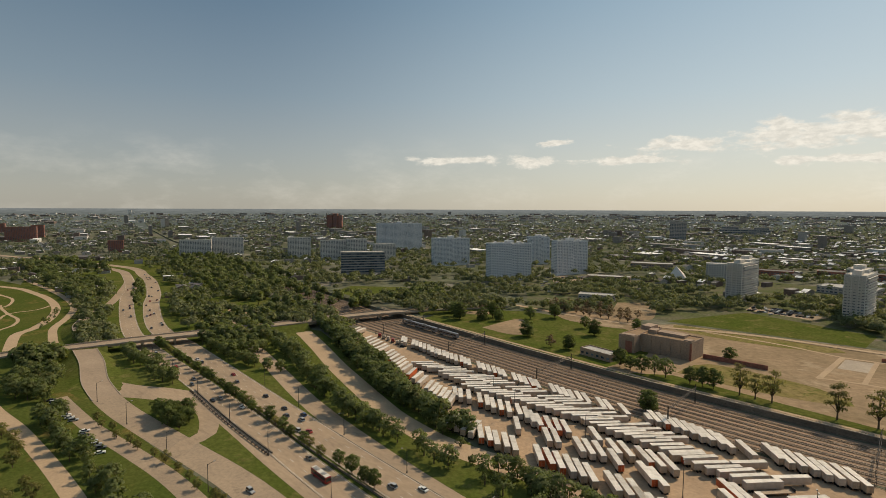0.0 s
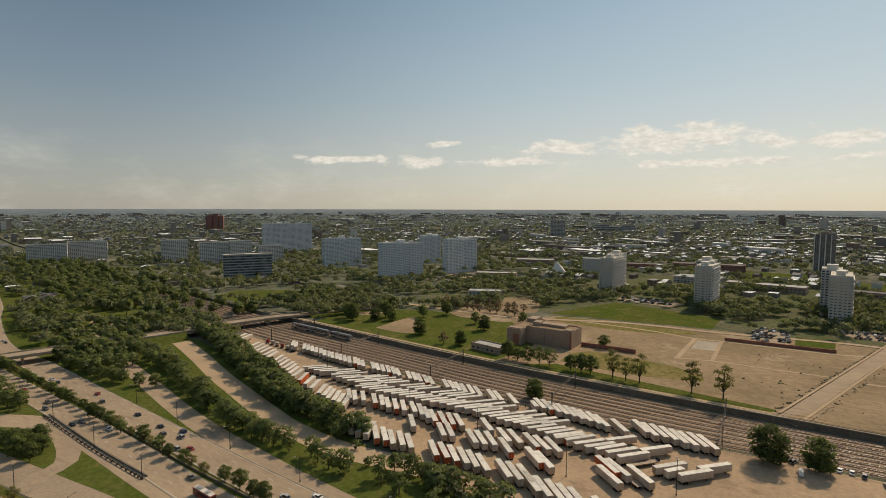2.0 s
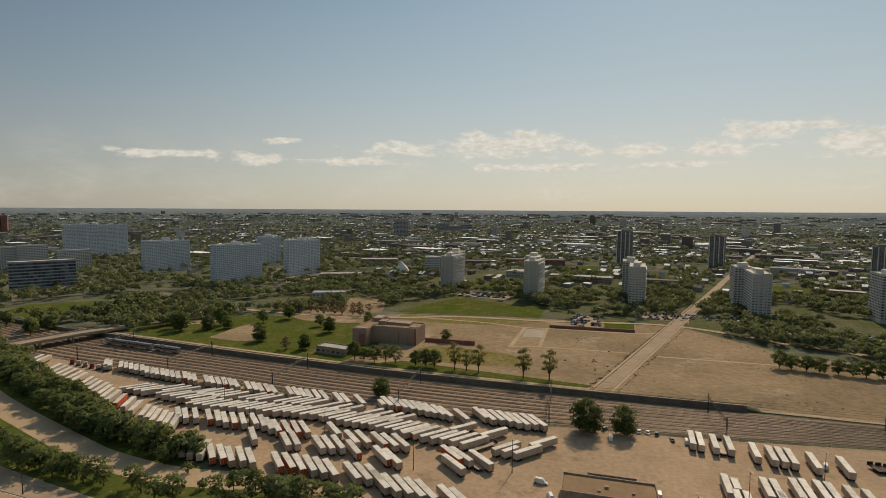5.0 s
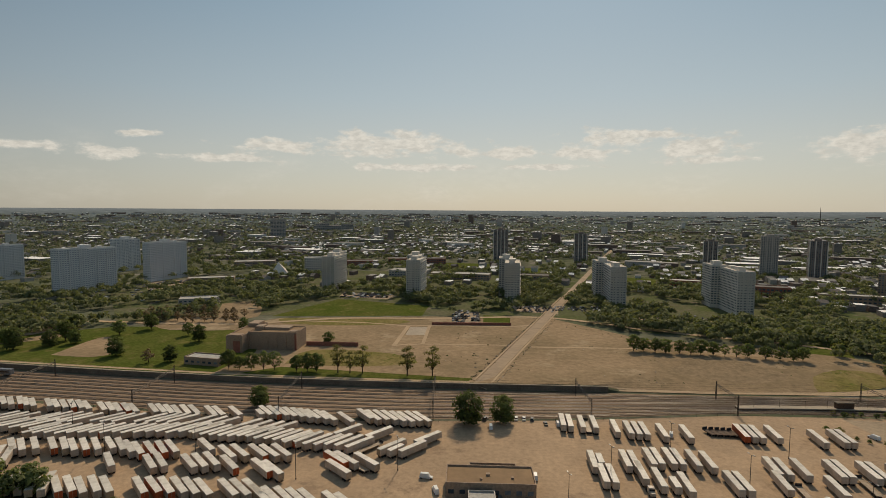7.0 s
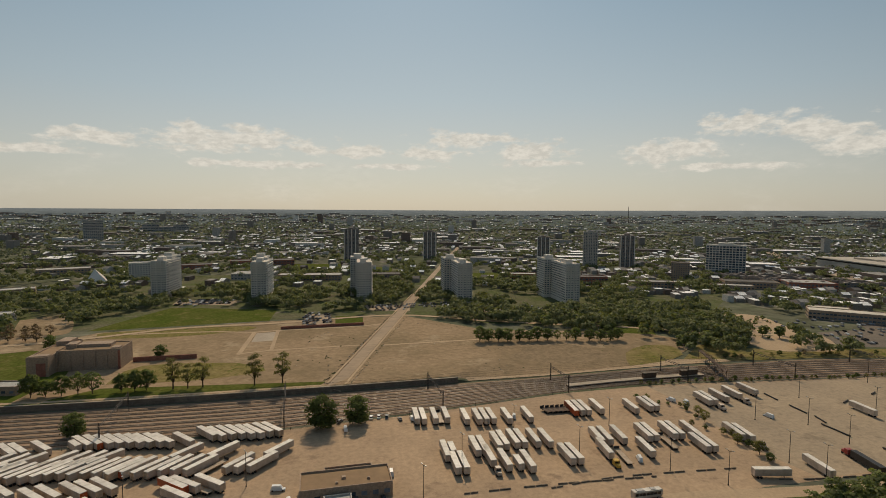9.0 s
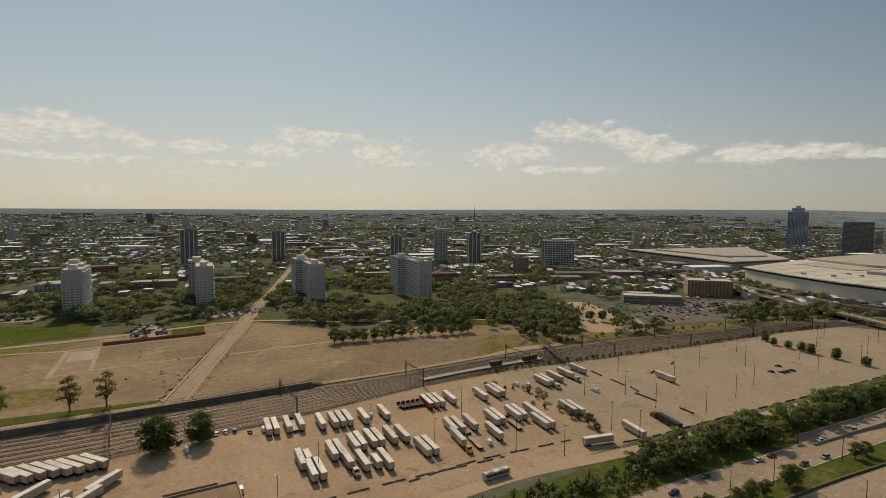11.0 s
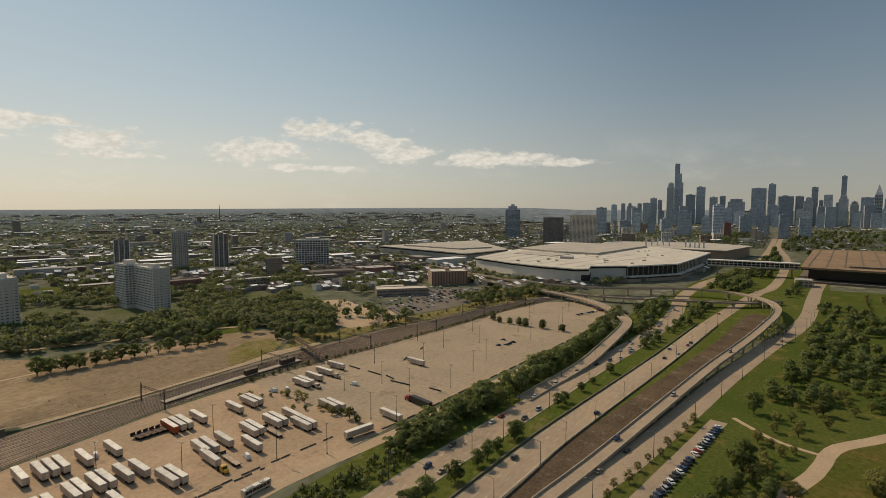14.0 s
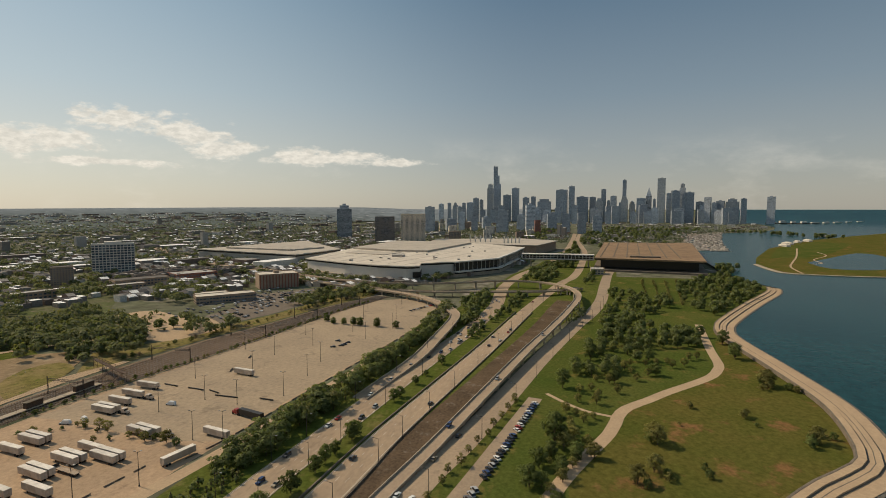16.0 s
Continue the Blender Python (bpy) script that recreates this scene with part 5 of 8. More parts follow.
lake_hall = empty("lakeside_hall", None, "black steel lakeside hall under a huge rusty flat roof", "exhibition hall")
LROOF = [(937, -50), (908, -222), (1388, -303), (1366, -95)]
part("roof", slab_from(LROOF, 20.0, 22.5), M_ROOFBROWN, lake_hall)
part("fascia", slab_from(shrink(LROOF, 0.992), 18.2, 20.0), M_BLACKG, lake_hall)
part("wall", slab_from(shrink(LROOF, 0.90), 4, 18.2), M_BLACKG, lake_hall, "black glass walls set back")
part("terrace", slab_from(shrink(LROOF, 1.03), 0, 3), M_DKCONC, lake_hall)
part("roof_house", slab_from([(955, -110), (952, -160), (962, -162), (965, -112)], 22.5, 25), M_DKCONC, lake_hall)
for k in range(7):
    y0 = -60 - k * 22
    part("roof_seam", slab_from([(955, y0), (955, y0 - 1.6), (1372, y0 - 50), (1372, y0 - 48)], 22.5, 23.0), M_DKCONC, lake_hall)
tower("terminal_block", "pale entrance block beside the lakeside hall", 890, -52, 0, [(-14, 14, -10, 10, 9)], 2, M_CONC, M_ROOFGRAV, 5, 0.7, 0.5, (0, 1, 3))

# towers behind the halls
tower("hotel_tower", "tan gridded hotel tower with flat top", 1400, 415, -72, [(-34, 34, -14, 14, 92)], 30, M_TANT, M_ROOFTAR, 3.4, 0.62, 0.62, (0, 1, 3), 0.2)
tower("hotel_tower", "dark slab hotel tower", 1540, 548, -70, [(-30, 30, -10, 10, 82)], 27, M_DARKT, M_ROOFTAR, 3.4, 0.7, 0.6, (0, 1, 3))
tower("condo_tower", "blue glass condominium tower with crown", 1740, 772, -66, [(-26, 26, -14, 14, 106), (-16, 16, -10, 10, 118)], 36, M_SKYA, M_ROOFTAR, 3.4, 0.75, 0.7, (0, 1, 3), roof_boxes=[(-6, 6, -4, 4, 118, 125)])


# ---------------------------------------------------------------- downtown skyline
def sky_tower(az, wide, top, dist, skin, crown=0, name="skyscraper"):
    """az: degrees from +y; wide: degrees across; top: degrees above the eye's level."""
    a = radians(az)
    x, y = dist * math.sin(a), dist * math.cos(a)
    h = EYE + dist * math.tan(radians(top)) - ground_z(x, y)
    w = dist * radians(wide) / 2 * 0.92
    d = w * rng.uniform(0.6, 0.95)
    blocks = [(-w, w, -d, d, h)]
    if crown == 1:
        blocks = [(-w, w, -d, d, h * 0.9), (-w * 0.7, w * 0.7, -d * 0.7, d * 0.7, h)]
    b = tower(name, {M_SKYA: "blue-grey glass skyscraper paled with painted haze in the downtown skyline", M_SKYB: "dark curtain-wall skyscraper paled with painted haze in the downtown skyline", M_SKYC: "pale stone skyscraper in the downtown skyline"}[skin], x, y, -az + rng.uniform(-16, 16), blocks, max(6, round(h / 6)), skin, M_ROOFTAR, max(4.5, w / 6), 0.78, 0.62, (0, 1, 3), 0.0, "downtown skyscrapers", roof_boxes=[(-w * 0.4, w * 0.3, -d * 0.4, d * 0.4, h, h + rng.uniform(3, 8))], win_m=M_SKYWIN)
    return b


BACK_ROW = [(76.60, 0.58, 0.45), (77.49, 0.40, 0.57), (78.14, 0.46, 0.57), (79.05, 0.45, 0.57), (79.79, 0.79, 0.63), (80.40, 0.67, 1.09), (80.96, 0.45, 0.92), (81.97, 0.66, 2.57), (83.77, 0.92, 1.42), (84.65, 0.86, 2.15), (85.79, 0.74, 1.14), (86.58, 0.52, 1.25), (87.73, 1.55, 0.96), (89.57, 1.16, 1.95), (90.56, 0.65, 2.31), (91.65, 1.28, 1.18), (92.73, 0.68, 1.17), (93.43, 0.72, 1.01), (93.83, 0.52, 1.96), (94.34, 0.33, 0.80), (94.84, 0.61, 1.27)]
EAST_ROW = [(95.70, 0.69, 0.59), (96.66, 0.59, 0.65), (97.54, 0.94, 1.01), (98.79, 0.31, 0.90), (100.10, 0.47, 1.50), (100.73, 0.80, 1.74), (101.36, 0.50, 2.37), (101.99, 0.87, 1.54), (102.97, 0.77, 0.62), (103.64, 0.61, 1.06), (104.73, 0.75, 0.68), (105.71, 1.23, 0.84), (106.68, 0.53, 0.89), (108.91, 0.70, 1.05), (103.28, 0.76, 0.30), (104.21, 0.50, 0.52), (95.91, 0.69, 1.16), (95.89, 0.41, 2.87), (99.42, 0.78, 3.00)]
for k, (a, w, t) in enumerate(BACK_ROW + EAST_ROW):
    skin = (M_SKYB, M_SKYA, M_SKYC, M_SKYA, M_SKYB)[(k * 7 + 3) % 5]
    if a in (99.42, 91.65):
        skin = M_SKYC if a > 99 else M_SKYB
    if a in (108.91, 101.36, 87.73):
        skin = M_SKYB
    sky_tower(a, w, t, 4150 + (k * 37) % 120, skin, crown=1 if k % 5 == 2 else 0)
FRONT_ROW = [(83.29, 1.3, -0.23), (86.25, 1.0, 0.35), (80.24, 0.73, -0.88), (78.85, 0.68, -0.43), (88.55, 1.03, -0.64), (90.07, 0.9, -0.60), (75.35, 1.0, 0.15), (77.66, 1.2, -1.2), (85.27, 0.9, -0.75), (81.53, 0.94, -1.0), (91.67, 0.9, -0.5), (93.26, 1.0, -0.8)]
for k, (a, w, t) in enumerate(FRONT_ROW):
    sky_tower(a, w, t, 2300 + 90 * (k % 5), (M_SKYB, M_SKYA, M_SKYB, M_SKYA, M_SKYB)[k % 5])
for k in range(32):
    a_, r_ = radians(rng.uniform(73.5, 96)), rng.uniform(1650, 2900)
    w_, d_, h_ = rng.uniform(8, 20), rng.uniform(8, 14), rng.uniform(14, 40) + (22 if k % 7 == 0 else 0)
    x_, y_ = r_ * math.sin(a_), r_ * math.cos(a_)
    if y_ < 90:
        continue
    tower("mid_rise_block", ("white", "tan", "grey", "red brick", "brown")[k % 5] + " mid-rise block below the downtown skyline", x_, y_, -72 + rng.uniform(-6, 6), [(-w_, w_, -d_, d_, h_)], max(3, round(h_ / 4)), (M_TOWERW, M_TANT, M_GREYT, M_REDBRICK, M_BRICK)[k % 5], M_ROOFGRAV, 5.0, 0.6, 0.5, (0, 1, 3), 0.0, "mid-rise blocks", roof_boxes=[(-3, 3, -3, 3, h_, h_ + 3)])
for k in range(34):
    sky_tower(rng.uniform(78, 106), rng.uniform(0.5, 1.0), rng.uniform(-0.5, 0.35), rng.uniform(3700, 4080), (M_SKYA, M_SKYB, M_SKYB)[k % 3])
# stepped black tower with masts, its black paled by painted haze
a = radians(82.6)
st = tower("stepped_skyscraper", "tall black stepped skyscraper paled with painted haze, with twin roof masts", 4380 * math.sin(a), 4380 * math.cos(a), -80, [(-36, 36, -30, 30, 255), (-22, 36, -26, 26, 300), (-24, 24, -24, 24, 368), (-24, 10, -20, 20, 443)], 50, M_SKYB, M_ROOFTAR, 9, 0.7, 0.6, (0, 1, 3), win_m=M_SKYWIN)
bm = bmesh.new()
for x in (-15, 1):
    rod(bm, (x, 0, 443), (x, 0, 474), 1.3, 0.5)
part("mast", bm, M_TOWERW, st)
# pointed tower
a = radians(98.25)
pt = tower("pointed_skyscraper", "grey skyscraper with a pointed top", 4200 * math.sin(a), 4200 * math.cos(a), -95, [(-19, 19, -16, 16, 200)], 22, M_SKYA, M_ROOFTAR, 8, 0.7, 0.6, (0, 1, 3))
bm = bmesh.new()
box(bm, -19, 19, -16, 16, 200, 262, taper=0.96)
part("spire", bm, M_SKYA, pt)

# ---------------------------------------------------------------- trees
nr = np.random.RandomState(11)


def leaf_quads(centres, normals, size, out_v, out_f, out_n=None, scatter=0.55):
    """Small bent leaf sprays: two triangles each, facing roughly outwards."""
    n = len(centres)
    r = nr.normal(size=(n, 3)) * scatter
    nn = normals + r
    nn /= np.linalg.norm(nn, axis=1)[:, None] + 1e-9
    t = np.cross(nn, nr.normal(size=(n, 3)))
    t /= np.linalg.norm(t, axis=1)[:, None] + 1e-9
    b = np.cross(nn, t)
    s = size * nr.uniform(0.55, 1.3, (n, 1))
    bend = nn * s * nr.uniform(-0.35, 0.35, (n, 1))
    base = sum(len(v) for v in out_v)
    q = np.stack([centres - t * s * 0.6, centres - b * s * nr.uniform(0.4, 0.7, (n, 1)) + bend, centres + t * s * 0.6, centres + b * s * nr.uniform(0.4, 0.7, (n, 1)) + bend], 1).reshape(-1, 3)
    out_v.append(q)
    if out_n is not None:
        soft_n = normals + nr.normal(size=(n, 3)) * 0.22 + np.array((0, 0, 0.35))
        out_n.append(np.repeat(soft_n / (np.linalg.norm(soft_n, axis=1)[:, None] + 1e-9), 4, axis=0))
    k = base + 4 * np.arange(n)[:, None]
    out_f.append(np.concatenate([np.hstack([k, k + 1, k + 2]), np.hstack([k, k + 2, k + 3])]))


def mesh_of(name, vs, fs, ns=None):
    """A triangle mesh; ns: directions in which its leaves catch the light, so that crowns shade as rounded masses."""
    v, f = np.concatenate(vs), np.concatenate(fs)
    me = bpy.data.meshes.new(name)
    me.from_pydata(v.tolist(), [], f.tolist())
    me.update()
    if ns is not None:
        me.normals_split_custom_set_from_vertices(np.concatenate(ns).tolist())
    return me


def tree_proto(name, height, spread_, bare, leaf_m, label, leaves=620, lobes=11, size=0.62, seed=1):
    """A tapered trunk, limbs, and a crown of leaf sprays gathered in uneven lobes with gaps between."""
    rr = random.Random(seed)
    t = empty(name, None, label, "tree", "trees")
    bm = bmesh.new()
    fork = height * bare
    rod(bm, (0, 0, -0.4), (0, 0, fork), height * 0.026, height * 0.018, 7)
    tips = []
    for k in range(lobes):
        a = 2 * math.pi * (k * 0.618 + rr.uniform(-0.08, 0.08))
        u = (k + 0.5) / lobes
        rad = spread_ * (0.25 + 0.62 * math.sin(math.pi * (0.15 + 0.75 * u))) * rr.uniform(0.65, 1.05)
        z = fork + (height - fork) * (0.12 + 0.74 * u) * rr.uniform(0.9, 1.06)
        tip = Vector((rad * math.cos(a) * 0.8, rad * math.sin(a) * 0.8, z))
        tips.append((tip, spread_ * rr.uniform(0.30, 0.52)))
        mid = Vector((tip.x * 0.4, tip.y * 0.4, fork + (z - fork) * 0.45))
        rod(bm, (0, 0, fork * 0.92), mid, height * 0.011, height * 0.008, 5)
        rod(bm, mid, tip, height * 0.008, height * 0.003, 4)
    rod(bm, (0, 0, fork), (0, 0, height * 0.86), height * 0.016, height * 0.004, 5)
    tips.append((Vector((0, 0, height * 0.88)), spread_ * 0.36))
    if bare < 0.08:
        for k in range(8):
            a, rad = k * 0.785, spread_ * rr.uniform(0.5, 0.62)
            tips.append((Vector((rad * math.cos(a), rad * math.sin(a), height * rr.uniform(0.14, 0.24))), spread_ * rr.uniform(0.3, 0.4)))
    part("trunk", bm, M_BARK, t)
    vs, fs, ns = [], [], []
    heart = np.array((0, 0, fork + (height - fork) * 0.42))
    for tip, rad in tips:
        n = int(leaves / len(tips) * rr.uniform(0.75, 1.25))
        d = nr.normal(size=(n, 3))
        d /= np.linalg.norm(d, axis=1)[:, None]
        d[:, 2] = np.where(d[:, 2] < -0.35, -d[:, 2] * 0.6, d[:, 2])
        c = np.array(tip) + d * rad * (nr.uniform(0.15, 1.0, (n, 1)) ** 0.5) * np.array([1, 1, 0.78])
        leaf_quads(c, d * 0.55 + (c - heart) / spread_ * 0.75 + np.array((0, 0, 0.15)), size, vs, fs, ns)
    part("crown", mesh_of("crown", vs, fs, ns), leaf_m, t)
    return t


OAKS = [tree_proto("tree", 11.5, 6.0, 0.10, M_LEAF, "full green broadleaf tree with rounded uneven crown", 1500, 14, 0.66, 3),
        tree_proto("tree", 10.0, 5.2, 0.12, M_LEAF, "green broadleaf tree with lobed crown", 1300, 12, 0.62, 5),
        tree_proto("tree", 12.5, 5.4, 0.13, M_LEAF, "tall dark green broadleaf tree", 1500, 15, 0.66, 8)]
OLIVES = [tree_proto("tree", 9.5, 4.6, 0.16, M_LEAF2, "olive-green young tree with airy crown", 900, 11, 0.52, 13),
          tree_proto("tree", 8.0, 4.0, 0.15, M_LEAF2, "small olive-green tree with thin crown", 760, 10, 0.48, 17)]
VASES = [tree_proto("street_tree", 12.0, 4.2, 0.20, M_LEAF2, "tall thin-crowned tree on a bare trunk", 800, 11, 0.46, 21),
         tree_proto("street_tree", 11.0, 5.2, 0.15, M_LEAF, "street tree with lifted green crown", 950, 11, 0.54, 23)]
SHRUBS = [tree_proto("shrub", 4.0, 2.6, 0.10, M_LEAF, "low green shrub with dense small leaves", 300, 8, 0.5, 31),
          tree_proto("shrub", 4.5, 2.4, 0.12, M_LEAF3, "bare brown twiggy shrub without leaves", 240, 9, 0.45, 33),
          tree_proto("shrub", 3.4, 2.2, 0.10, M_LEAF2, "low olive shrub on open grass", 240, 7, 0.45, 35)]
BUSHY = [tree_proto("tree", 14.0, 6.6, 0.05, M_LEAF, "large bushy green tree with crown almost down to the ground", 2800, 22, 0.7, 41)]
planted = []
thicket = []          # trees too close together to pick apart: joined further down


def plant(kinds, x, y, s=1.0, solo=True):
    p = rng.choice(kinds)
    k = s * rng.uniform(0.86, 1.14)
    turn_, tall = rng.uniform(0, 360), k * rng.uniform(0.9, 1.1)
    planted.append((x, y))
    if not solo:
        thicket.append((p, x, y, k, tall, radians(turn_)))
        return
    m = pose(x, y, ground_z(x, y), 0, 0, turn_) @ Matrix.Diagonal((k, k, tall, 1))
    o = p
    if p.name in used:
        o = copy_thing(p, Matrix.Identity(4))
    used.add(p.name)
    o.matrix_basis = m


def grove(kinds, poly, n, s=1.0, gap=4.0, solo=False):
    xs, ys = [p[0] for p in poly], [p[1] for p in poly]
    done = 0
    for _ in range(n * 30):
        x, y = rng.uniform(min(xs), max(xs)), rng.uniform(min(ys), max(ys))
        if inside(poly, x, y) and all((x - a) ** 2 + (y - b) ** 2 > gap * gap for a, b in planted[-160:]):
            plant(kinds, x, y, s, solo)
            done += 1
            if done == n:
                break


def row_of(kinds, pts, gap, s=1.0, jig=1.5):
    line = smooth_line(pts, gap)
    for p in line:
        plant(kinds, p.x + rng.uniform(-jig, jig), p.y + rng.uniform(-jig, jig), s)


# hedge of trees between yard and service road
grove(OAKS, [(-385, 284), (-358, 270), (-301, 243), (-249, 219), (-197, 198), (-150, 187), (-152, 181), (-190, 185), (-234, 199), (-293, 223), (-345, 248), (-395, 268)], 92, 1.0, 4.0)
grove(OLIVES + OAKS[:2], [(-345, 202), (-257, 172), (-200, 158), (-138, 153), (-138, 158), (-190, 163), (-257, 178), (-335, 207)], 40, 1.0, 4)
grove(OLIVES + SHRUBS, [(-140, 168), (-110, 150), (-60, 144), (20, 142), (60, 140), (60, 150), (-40, 154), (-100, 164)], 44, 1.0, 4)
grove(OAKS + OLIVES, [(-128, 168), (-104, 160), (-72, 159), (-66, 165), (-84, 170), (-112, 172)], 16, 0.85, 3.6)
# median and verge trees
row_of(OAKS + OLIVES, [(-430, 146), (-330, 138), (-250, 131), (-196, 127.5), (-150, 124)], 8, 0.62, 1.2)
for x, y, s in ((172, 100, 0.8), (188, 98, 0.6), (196, 97.5, 0.7), (219, 95, 0.85), (223, 95.5, 0.8), (271, 92, 0.7), (278, 91, 0.75), (301, 88, 0.5), (318, 86, 0.45), (345, 82, 0.6), (156, 103, 0.8), (150, 104, 0.75), (144, 104, 0.7), (137, 105, 0.6), (205, 97, 0.5)):
    plant(OAKS, x, y, s)
grove(OAKS + OLIVES, [(410, 72), (560, 50), (640, 44), (650, 54), (560, 62), (420, 80)], 34, 0.62, 4.5)
# strip east of the yard
grove(SHRUBS, [(95, 150), (140, 142), (180, 137), (180, 123), (130, 127), (90, 134)], 70, 1.0, 2.4)
grove(OAKS, [(168, 138), (192, 139), (192, 126), (165, 130)], 7, 0.75, 4)
grove(OAKS[:2] + VASES[1:], [(190, 140), (225, 137), (270, 132), (310, 128), (350, 124), (400, 120), (440, 117), (440, 109), (390, 110), (330, 114), (270, 118), (220, 121), (190, 124)], 84, 0.92, 4.4)
grove(OAKS + OLIVES, [(440, 93), (480, 92), (520, 96), (560, 112), (590, 118), (630, 104), (640, 88), (560, 84), (480, 82)], 40, 0.85, 4.6)
grove(OAKS[:2], [(440, 117), (470, 114), (486, 116), (470, 121), (440, 123)], 8, 0.7, 4)
# loop island and southern interchange
grove(OAKS, [(-290, 96), (-275, 108), (-258, 102), (-258, 94), (-275, 92)], 9, 0.8, 4, solo=True)
grove(OAKS + OLIVES, [(-430, 120), (-350, 112), (-330, 118), (-345, 127), (-420, 132)], 22, 0.8, 5)
grove(OAKS, [(-470, 92), (-380, 72), (-345, 60), (-370, 46), (-460, 60)], 34, 0.95, 5.5)
grove(OLIVES + OAKS, [(-330, 62), (-280, 56), (-220, 58), (-170, 58), (-150, 66), (-120, 60), (-140, 48), (-220, 50), (-320, 50)], 44, 0.8, 5)
grove(OLIVES, [(-320, 40), (-230, 36), (-200, 20), (-310, 22)], 12, 0.7, 6, solo=True)
row_of(OLIVES, [(-300, 72), (-262, 74), (-220, 79), (-180, 80)], 9, 0.55)
grove(OAKS, [(-460, 180), (-400, 186), (-340, 196), (-330, 206), (-380, 220), (-450, 240), (-480, 215)], 46, 0.95, 5)
grove(OAKS, [(-400, 172), (-340, 172), (-300, 178), (-330, 168), (-390, 166)], 14, 0.8, 5)
grove(OLIVES + OAKS, [(-250, 206), (-180, 182), (-150, 172), (-145, 176), (-180, 190), (-240, 212)], 12, 0.7, 4)
grove(OAKS, [(-1250, 440), (-950, 352), (-820, 322), (-700, 290), (-610, 268), (-560, 284), (-500, 284), (-478, 262), (-430, 274), (-400, 285), (-430, 298), (-600, 330), (-900, 397), (-1250, 465)], 120, 1.2, 7.5)
grove(OAKS + OLIVES, [(-760, 282), (-640, 245), (-560, 222), (-480, 200), (-470, 225), (-560, 240), (-680, 280)], 26, 0.95, 8)
grove(OAKS + OLIVES, [(-500, 240), (-470, 230), (-440, 245), (-450, 262), (-490, 256)], 12, 1.0, 7)
grove(OAKS, [(-1200, 200), (-1000, 205), (-890, 190), (-870, 215), (-800, 206), (-720, 180), (-650, 152), (-700, 156), (-860, 163), (-1200, 172)], 70, 1.15, 6)
grove(OAKS, [(-1300, 225), (-1090, 262), (-1000, 268), (-1030, 254), (-1100, 240), (-1300, 205)], 36, 1.3, 6.5)
grove(OLIVES + OAKS, [(-860, 262), (-780, 247), (-690, 217), (-610, 190), (-612, 184), (-700, 208), (-790, 240)], 26, 0.6, 6)
grove(OAKS, [(-606, 160), (-540, 138), (-545, 127), (-612, 151)], 12, 0.7, 5)
grove(OAKS + OLIVES, [(-420, 170), (-410, 200), (-350, 188), (-345, 178), (-400, 168)], 16, 0.9, 5)
grove(OAKS, [(-1300, 520), (-1000, 470), (-700, 420), (-575, 392), (-500, 372), (-430, 362), (-400, 330), (-500, 335), (-640, 352), (-900, 402), (-1300, 480)], 95, 1.2, 8)
grove(OAKS, [(-1300, 500), (-1000, 425), (-700, 372), (-640, 358), (-640, 395), (-900, 450), (-1300, 545)], 60, 1.15, 8)
grove(OAKS, [(-435, 378), (-405, 400), (-400, 440), (-430, 470), (-480, 490), (-445, 430)], 22, 1.05, 7)
grove(OAKS, [(-1000, 190), (-860, 166), (-760, 164), (-690, 156), (-760, 157), (-1000, 162)], 30, 1.05, 7)
grove(OLIVES + SHRUBS, [(-640, 118), (-590, 100), (-560, 92), (-600, 110), (-650, 126)], 10, 0.6, 5)
grove(OAKS, [(1450, -40), (1900, -60), (2600, -120), (3000, -300), (2700, -700), (2300, -430), (1900, -330), (1450, -260)], 150, 1.4, 9)
grove(OAKS, [(1400, 160), (2000, 180), (2600, 100), (2600, 20), (1900, 60), (1400, 60)], 60, 1.3, 9)
# trees on the vacant land
for x, y, s in ((-213, 420, 0.9), (-270, 420, 1.2), (-300, 400, 1.25), (-255, 440, 1.2), (-92, 396, 0.95), (-330, 380, 1.2), (-320, 440, 1.3), (-175, 440, 1.0)):
    plant(OAKS, x, y, s)
for x, y in ((-142, 331), (-135, 331), (-127, 330), (-119, 330), (-112, 330), (-97, 328), (-90, 328), (-84, 328)):
    plant(VASES[1:] + OAKS[1:2], x, y, 1.12)
for x, y in ((-70, 327), (-62, 326), (-54, 326), (-25, 322), (-9, 321.5)):
    plant(VASES[:1], x, y, 1.5)
plant(SHRUBS[1:2], -202, 344, 2.2)
for k in range(22):
    plant(SHRUBS[1:2], -290 + (k % 11) * 9.5 + rng.uniform(-2, 2), 478 - (k % 11) * 1.0 + (k // 11) * 24 + rng.uniform(-3, 3), 2.1)
for x, y, s in ((-195, 401, 0.9), (-234, 360, 1.0), (-189, 347, 0.85), (-102, 277, 0.85), (-300, 384, 1.0), (-286, 392, 0.9), (-318, 372, 1.0)):
    plant(BUSHY, x, y, s)
plant(BUSHY, 11, 256, 1.22)
plant(BUSHY, 29, 257.5, 1.1)
row_of(OAKS + VASES[1:], [(140, 385), (170, 378), (200, 372), (225, 366), (250, 362)], 6.5, 0.95)
grove(OAKS, [(225, 395), (290, 372), (330, 360), (395, 330), (380, 420), (330, 470), (250, 480), (210, 440)], 66, 0.82, 7)
grove(OLIVES + SHRUBS, [(395, 395), (440, 400), (430, 375), (395, 330), (370, 330)], 26, 0.6, 5)
grove(OAKS, [(280, 330), (330, 322), (350, 320), (345, 345), (300, 352)], 18, 0.7, 5)
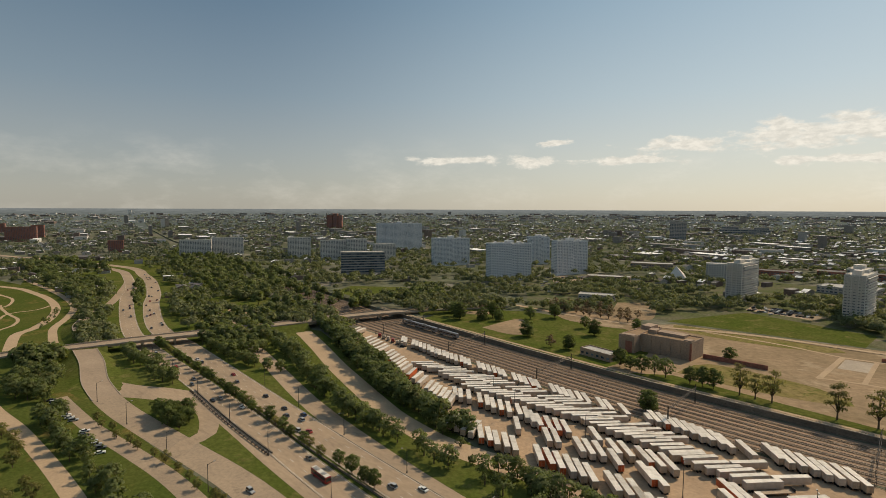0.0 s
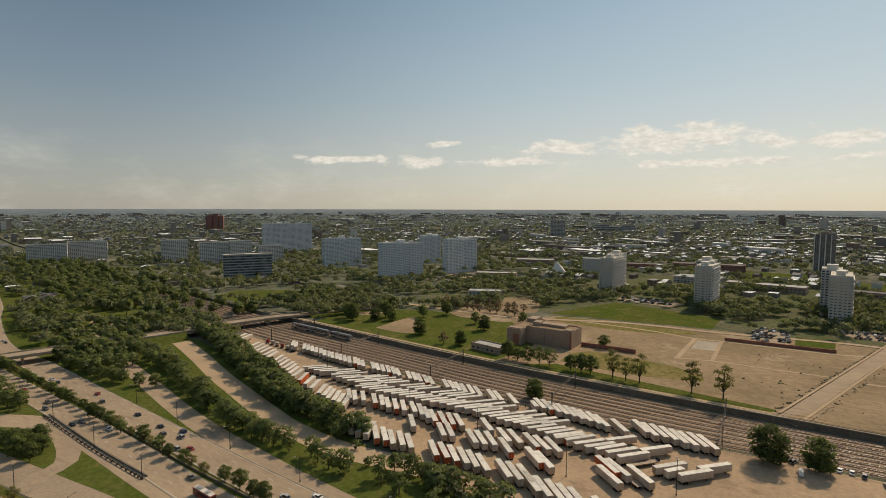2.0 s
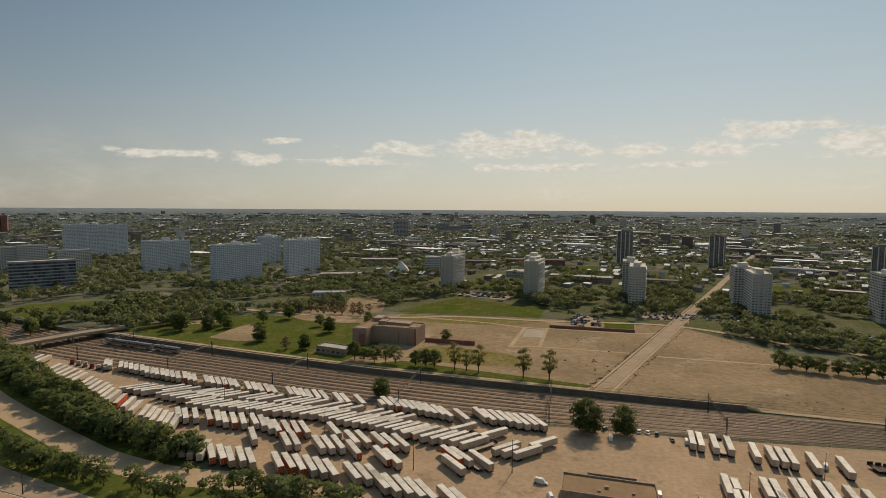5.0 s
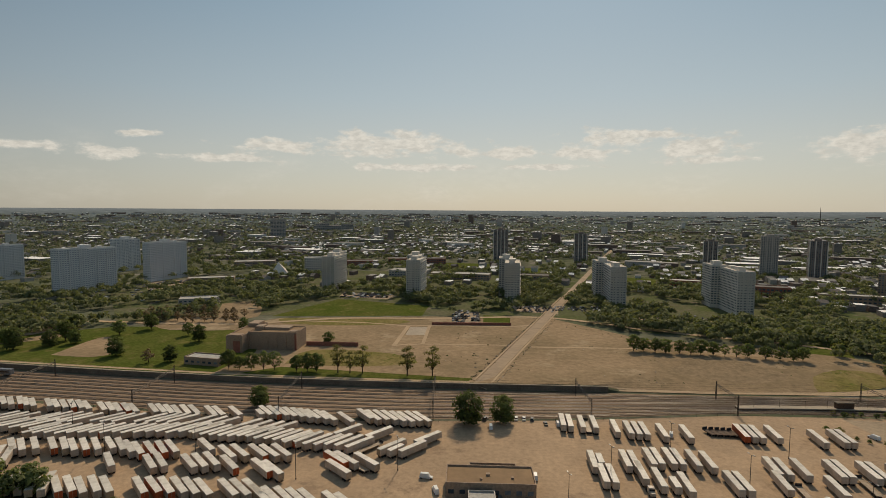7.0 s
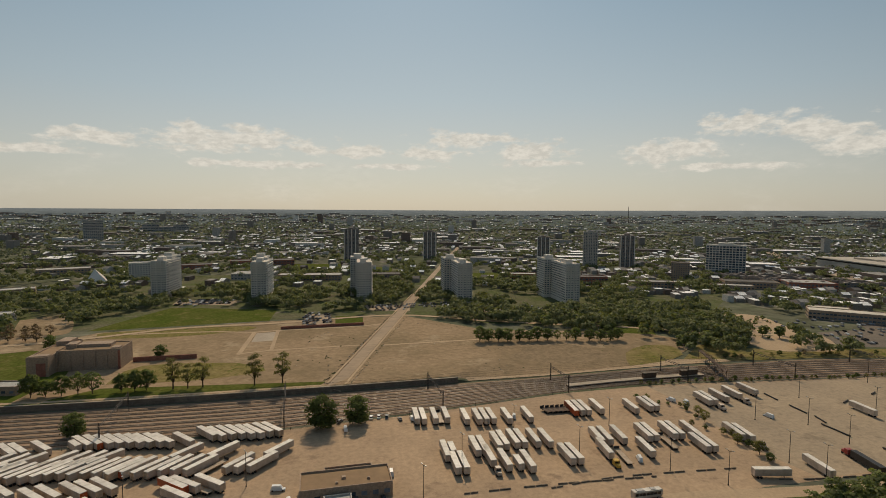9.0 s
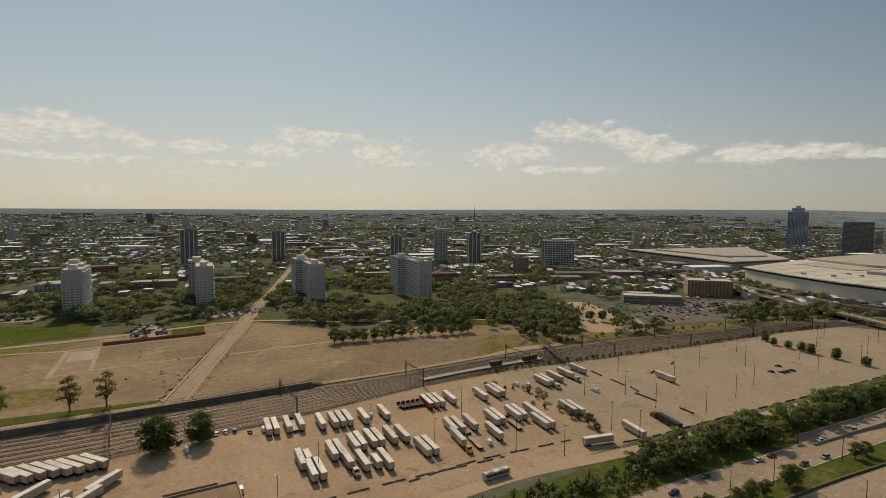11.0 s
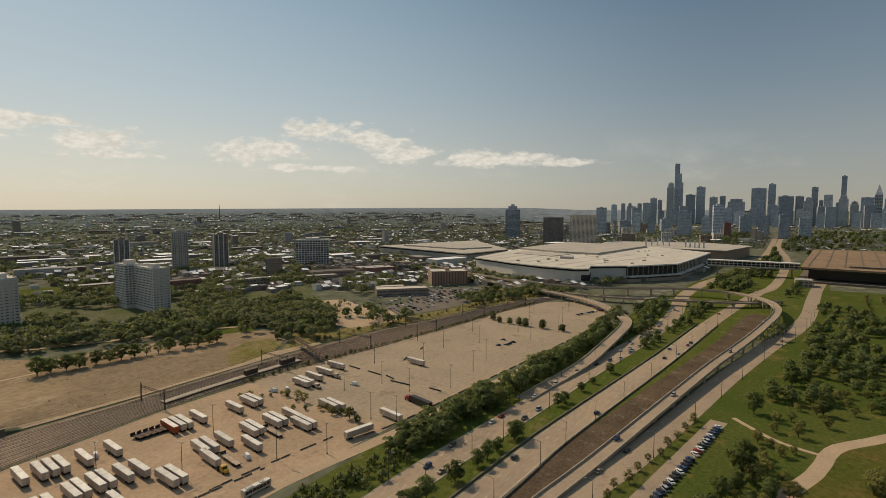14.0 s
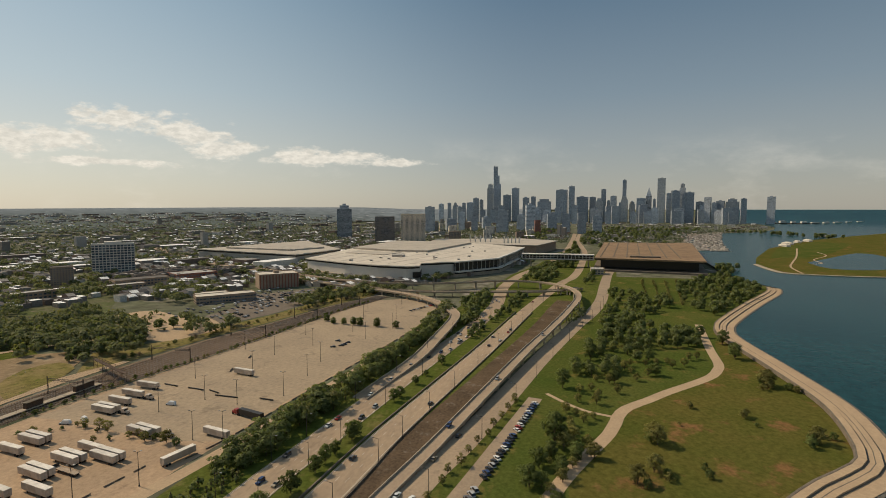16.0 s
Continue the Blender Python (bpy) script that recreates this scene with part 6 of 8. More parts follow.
# shrubs in the yard and along the tracks
for x, y, s in ((198, 238, 0.8), (204, 222, 0.9), (194, 206, 0.7), (199, 185, 1.0), (196, 171, 1.3), (201, 214, 0.8), (190, 246, 0.9), (200, 195, 0.7), (203, 230, 0.6)):
    plant(OLIVES + SHRUBS[:1], x, y, s * 0.75)
    plant(OLIVES[1:] + SHRUBS[:1], x + rng.uniform(-4, 4), y + rng.uniform(3, 7), s * 0.7)
row_of(SHRUBS[:1] + SHRUBS[2:], [(205, 271), (260, 264), (330, 251), (400, 242), (480, 233), (560, 220)], 5, 0.7)
row_of(SHRUBS, [(300, 306), (360, 296), (425, 282), (520, 264), (600, 238)], 9, 0.9, 3)
for x, y in ((455, 221.5), (446, 200), (444.5, 183), (443.5, 166.5), (443, 148), (447, 211), (446, 190)):
    plant(BUSHY, x, y, 0.52)
grove(OAKS + SHRUBS, [(500, 266), (570, 246), (606, 238), (628, 262), (652, 322), (600, 296), (540, 284)], 40, 0.7, 4.5)
# lakeside park
grove(OAKS, [(330, -2), (440, -24), (540, -38), (560, -80), (470, -78), (400, -60), (340, -30)], 66, 0.78, 5)
grove(OAKS, [(540, -40), (640, -52), (700, -60), (690, -110), (640, -120), (560, -105)], 40, 0.8, 5.5)
grove(OAKS, [(600, -130), (700, -140), (790, -160), (900, -245), (760, -250), (690, -222), (640, -195), (560, -150)], 78, 0.9, 6)
grove(OAKS, [(900, -246), (1010, -262), (1010, -300), (900, -252)], 16, 1.0, 6)
grove(OLIVES, [(270, 0), (330, -10), (400, -70), (420, -100), (380, -90), (330, -40), (280, -16)], 20, 0.65, 7, solo=True)
grove(OLIVES + OAKS[:1], [(170, 14), (240, 2), (285, -8), (270, -16), (220, -6), (170, 4)], 22, 0.6, 4.5, solo=True)
for x, y, n, k in ((252, -41, 4, 1.3), (218, -38, 4, 1.1), (222, -59, 2, 1.0), (262, -112, 6, 1.3), (274, -122, 3, 1.2), (342, -118, 6, 1.5), (338, -131, 3, 1.4), (290, -90, 2, 0.9), (276, -93, 1, 0.8), (272, -60, 1, 0.8), (208, -30, 3, 1.1), (232, -10, 3, 1.0), (300, -70, 2, 0.7)):
    for _ in range(n):
        plant(SHRUBS[:1] + OLIVES[1:] + SHRUBS[2:], x + rng.uniform(-5, 5), y + rng.uniform(-4, 4), k * (0.8 if n < 3 else 0.9))
for x, y, k in ((315, 0, 0.9), (331, -31, 0.8), (386, -59, 0.9), (378, -19, 1.1), (446, -123, 1.1), (405, -120, 1.1), (236, 3, 1.1), (232, -1, 1.0), (213, 9, 0.8), (197, 12, 1.0), (360, -40, 0.9), (352, -58, 0.7)):
    plant(OAKS + OLIVES, x, y, k)
grove(OAKS, [(420, -70), (470, -84), (470, -112), (430, -104)], 14, 0.95, 5)
grove(OAKS, [(750, 62), (830, 60), (900, 48), (1060, 22), (1060, -8), (900, 14), (800, 12), (760, 25)], 52, 1.0, 6)
grove(OAKS, [(560, 62), (640, 58), (640, 44), (560, 52)], 10, 0.62, 5.5)
grove(OAKS, [(760, -22), (860, -36), (870, -46), (770, -40)], 9, 0.8, 6)
grove(OAKS, [(950, 30), (1250, -2), (1600, -24), (1600, -34), (1250, -34), (950, -18)], 40, 1.1, 7)
row_of(OLIVES, [(150, 51), (190, 46), (230, 37), (288, 25)], 9, 0.5)
for k in range(4):
    row_of(OLIVES, [(610 + k * 2, -92 - k * 12), (800 + k * 2, -110 - k * 16)], 13, 0.55, 1)

for k in range(40):
    u = k / 39
    plant(OAKS, 2560 - 500 * u + rng.uniform(-25, 25), -760 - 180 * u + rng.uniform(-60, 60), 1.3, False)


def join_thicket():
    vs, fs, ns, tv, tf = [], [], [], [], []
    cache = {}
    for p, x, y, k, tall, turn_ in thicket:
        if p.name not in cache:
            crown, trunk = [c for c in p.children if c.name.startswith("crown")][0].data, [c for c in p.children if c.name.startswith("trunk")][0].data
            co = np.empty(len(crown.vertices) * 3)
            crown.vertices.foreach_get("co", co)
            co = co.reshape(-1, 4, 3)
            cen = co.mean(1, keepdims=True)
            out = cen[:, 0] - np.array((0, 0, np.percentile(co[:, :, 2], 38)))
            out = out / np.percentile(np.linalg.norm(out, axis=1), 80) + nr.normal(size=out.shape) * 0.2 + np.array((0, 0, 0.35))
            out /= np.linalg.norm(out, axis=1)[:, None] + 1e-9
            cache[p.name] = []
            for share, grow in ((0.40, 1.5), (0.17, 2.6)):
                keep = nr.rand(len(co)) < share
                cache[p.name].append(((cen + (co - cen) * grow)[keep].reshape(-1, 3), np.repeat(out[keep], 4, axis=0)))
        q, d = cache[p.name][x * x + y * y > 430 * 430]
        q = q * np.array([k, k, tall])
        c, s_ = math.cos(turn_), math.sin(turn_)
        z = ground_z(x, y)
        w = np.stack([q[:, 0] * c - q[:, 1] * s_ + x, q[:, 0] * s_ + q[:, 1] * c + y, q[:, 2] + z], 1)
        b = sum(len(v) for v in vs) if not vs else join_thicket.base
        vs.append(w)
        ns.append(np.stack([d[:, 0] * c - d[:, 1] * s_, d[:, 0] * s_ + d[:, 1] * c, d[:, 2]], 1))
        n = len(w) // 4
        i = b + 4 * np.arange(n)[:, None]
        fs.append(np.concatenate([np.hstack([i, i + 1, i + 2]), np.hstack([i, i + 2, i + 3])]))
        join_thicket.base = b + len(w)
        r, h = 0.22 * k, 4.5 * tall
        t0 = len(tv) * 8
        tv.append([(x + u * r * f, y + v * r * f, z + e) for e, f in ((-0.3, 1), (h, 0.6)) for u, v in ((-1, -1), (1, -1), (1, 1), (-1, 1))])
        tf.extend([(t0 + a_, t0 + (a_ + 1) % 4, t0 + 4 + (a_ + 1) % 4, t0 + 4 + a_) for a_ in range(4)])
    th = empty("thicket", None, "dense green belt of trees beside roads and park", "trees", "", "stuff")
    part("foliage", mesh_of("foliage", vs, fs, ns), M_THICKET, th)["kind"] = "stuff"
    me_ = bpy.data.meshes.new("trunks")
    me_.from_pydata([q for t_ in tv for q in t_], [], tf)
    part("stems", me_, M_BARK, th)["kind"] = "stuff"


join_thicket.base = 0
M_THICKET = leafy(mat("thicket_leaves", (0.146, 0.170, 0.060), (0.110, 0.134, 0.050), big=0.05, fine=0.4, rough=0.75, mid=(0.175, 0.165, 0.06), fine_amount=0.45))

# ---------------------------------------------------------------- distant town: houses and woods
KEEP_OUT = [YARD, PARK, CORRIDOR, HALL, HALL2, LROOF, [(-360, 350), (100, 300), (310, 340), (160, 430), (100, 520), (-160, 495), (-300, 460)], [(-180, 495), (-126, 605), (-15, 560), (-15, 500)], [(395, 300), (640, 300), (660, 420), (440, 420)], [(-540, 391), (-564, 432), (-501, 477), (-449, 431), (-490, 381)], [(1050, -20), (1420, -20), (1420, 340), (1050, 340)], [(540, -330), (540, 200), (700, 205), (1000, 60), (1600, 30), (1600, -360), (1000, -330)]]
STREET = [(20, 306), (142, 622), (303, 1043), (480, 1500), (712, 2100)]
BIG = [(o.matrix_world.translation.x, o.matrix_world.translation.y) for o in scene.objects if o.parent is None and o.get("category") == "building"]
NORTH = Vector((0.947, -0.32))
WEST = Vector((0.32, 0.947))




def free(x, y, clear=22):
    if any(inside(p, x, y) for p in KEEP_OUT):
        return False
    if x < 620 and at_x(FENCE, x) - 6 < y < at_x(WALL, x) + 8:
        return False
    if abs(y - at_x(LSD_SB, x)) < 16 or abs(y - at_x(LSD_NB, x)) < 16:
        return False
    if y < at_x(COAST, x) + 10 and x > 60:
        return False
    if x > 60 and y < -60 and x < 900:
        return False
    if 300 < y < 2100 and abs(x - float(np.interp(y, [p[1] for p in STREET], [p[0] for p in STREET]))) < 9:
        return False
    return all((x - a) ** 2 + (y - b) ** 2 > clear * clear for a, b in BIG)


def far_point(lo, hi):
    r = lo * (hi / lo) ** rng.random()
    a = radians(rng.uniform(-86, 112))
    return r * math.sin(a), r * math.cos(a), r


# houses: pitched or flat, set square to the street grid
hv, hf, hm = [], [], []


def add_house(x, y, w, d, h, turn, pitched):
    z = ground_z(x, y)
    c, s = math.cos(turn), math.sin(turn)
    b = len(hv)
    for (u, v, t) in ((-w, -d, -1), (w, -d, -1), (w, d, -1), (-w, d, -1), (-w, -d, h), (w, -d, h), (w, d, h), (-w, d, h)):
        hv.append((x + (u * c - v * s) / 2, y + (u * s + v * c) / 2, z + t))
    hf.extend([(b, b + 1, b + 5, b + 4), (b + 1, b + 2, b + 6, b + 5), (b + 2, b + 3, b + 7, b + 6), (b + 3, b, b + 4, b + 7)])
    hm.extend([0] * 4)
    if pitched:
        for u in (-w, w):
            hv.append((x + u * c / 2, y + u * s / 2, z + h + 2.6))
        hf.extend([(b + 4, b + 5, b + 9, b + 8), (b + 6, b + 7, b + 8, b + 9), (b + 5, b + 6, b + 9), (b + 7, b + 4, b + 8)])
        hm.extend([1, 1, 0, 0])
    else:
        hf.append((b + 4, b + 5, b + 6, b + 7))
        hm.append(1)


made = 0
while made < 9000:
    x, y, r = far_point(700, 4000)
    g = Vector((x, y))
    u, v = g.dot(NORTH), g.dot(WEST)
    if (u % 95) < 16 or (v % 190) < 18:
        continue
    u, v = round(u / 11) * 11.0, round(v / 15) * 15.0
    x, y = (NORTH * u + WEST * v)
    if not free(x, y, 45):
        continue
    if r < 1150 and y > 300 and x < 350 and rng.random() < 0.8:
        continue
    if math.atan2(x, y) > 1.3 and r > 1300 and rng.random() < 0.55:
        continue
    if r < 1700 and math.atan2(x, y) < -0.38 and rng.random() < 0.8:
        continue
    made += 1
    if rng.random() < (0.06 if r < 3000 else 0.3) and r > 950:
        add_house(x, y, rng.uniform(28, 80), rng.uniform(18, 45), rng.uniform(6, 13), math.atan2(NORTH.y, NORTH.x), False)
    elif rng.random() < 0.012 and r > 1600:
        add_house(x, y, rng.uniform(14, 30), rng.uniform(12, 18), rng.uniform(18, 42), math.atan2(NORTH.y, NORTH.x), False)
    else:
        add_house(x, y, rng.uniform(7, 11), rng.uniform(10, 18), rng.uniform(4, 7.5), math.atan2(NORTH.y, NORTH.x), rng.random() < 0.55)
M_TOWNROOF = island_mat("town_roofs", [(0.13, 0.12, 0.11), (0.19, 0.175, 0.155), (0.11, 0.10, 0.095), (0.27, 0.25, 0.225), (0.15, 0.13, 0.115), (0.80, 0.78, 0.74), (0.14, 0.13, 0.12), (0.42, 0.40, 0.37), (0.17, 0.16, 0.145), (0.62, 0.60, 0.56)])
me = bpy.data.meshes.new("town_houses")
me.from_pydata(hv, [], hf)
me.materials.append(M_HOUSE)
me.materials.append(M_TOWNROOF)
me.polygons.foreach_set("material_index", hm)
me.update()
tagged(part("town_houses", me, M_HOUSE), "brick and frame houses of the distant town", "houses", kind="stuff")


CLEAR = [[(-540, 391), (-564, 432), (-501, 477), (-449, 431), (-490, 381)], [(280, 813), (321, 801), (282, 702), (242, 701)], [(-9, 1022), (82, 1008), (74, 906), (-8, 884)], [(132, 944), (168, 929), (146, 826), (118, 825)], [(36, 513), (62, 508), (58, 474), (33, 473)], [(8, 531), (33, 526), (29, 476), (5, 480)], [(-428, 728), (-374, 751), (-336, 681), (-384, 657)], [(180, 520), (250, 500), (258, 486), (190, 490)], [(70, 570), (118, 552), (112, 520), (72, 535)], [(-130, 650), (-60, 625), (-70, 600), (-130, 615)], [(-247, 563), (-213, 576), (-184, 496), (-219, 493)], [(-264, 457), (-251, 496), (-196, 484), (-185, 443), (-238, 439)], [(274, 404), (294, 409), (305, 390), (290, 365), (260, 373)]]


def glade(x, y):
    """Open ground between the groups of trees."""
    if any(inside(p, x, y) for p in CLEAR):
        return True
    return math.sin(x / 31 + 1.3 * math.sin(y / 47)) + math.sin(y / 37 + 1.1 * math.sin(x / 53)) + math.sin((x - y) / 23) > (0.75 if math.atan2(x, y) < -0.42 else 0.55)


def wood(name, lo, hi, n, per, size, rad, tall, label, leaf_m):
    vs, fs = [], []
    cs = []
    tries = 0
    while len(cs) < n and tries < n * 12:
        tries += 1
        x, y, r = far_point(lo, hi)
        if not free(x, y, 14) or (r < 1500 and glade(x, y)):
            continue
        cs.append((x, y, ground_z(x, y), rng.uniform(0.7, 1.25)))
    cs = np.array(cs)
    d = nr.normal(size=(len(cs), per, 3))
    d /= np.linalg.norm(d, axis=2)[:, :, None]
    d[:, :, 2] = np.abs(d[:, :, 2]) * 1.1 - 0.15
    rr = cs[:, None, 3:4]
    c = cs[:, None, :3] + d * rad * rr * nr.uniform(0.45, 1.0, (len(cs), per, 1)) * np.array([1, 1, 0.85])
    c[:, :, 2] += tall * rr[:, :, 0] * 0.52
    ns = []
    leaf_quads(c.reshape(-1, 3), d.reshape(-1, 3), size, vs, fs, ns, 0.32)
    tagged(part(name, mesh_of(name, vs, fs, ns), leaf_m), label, "trees", kind="stuff")


join_thicket()
for p in OAKS + OLIVES + VASES + SHRUBS + BUSHY:
    if p.name not in used:
        for o in [*p.children, p]:
            bpy.data.objects.remove(o)
wood("park_belt_trees", 430, 800, 900, 84, 1.7, 5.2, 11.0, "leafy trees round the slab towers", M_FARLEAF)
wood("neighbourhood_trees", 480, 1300, 4600, 50, 2.2, 5.8, 11.0, "dense green trees between the housing blocks", M_FARLEAF)
wood("suburban_trees", 1100, 2800, 17000, 12, 3.2, 6.0, 9, "haze-tinted tree cover over the middle distance", M_HAZELEAF)
wood("horizon_woods", 2500, 3800, 10000, 5, 6.0, 11.0, 3.5, "tree cover thinning into painted haze towards the horizon", M_HAZELEAF_FAR)

# ---------------------------------------------------------------- bridges and ramps
M_DECK = mat("bridge_deck", (0.36, 0.27, 0.185), (0.30, 0.225, 0.155), big=0.06, fine=0.6, fine_amount=0.15)


def viaduct(name, label, pts, width, piers=24.0, thick=1.1, rail=0.9, embank=()):
    """A raised carriageway: deck, two parapets, piers, and solid banks where asked for (ranges along it, 0 to 1)."""
    v = empty(name, None, label, "bridge", "", "structure")
    line = smooth_line(pts, 7)
    top = [Vector((p.x, p.y, p.z)) for p in line]
    part("deck", ribbon_mesh(bmesh.new(), top, width / 2, -width / 2, -thick, thick), M_DECK, v)
    for s in (1, -1):
        part("parapet", ribbon_mesh(bmesh.new(), top, s * width / 2 + 0.2, s * width / 2 - 0.2, 0.0, rail), M_CONC, v)
    total, gone = sum((b - a).length for a, b in zip(top, top[1:])), 0.0
    last = -piers
    for a, b in zip(top, top[1:]):
        gone += (b - a).length
        if a.z > 2.4 and gone - last > piers and not any(lo <= gone / total <= hi for lo, hi in embank):
            last = gone
            d = Vector((b.x - a.x, b.y - a.y)).normalized()
            turn_ = Matrix.Translation((a.x, a.y, 0)) @ Matrix.Rotation(math.atan2(d.y, d.x), 4, "Z")
            bm = bmesh.new()
            for s in (-1, 1):
                box(bm, -0.6, 0.6, s * width * 0.3 - 0.6, s * width * 0.3 + 0.6, -0.3, a.z - thick - 0.8, turn_)
            box(bm, -0.8, 0.8, -width * 0.46, width * 0.46, a.z - thick - 0.9, a.z - thick, turn_)
            part("pier", bm, M_CONC, v)
    for lo, hi in embank:
        seg = top[int(lo * (len(top) - 1)):int(hi * (len(top) - 1)) + 1]
        bm = bmesh.new()
        rows = []
        for off, dz in ((width / 2 + 9, None), (width / 2 + 0.3, -0.2), (-width / 2 - 0.3, -0.2), (-width / 2 - 9, None)):
            rows.append([bm.verts.new((x, y, (seg[i].z + dz) if dz is not None else ground_z(x, y) - 0.2)) for i, (x, y) in enumerate(offset_line(seg, off))])
        for a, b in zip(rows, rows[1:]):
            for i in range(len(a) - 1):
                bm.faces.new((a[i], a[i + 1], b[i + 1], b[i]))
        part("embankment", bm, M_LAWN, v)
    return v


viaduct("street_bridge", "concrete street bridge across highway and tracks", [(-490, -10, 0.4), (-478, 30, 2.5), (-462, 70, 5.0), (-447, 108, 6.0), (-436, 150, 6.2), (-424, 190, 6.0), (-410, 245, 5.6), (-398, 295, 5.8), (-380, 345, 5.8), (-355, 400, 4.2), (-325, 455, 3.2)], 15, 22, 1.2, 1.0, [(0.0, 0.265), (0.43, 0.58), (0.80, 1.0)])
viaduct("drive_ramp", "park drive climbing a grassy bank to the bridge", [(-452, 100, 5.9), (-410, 95.5, 3.6), (-370, 87.5, 1.2), (-335, 84.5, 0.1)], 14, 22, 0.6, 0.25, [(0.0, 1.0)])
viaduct("ramp_bank", "highway ramp climbing a grassy bank to the bridge", [(-640, 160, 0.1), (-567, 126, 2.4), (-517, 113, 4.6), (-455, 108, 5.9)], 9, 22, 0.6, 0.25, [(0.0, 1.0)])
viaduct("flyover_ramp", "curved concrete flyover ramp on slender piers", [(120, 74, 0.3), (172, 66, 0.6), (215, 57, 1.4), (275, 45, 3.2), (377, 25.5, 5.2), (438, 12, 6.4), (507, -2, 7.7), (590, -15, 8.8), (642, -12, 9), (682, 5, 9), (708, 38, 9), (706, 86, 9), (682, 129, 9), (660, 175, 9), (652, 225, 9), (666, 298, 9), (706, 378, 8.6), (760, 465, 7.6), (810, 560, 6)], 6.6)
viaduct("slip_ramp", "curved concrete slip ramp beside the yard", [(270, 112, 0.1), (300, 108.5, 0.3), (330, 104, 1.0), (360, 100.5, 2.2), (392, 99.5, 3.6), (432, 98.8, 5.0), (474, 100, 6), (503, 108.5, 6), (543, 133, 6), (583, 169.5, 6), (615, 227, 6), (642, 289, 6), (680, 376, 6), (735, 470, 5.6), (800, 580, 5)], 9, 20)
viaduct("link_ramp", "low concrete link ramp under the flyover", [(700, -20, 4), (655, 18.7, 5.5), (629, 90, 6), (614, 162, 6), (624, 226, 5.7), (648, 290, 5.6)], 8, 20)
viaduct("expressway_deck", "elevated expressway past the exhibition hall", [(640, 248, 5.5), (664, 300, 5.6), (702, 380, 5.6), (758, 470, 5.4), (840, 620, 5.2), (960, 800, 5), (1200, 1100, 5)], 22, 26)
viaduct("truss_overpass", "pale highway overpass far over the rooftops", [(640, 1760, 6), (760, 1700, 11), (900, 1690, 13), (1050, 1720, 12), (1250, 1800, 9)], 12, 40)

# lake front: stepped concrete terraces
shore = smooth_line([(x, y) for x, y in SHORE[2:17]], 10)
front = empty("lake_terrace", None, "stepped concrete terraces along the lake shore", "sea wall", "", "structure")
for lo, hi, z in ((0, 6.5, 0.7), (6.5, 12.0, 1.5), (12.0, 16.0, 2.3)):
    part("terrace", ribbon_mesh(bmesh.new(), shore, hi, lo, -0.6, z + 0.6, lambda x, y: 0.0), M_PATH, front)
# dark strips laid on the terraces paint the shade of the step risers
for lo, hi, z in ((5.6, 6.5, 0.75), (11.2, 12.0, 1.55), (15.2, 16.2, 2.4), (9.0, 9.4, 1.52)):
    part("step_edge", ribbon_mesh(bmesh.new(), shore, hi, lo, 0.0, z, lambda x, y: 0.0), M_DKCONC, front)
M_ROCK = mat("revetment_rock", (0.14, 0.125, 0.10), (0.10, 0.09, 0.075), big=0.3, fine=1.2, fine_amount=0.5)
part("rock_toe", ribbon_mesh(bmesh.new(), shore, 0.2, -1.6, -0.5, 0.95, lambda x, y: 0.0), M_ROCK, front)

# peninsula and harbour across the inlet
isl = [(961, -366), (1010, -352), (1103, -356), (1250, -404), (1541, -527), (1983, -804), (2308, -1080), (2685, -1419), (2400, -1700), (1500, -1250), (1150, -900), (945, -580), (938, -450)]
drape("peninsula", isl, M_MEADOW, 0.9, label="grassy peninsula across the inlet", category="land")
drape("pond", [(1163, -467), (1276, -554), (1422, -674), (1349, -690), (1128, -590), (1052, -540), (1036, -475), (1076, -455)], M_WATER, 1.0, round_=20, label="shallow pond on the peninsula", category="water")
drape("peninsula_lawn", [(1250, -430), (1541, -545), (1900, -790), (1800, -840), (1450, -640), (1260, -500)], M_GRASS, 0.96, label="bright lawn on the peninsula", category="lawn")
drape("reed_bed", [(1010, -440), (1100, -450), (1200, -500), (1180, -540), (1080, -500), (1000, -470)], M_MEADOW, 0.98, round_=14, label="dry reeds beside the pond", category="meadow")
road("peninsula_path", [(1125, -458), (1150, -487), (1226, -504), (1335, -573), (1434, -596)], 3, M_PATH, 1.1, label="pale winding path on the peninsula", category="path")
for x, y, w in ((1730, -640, 34), (1900, -760, 26), (1820, -700, 18), (1640, -600, 30), (2200, -930, 40)):
    hut = empty("lakeside_hut", pose(x, y, 0.9, 0, 0, 20), "small white pavilion on the peninsula", "pavilion")
    part("wall", boxes((-w / 2, w / 2, -6, 6, 0, 4)), M_TOWERW, hut)
    bm = bmesh.new()
    box(bm, -w / 2 - 1, w / 2 + 1, -7, 7, 4, 8, taper=0.6)
    part("roof", bm, M_ROOFWHITE, hut)
road("peninsula_path", [(960, -380), (1060, -400), (1160, -440), (1300, -500), (1560, -600)], 3.5, M_PATH, 1.1, label="pale path on the peninsula", category="path")
edge_line = smooth_line([(1103, -355), (1010, -350), (958, -364), (936, -450), (943, -582)], 12)
tagged(part("rock_edge", ribbon_mesh(bmesh.new(), edge_line, 4, -3, 0.0, 1.4, lambda x, y: 0.0), M_CONC), "pale stone edging of the peninsula", "sea wall", kind="structure")

